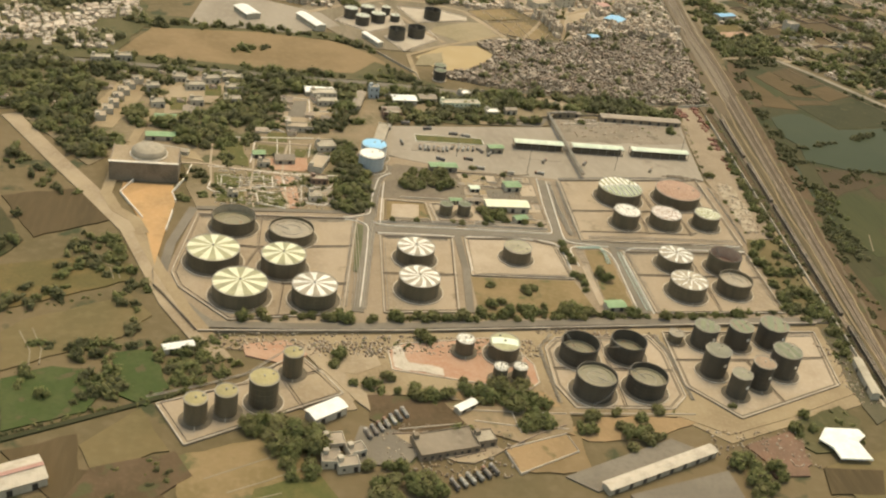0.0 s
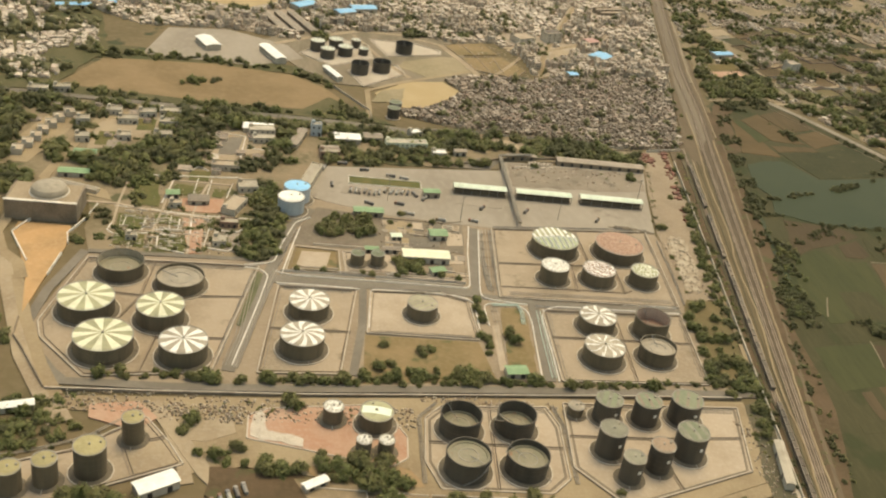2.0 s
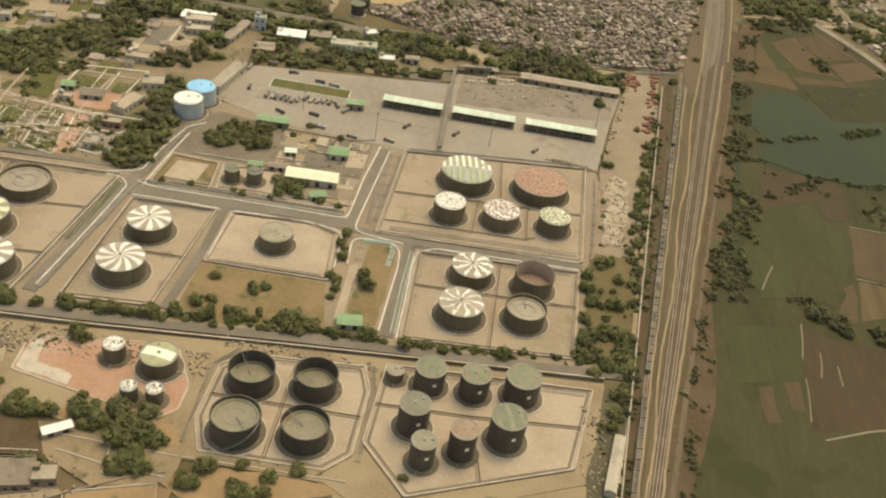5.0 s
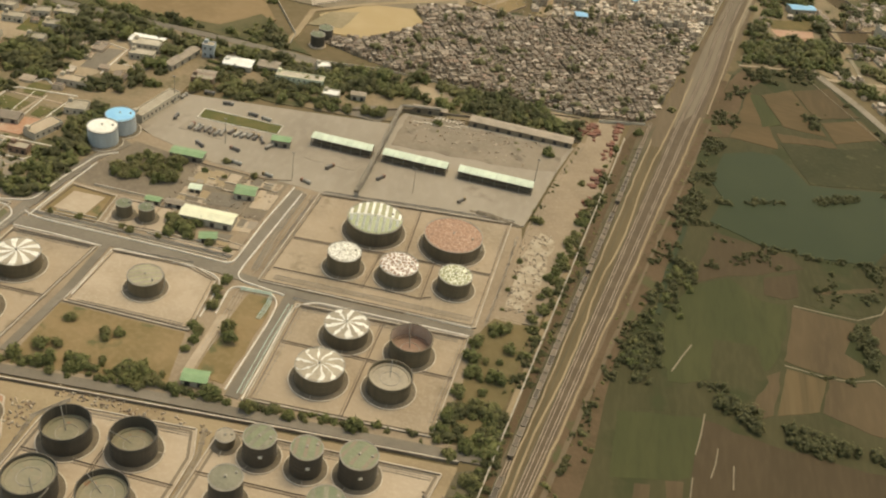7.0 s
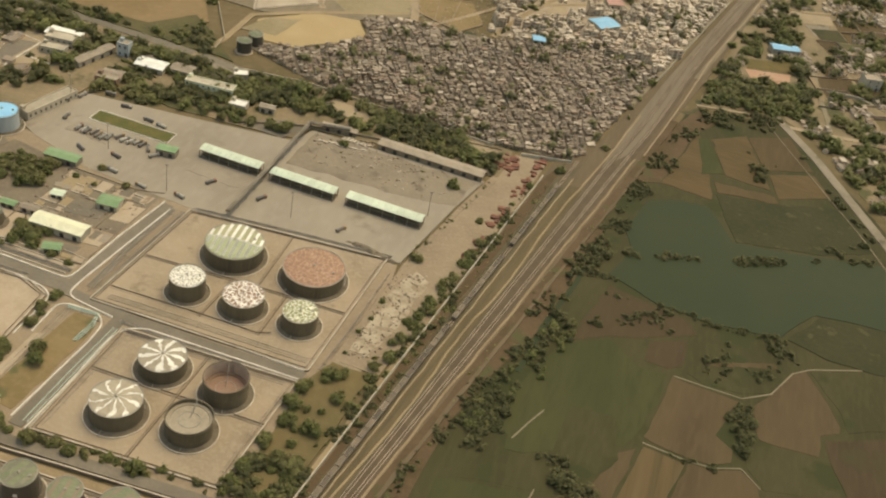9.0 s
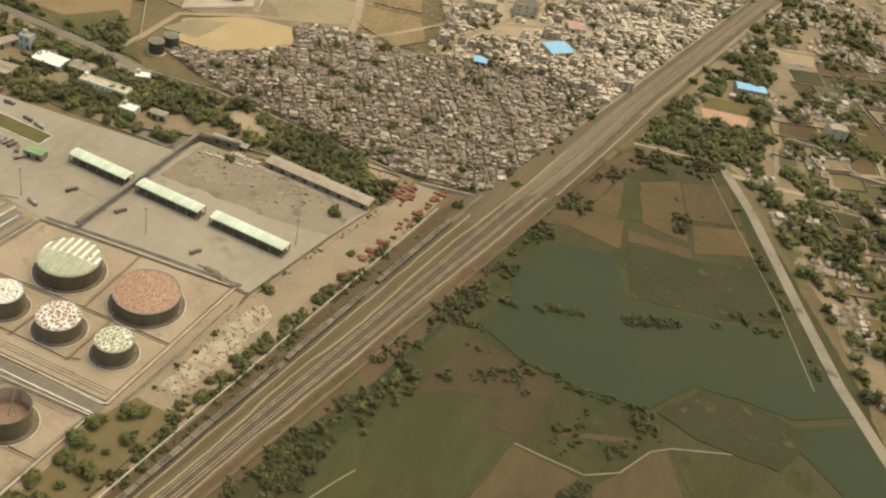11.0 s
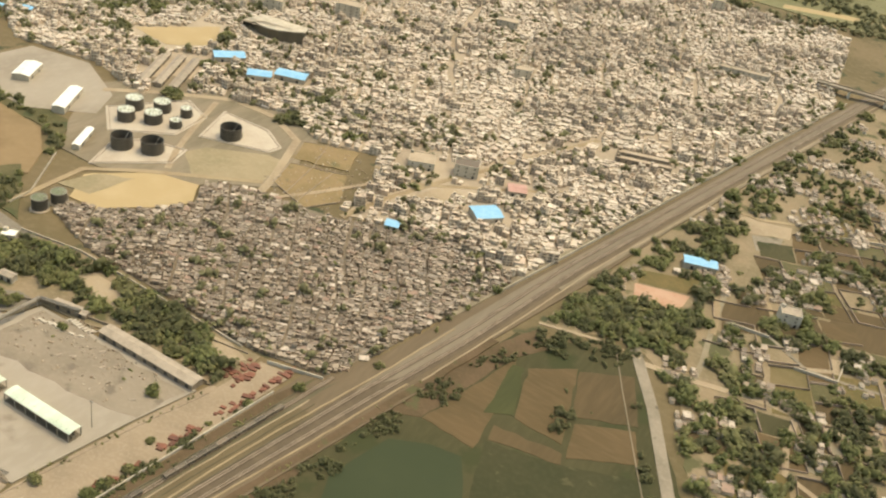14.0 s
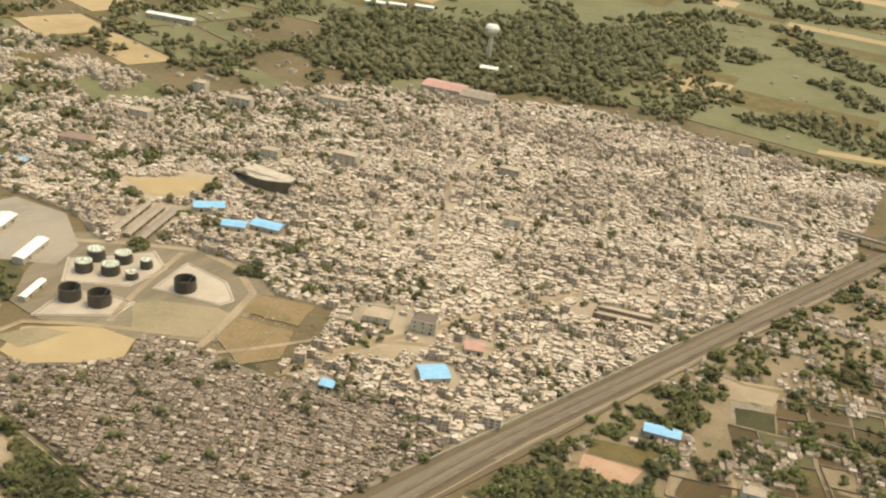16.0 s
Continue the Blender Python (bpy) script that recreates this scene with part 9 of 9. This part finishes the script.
HOUSES = [house_arrays(k) for k in (0, 1, 2, 3, 4, 5, 6, 7, 8)]
TOWN = [(98, 508), (122, 500), (136, 497), (180, 496), (216, 493), (247.5, 500), (259, 560), (270.5, 620), (286, 700), (305, 800), (330, 930), (306, 1100), (240, 1080), (150, 1070), (70, 1050), (0, 985), (-70, 935), (-120, 800), (-120, 690), (-82, 632), (-50, 612), (0, 622), (40, 612), (66, 640), (108, 652), (136, 640), (164, 650), (182, 622), (180, 596), (150, 582), (126, 571), (135, 551), (127, 537), (113, 521), (101, 517)]
PLOTS = [[(136, 640), (164, 650), (182, 622), (182, 582), (142, 582)], [(-26, 666), (10, 660), (30, 690), (6, 720)], [(194, 626), (206, 622), (218, 650), (204, 656)], [(220, 632), (232, 624), (246, 632), (247, 643), (236, 652), (221, 647)], [(222, 660), (244, 664), (240, 682), (222, 680)], [(28, 670), (46, 668), (54, 686), (34, 694)], [(12, 724), (30, 718), (56, 722), (56, 744), (14, 748)], [(174, 648), (196, 650), (196, 670), (174, 670)], [(196, 658), (214, 662), (214, 678), (196, 674)], [(246, 738), (288, 752), (286, 770), (246, 758)], [(200, 594), (214, 594), (214, 606), (200, 606)], [(60, 668), (76, 668), (92, 682), (90, 698), (70, 694), (60, 682)], [(20, 632), (52, 616), (60, 628), (34, 672), (18, 668)]]
LANES = [[(186, 590), (192, 622), (200, 650), (214, 690), (238, 760)], [(170, 640), (196, 642), (226, 668), (250, 690)]]


def near_lane(x, y):
    for line in LANES:
        for (x0, y0), (x1, y1) in zip(line, line[1:]):
            L2 = (x1 - x0) ** 2 + (y1 - y0) ** 2
            u = min(max(((x - x0) * (x1 - x0) + (y - y0) * (y1 - y0)) / L2, 0), 1)
            if math.hypot(x - x0 - u * (x1 - x0), y - y0 - u * (y1 - y0)) < 3.4:
                return True
    return False


def settlement(poly, holes, turn, lot, seed, lanes, drop=0.05, warp=8.0, keep=None, wild=5.0, longer=1.0):
    """Houses on uneven plots, cut out of ever smaller blocks; returns x, y, width, depth and turn."""
    rn = random.Random(seed)
    c, s, u0, u1, v0, v1 = turned(poly, turn)
    plots_cut, out = [], []
    split(u0 - 10, u1 + 10, v0 - 10, v1 + 10, lot, rn, plots_cut, lanes, longer)
    for a, b, g, h in plots_cut:
        u, v = (a + b) / 2, (g + h) / 2
        x, y = bent(u * c - v * s, u * s + v * c, warp)
        if rn.random() < drop or not inside(x, y, poly) or any(inside(x, y, q) for q in holes) or near_lane(x, y):
            continue
        if keep and not keep(x, y):
            continue
        x1, y1 = bent((u + 1) * c - v * s, (u + 1) * s + v * c, warp)
        a1 = math.degrees(math.atan2(y1 - y, x1 - x))
        out.append((x, y, (b - a) * rn.uniform(0.82, 1.0), (h - g) * rn.uniform(0.82, 1.0), a1 + rn.gauss(0, wild)))
    return out


SHANTY = [(98, 508), (122, 500), (136, 497), (180, 496), (216, 493), (247.5, 500), (259, 560), (267.5, 604), (226, 612), (196, 594), (186, 588), (150, 580), (126, 570), (135, 551), (127, 537), (113, 521), (101, 517)]
shanty = settlement(SHANTY, PLOTS, 28, 1.85, 3, ((40, 1.3), (16, 0.75), (7, 0.5), (3.0, 0.1)), 0.05, 7.0, None, 3.5, 1.6)
plots = shanty + settlement(TOWN, PLOTS + [SHANTY], 22, 2.9, 4, ((60, 2.0), (24, 1.0), (10, 0.5), (4.4, 0.12)), 0.12, 16.0, None, 5.0, 1.5)
rn = random.Random(21)
town_crowns = [([(x - a, y - b), (x + a, y - b * 0.6), (x + a * 0.8, y + b), (x - a * 0.7, y + b * 0.8)], 3.2, 1.8, 3.2, [], -0.4, 0.1) for x, y, a, b in ((-52, 685, 7, 10), (-27, 664, 5, 6), (-40, 703, 8, 9), (1, 661, 5, 4), (40, 667, 5, 4), (52, 647, 5, 6), (74, 656, 5, 5), (112, 649, 6, 8), (-14, 792, 8, 8), (-2, 757, 6, 6), (113, 677, 6, 6), (146, 659, 5, 6), (56, 622, 4, 6), (-67, 676, 7, 8), (134, 680, 5, 6), (23, 701, 5, 5))]
wood("town_tree", town_crowns + [(SHANTY, 7.5, 0.7, 1.5, [PLOTS[i] for i in (0, 1, 2, 3, 4, 5, 6, 11, 12)], 0.22, 0.06), ([(rail_x(560) - 16, 500), (rail_x(560) - 12, 560), (rail_x(720) - 12, 720), (rail_x(720) - 18, 720)], 4.4, 1.0, 2.0, [], 0.0, 0.08), ([(186, 590), (262, 606), (281, 700), (180, 700), (176, 640)], 5.0, 1.0, 2.2, PLOTS, 0.16, 0.06)], "small trees between crowded houses", M["leaf"], 35, BUSH, 1.0, 0.7)
far_town_tree_zones = []
far_town_tree_zones.append((TOWN, 6.0, 0.9, 2.2, [PLOTS[i] for i in (0, 1, 2, 3, 4, 5, 6, 11, 12)], 0.16, 0.035))
far_town_tree_zones.append((TOWN, 14.0, 1.2, 2.8, [PLOTS[i] for i in (0, 1, 2, 3, 4, 5, 6, 11, 12)], -0.1, 0.1))
far_town_tree_zones.append(([(-120, 690), (-60, 660), (0, 760), (60, 900), (-20, 960), (-90, 900)], 8.0, 1.6, 3.2, PLOTS, 0.0, 0.05))
far_town_tree_zones.append(([(-120, 690), (-82, 632), (60, 640), (60, 760), (-60, 900), (-120, 800)], 5.4, 1.3, 2.6, PLOTS, 0.06, 0.04))
far_town_tree_zones.append(([(30, 612), (66, 640), (108, 652), (136, 640), (164, 650), (190, 700), (60, 700)], 5.0, 1.2, 2.4, [PLOTS[i] for i in (0, 1, 2, 3, 4, 5, 6, 11, 12)], 0.0, 0.05))
wood("far_town_tree", far_town_tree_zones, "trees between far town houses", M["leaf_hazed"], 36, WOOD_CLUMP, 1.1, 1.2)
NEAR_TOWN = [(100, 505), (216, 490), (246, 498), (246, 520), (170, 516), (110, 530)]
near = [p for p in plots if inside(p[0], p[1], NEAR_TOWN)][:150]
nearest = set(id(p) for p in near)
rn = random.Random(9)


def town_house(x, y, w, d, a):
    """One house of the crowded town: kind, place, turn and size, taller in the older quarters."""
    if y < 600:
        return (rn.choice((0, 0, 1, 2, 2, 3, 3, 4)), x, y, 0, radians(a), w, d, rn.uniform(1.2, 2.0))
    tall = rn.random() + 0.5 * noise.noise(Vector((x * 0.02, y * 0.02, 4)))
    if tall > 0.93:
        return (rn.choice((7, 7, 8)), x, y, 0, radians(a), max(w, 2.6) * rn.uniform(1.0, 1.6), max(d, 2.4) * rn.uniform(1.0, 1.4), rn.uniform(3.4, 5.6))
    return (rn.choice((1, 2, 4, 5, 5, 6, 6)), x, y, 0, radians(a), w, d, rn.uniform(1.3, 2.2) if tall < 0.5 else rn.uniform(1.8, 3.4))


def filled(some):
    return [town_house(*p) for p in some]


low = set(id(p) for p in shanty)
joined("shanty_houses", HOUSES, filled([p for p in shanty if id(p) not in nearest]), [M["plaster"], M["slab"], M["dark"]], "dense rows of low brick and tin-roofed houses along lanes", "houses")
joined("town_houses", HOUSES, filled([p for p in plots if id(p) not in low and id(p) not in nearest]), [M["plaster_hazed"], M["slab_hazed"], M["window_hazed"]], "dense jumble of pale flat-roofed town houses", "houses")
west_land = [(-330, 512), (-76, 508), (-62, 560), (-80, 630), (-122, 690), (-125, 800), (-330, 800)]
west = settlement(west_land, [], 16, 3.6, 15, ((60, 3.0), (20, 1.6), (8, 0.8)), 0.2, 14.0, lambda x, y: noise.noise(Vector((x * 0.03, y * 0.03, 8))) > -0.12, 9.0)
joined("suburb_houses", HOUSES, filled(west), [M["plaster_hazed"], M["slab_hazed"], M["window_hazed"]], "pale suburban houses among trees", "houses")
village = settlement(VILLAGE, CLEARINGS, 24, 3.1, 5, ((60, 3.0), (14, 1.6), (6, 0.4)), 0.32, 7.0, lambda x, y: noise.noise(Vector((x * 0.04, y * 0.04, 5))) > 0.04)
places = [(rn.choice((0, 1, 2, 2, 4, 4)), x, y, 0, radians(a), w, d, rn.uniform(1.1, 2.1)) for x, y, w, d, a in village]
joined("village_houses", HOUSES, places, [M["plaster_hazed"], M["slab"], M["window_hazed"]], "scattered small village houses among trees", "houses")
strays = []
for poly, drop in (([(-110, 420), (-40, 400), (20, 412), (40, 440), (30, 484), (-120, 484)], 0.9), ([(-420, 800), (-150, 760), (-80, 940), (-200, 1100), (-420, 1100)], 0.975), ([(60, 1130), (330, 1130), (420, 1700), (-100, 1700)], 0.99)):
    strays += settlement(poly, [], 10, 6.0, len(strays) + 7, ((8, 2.0),), drop)
places = [(rn.choice((0, 1, 2, 3)), x, y, 0, radians(a), w, d, rn.uniform(1.5, 2.3)) for x, y, w, d, a in strays]
joined("scattered_houses", HOUSES, places, [M["plaster_hazed"], M["slab"], M["window_hazed"]], "pale houses scattered among trees", "houses")


def small_house(kind):
    """A small flat-roofed house of about 3.4 by 4.1 metres, with its parts."""
    t = base("small_house", ("single-storey plastered house with a flat parapet roof", "small brick house with a half upper room", "low house with a tilted tin roof", "plastered house with a stair head on its roof")[kind], "house", group="small houses beside the depot")
    L, W, h = 1.65, 2.0, 2.2
    part("wall", a_box(-L, L, -W, W, 0, h), M["plaster_one"], t)
    if kind == 2:
        bm = bmesh.new()
        top = [bm.verts.new(p) for p in ((-L - 0.2, -W - 0.2, h), (L + 0.2, -W - 0.2, h), (L + 0.2, W + 0.2, h + 0.5), (-L - 0.2, W + 0.2, h + 0.5))]
        f = bm.faces.new(top)
        e = bmesh.ops.extrude_face_region(bm, geom=[f])
        for v in e["geom"]:
            if isinstance(v, bmesh.types.BMVert):
                v.co.z += 0.07
        bmesh.ops.recalc_face_normals(bm, faces=bm.faces[:])
        part("roof", bm, M["slab_one"], t)
    else:
        part("roof", a_box(-L + 0.12, L - 0.12, -W + 0.12, W - 0.12, h, h + 0.06), M["slab_one"], t)
        rim = bmesh.new()
        for a in ((-L, L, -W, -W + 0.12), (-L, L, W - 0.12, W), (-L, -L + 0.12, -W + 0.12, W - 0.12), (L - 0.12, L, -W + 0.12, W - 0.12)):
            box(rim, *a, h, h + 0.35)
        part("parapet", rim, M["plaster_one"], t)
    if kind == 1:
        part("upper_room", a_box(-L + 0.12, 0.2, -W + 0.12, W - 0.12, h + 0.06, h + 1.5), M["plaster_one"], t)
        part("upper_roof", bevelled_box(-L, 0.35, -W, W, h + 1.5, h + 1.62, 0.03), M["slab_one"], t)
    if kind == 3:
        part("stair_head", a_box(-L + 0.3, -0.4, 0.2, W - 0.3, h + 0.06, h + 1.2), M["plaster_one"], t)
        part("water_tank", lathe(bmesh.new(), [(0.01, h + 0.06), (0.35, h + 0.06), (0.35, h + 0.7), (0.2, h + 0.85), (0.01, h + 0.88)], 10), M["dark"], t, at=pose(0.7, -0.9, 0))
    part("door", a_box(-0.35, 0.3, -W - 0.03, -W + 0.01, 0, 1.4), M["dark"], t)
    part("window", a_box(0.6, 1.2, -W - 0.03, -W + 0.01, 0.7, 1.3), M["dark"], t)
    return t


models = [small_house(k) for k in range(4)]
for i, (x, y, w, d, a) in enumerate(near):
    m = pose(x, y, 0, 0, 0, a) @ Matrix.Diagonal((w / 3.4, d / 4.1, rn.uniform(0.6, 0.95), 1))
    if i < 4:
        models[i].matrix_basis = m
    else:
        model = models[rn.choice((0, 0, 1, 2, 3))]
        copy_thing(model, m @ Matrix.Diagonal((*(1 / v for v in model.scale), 1)))
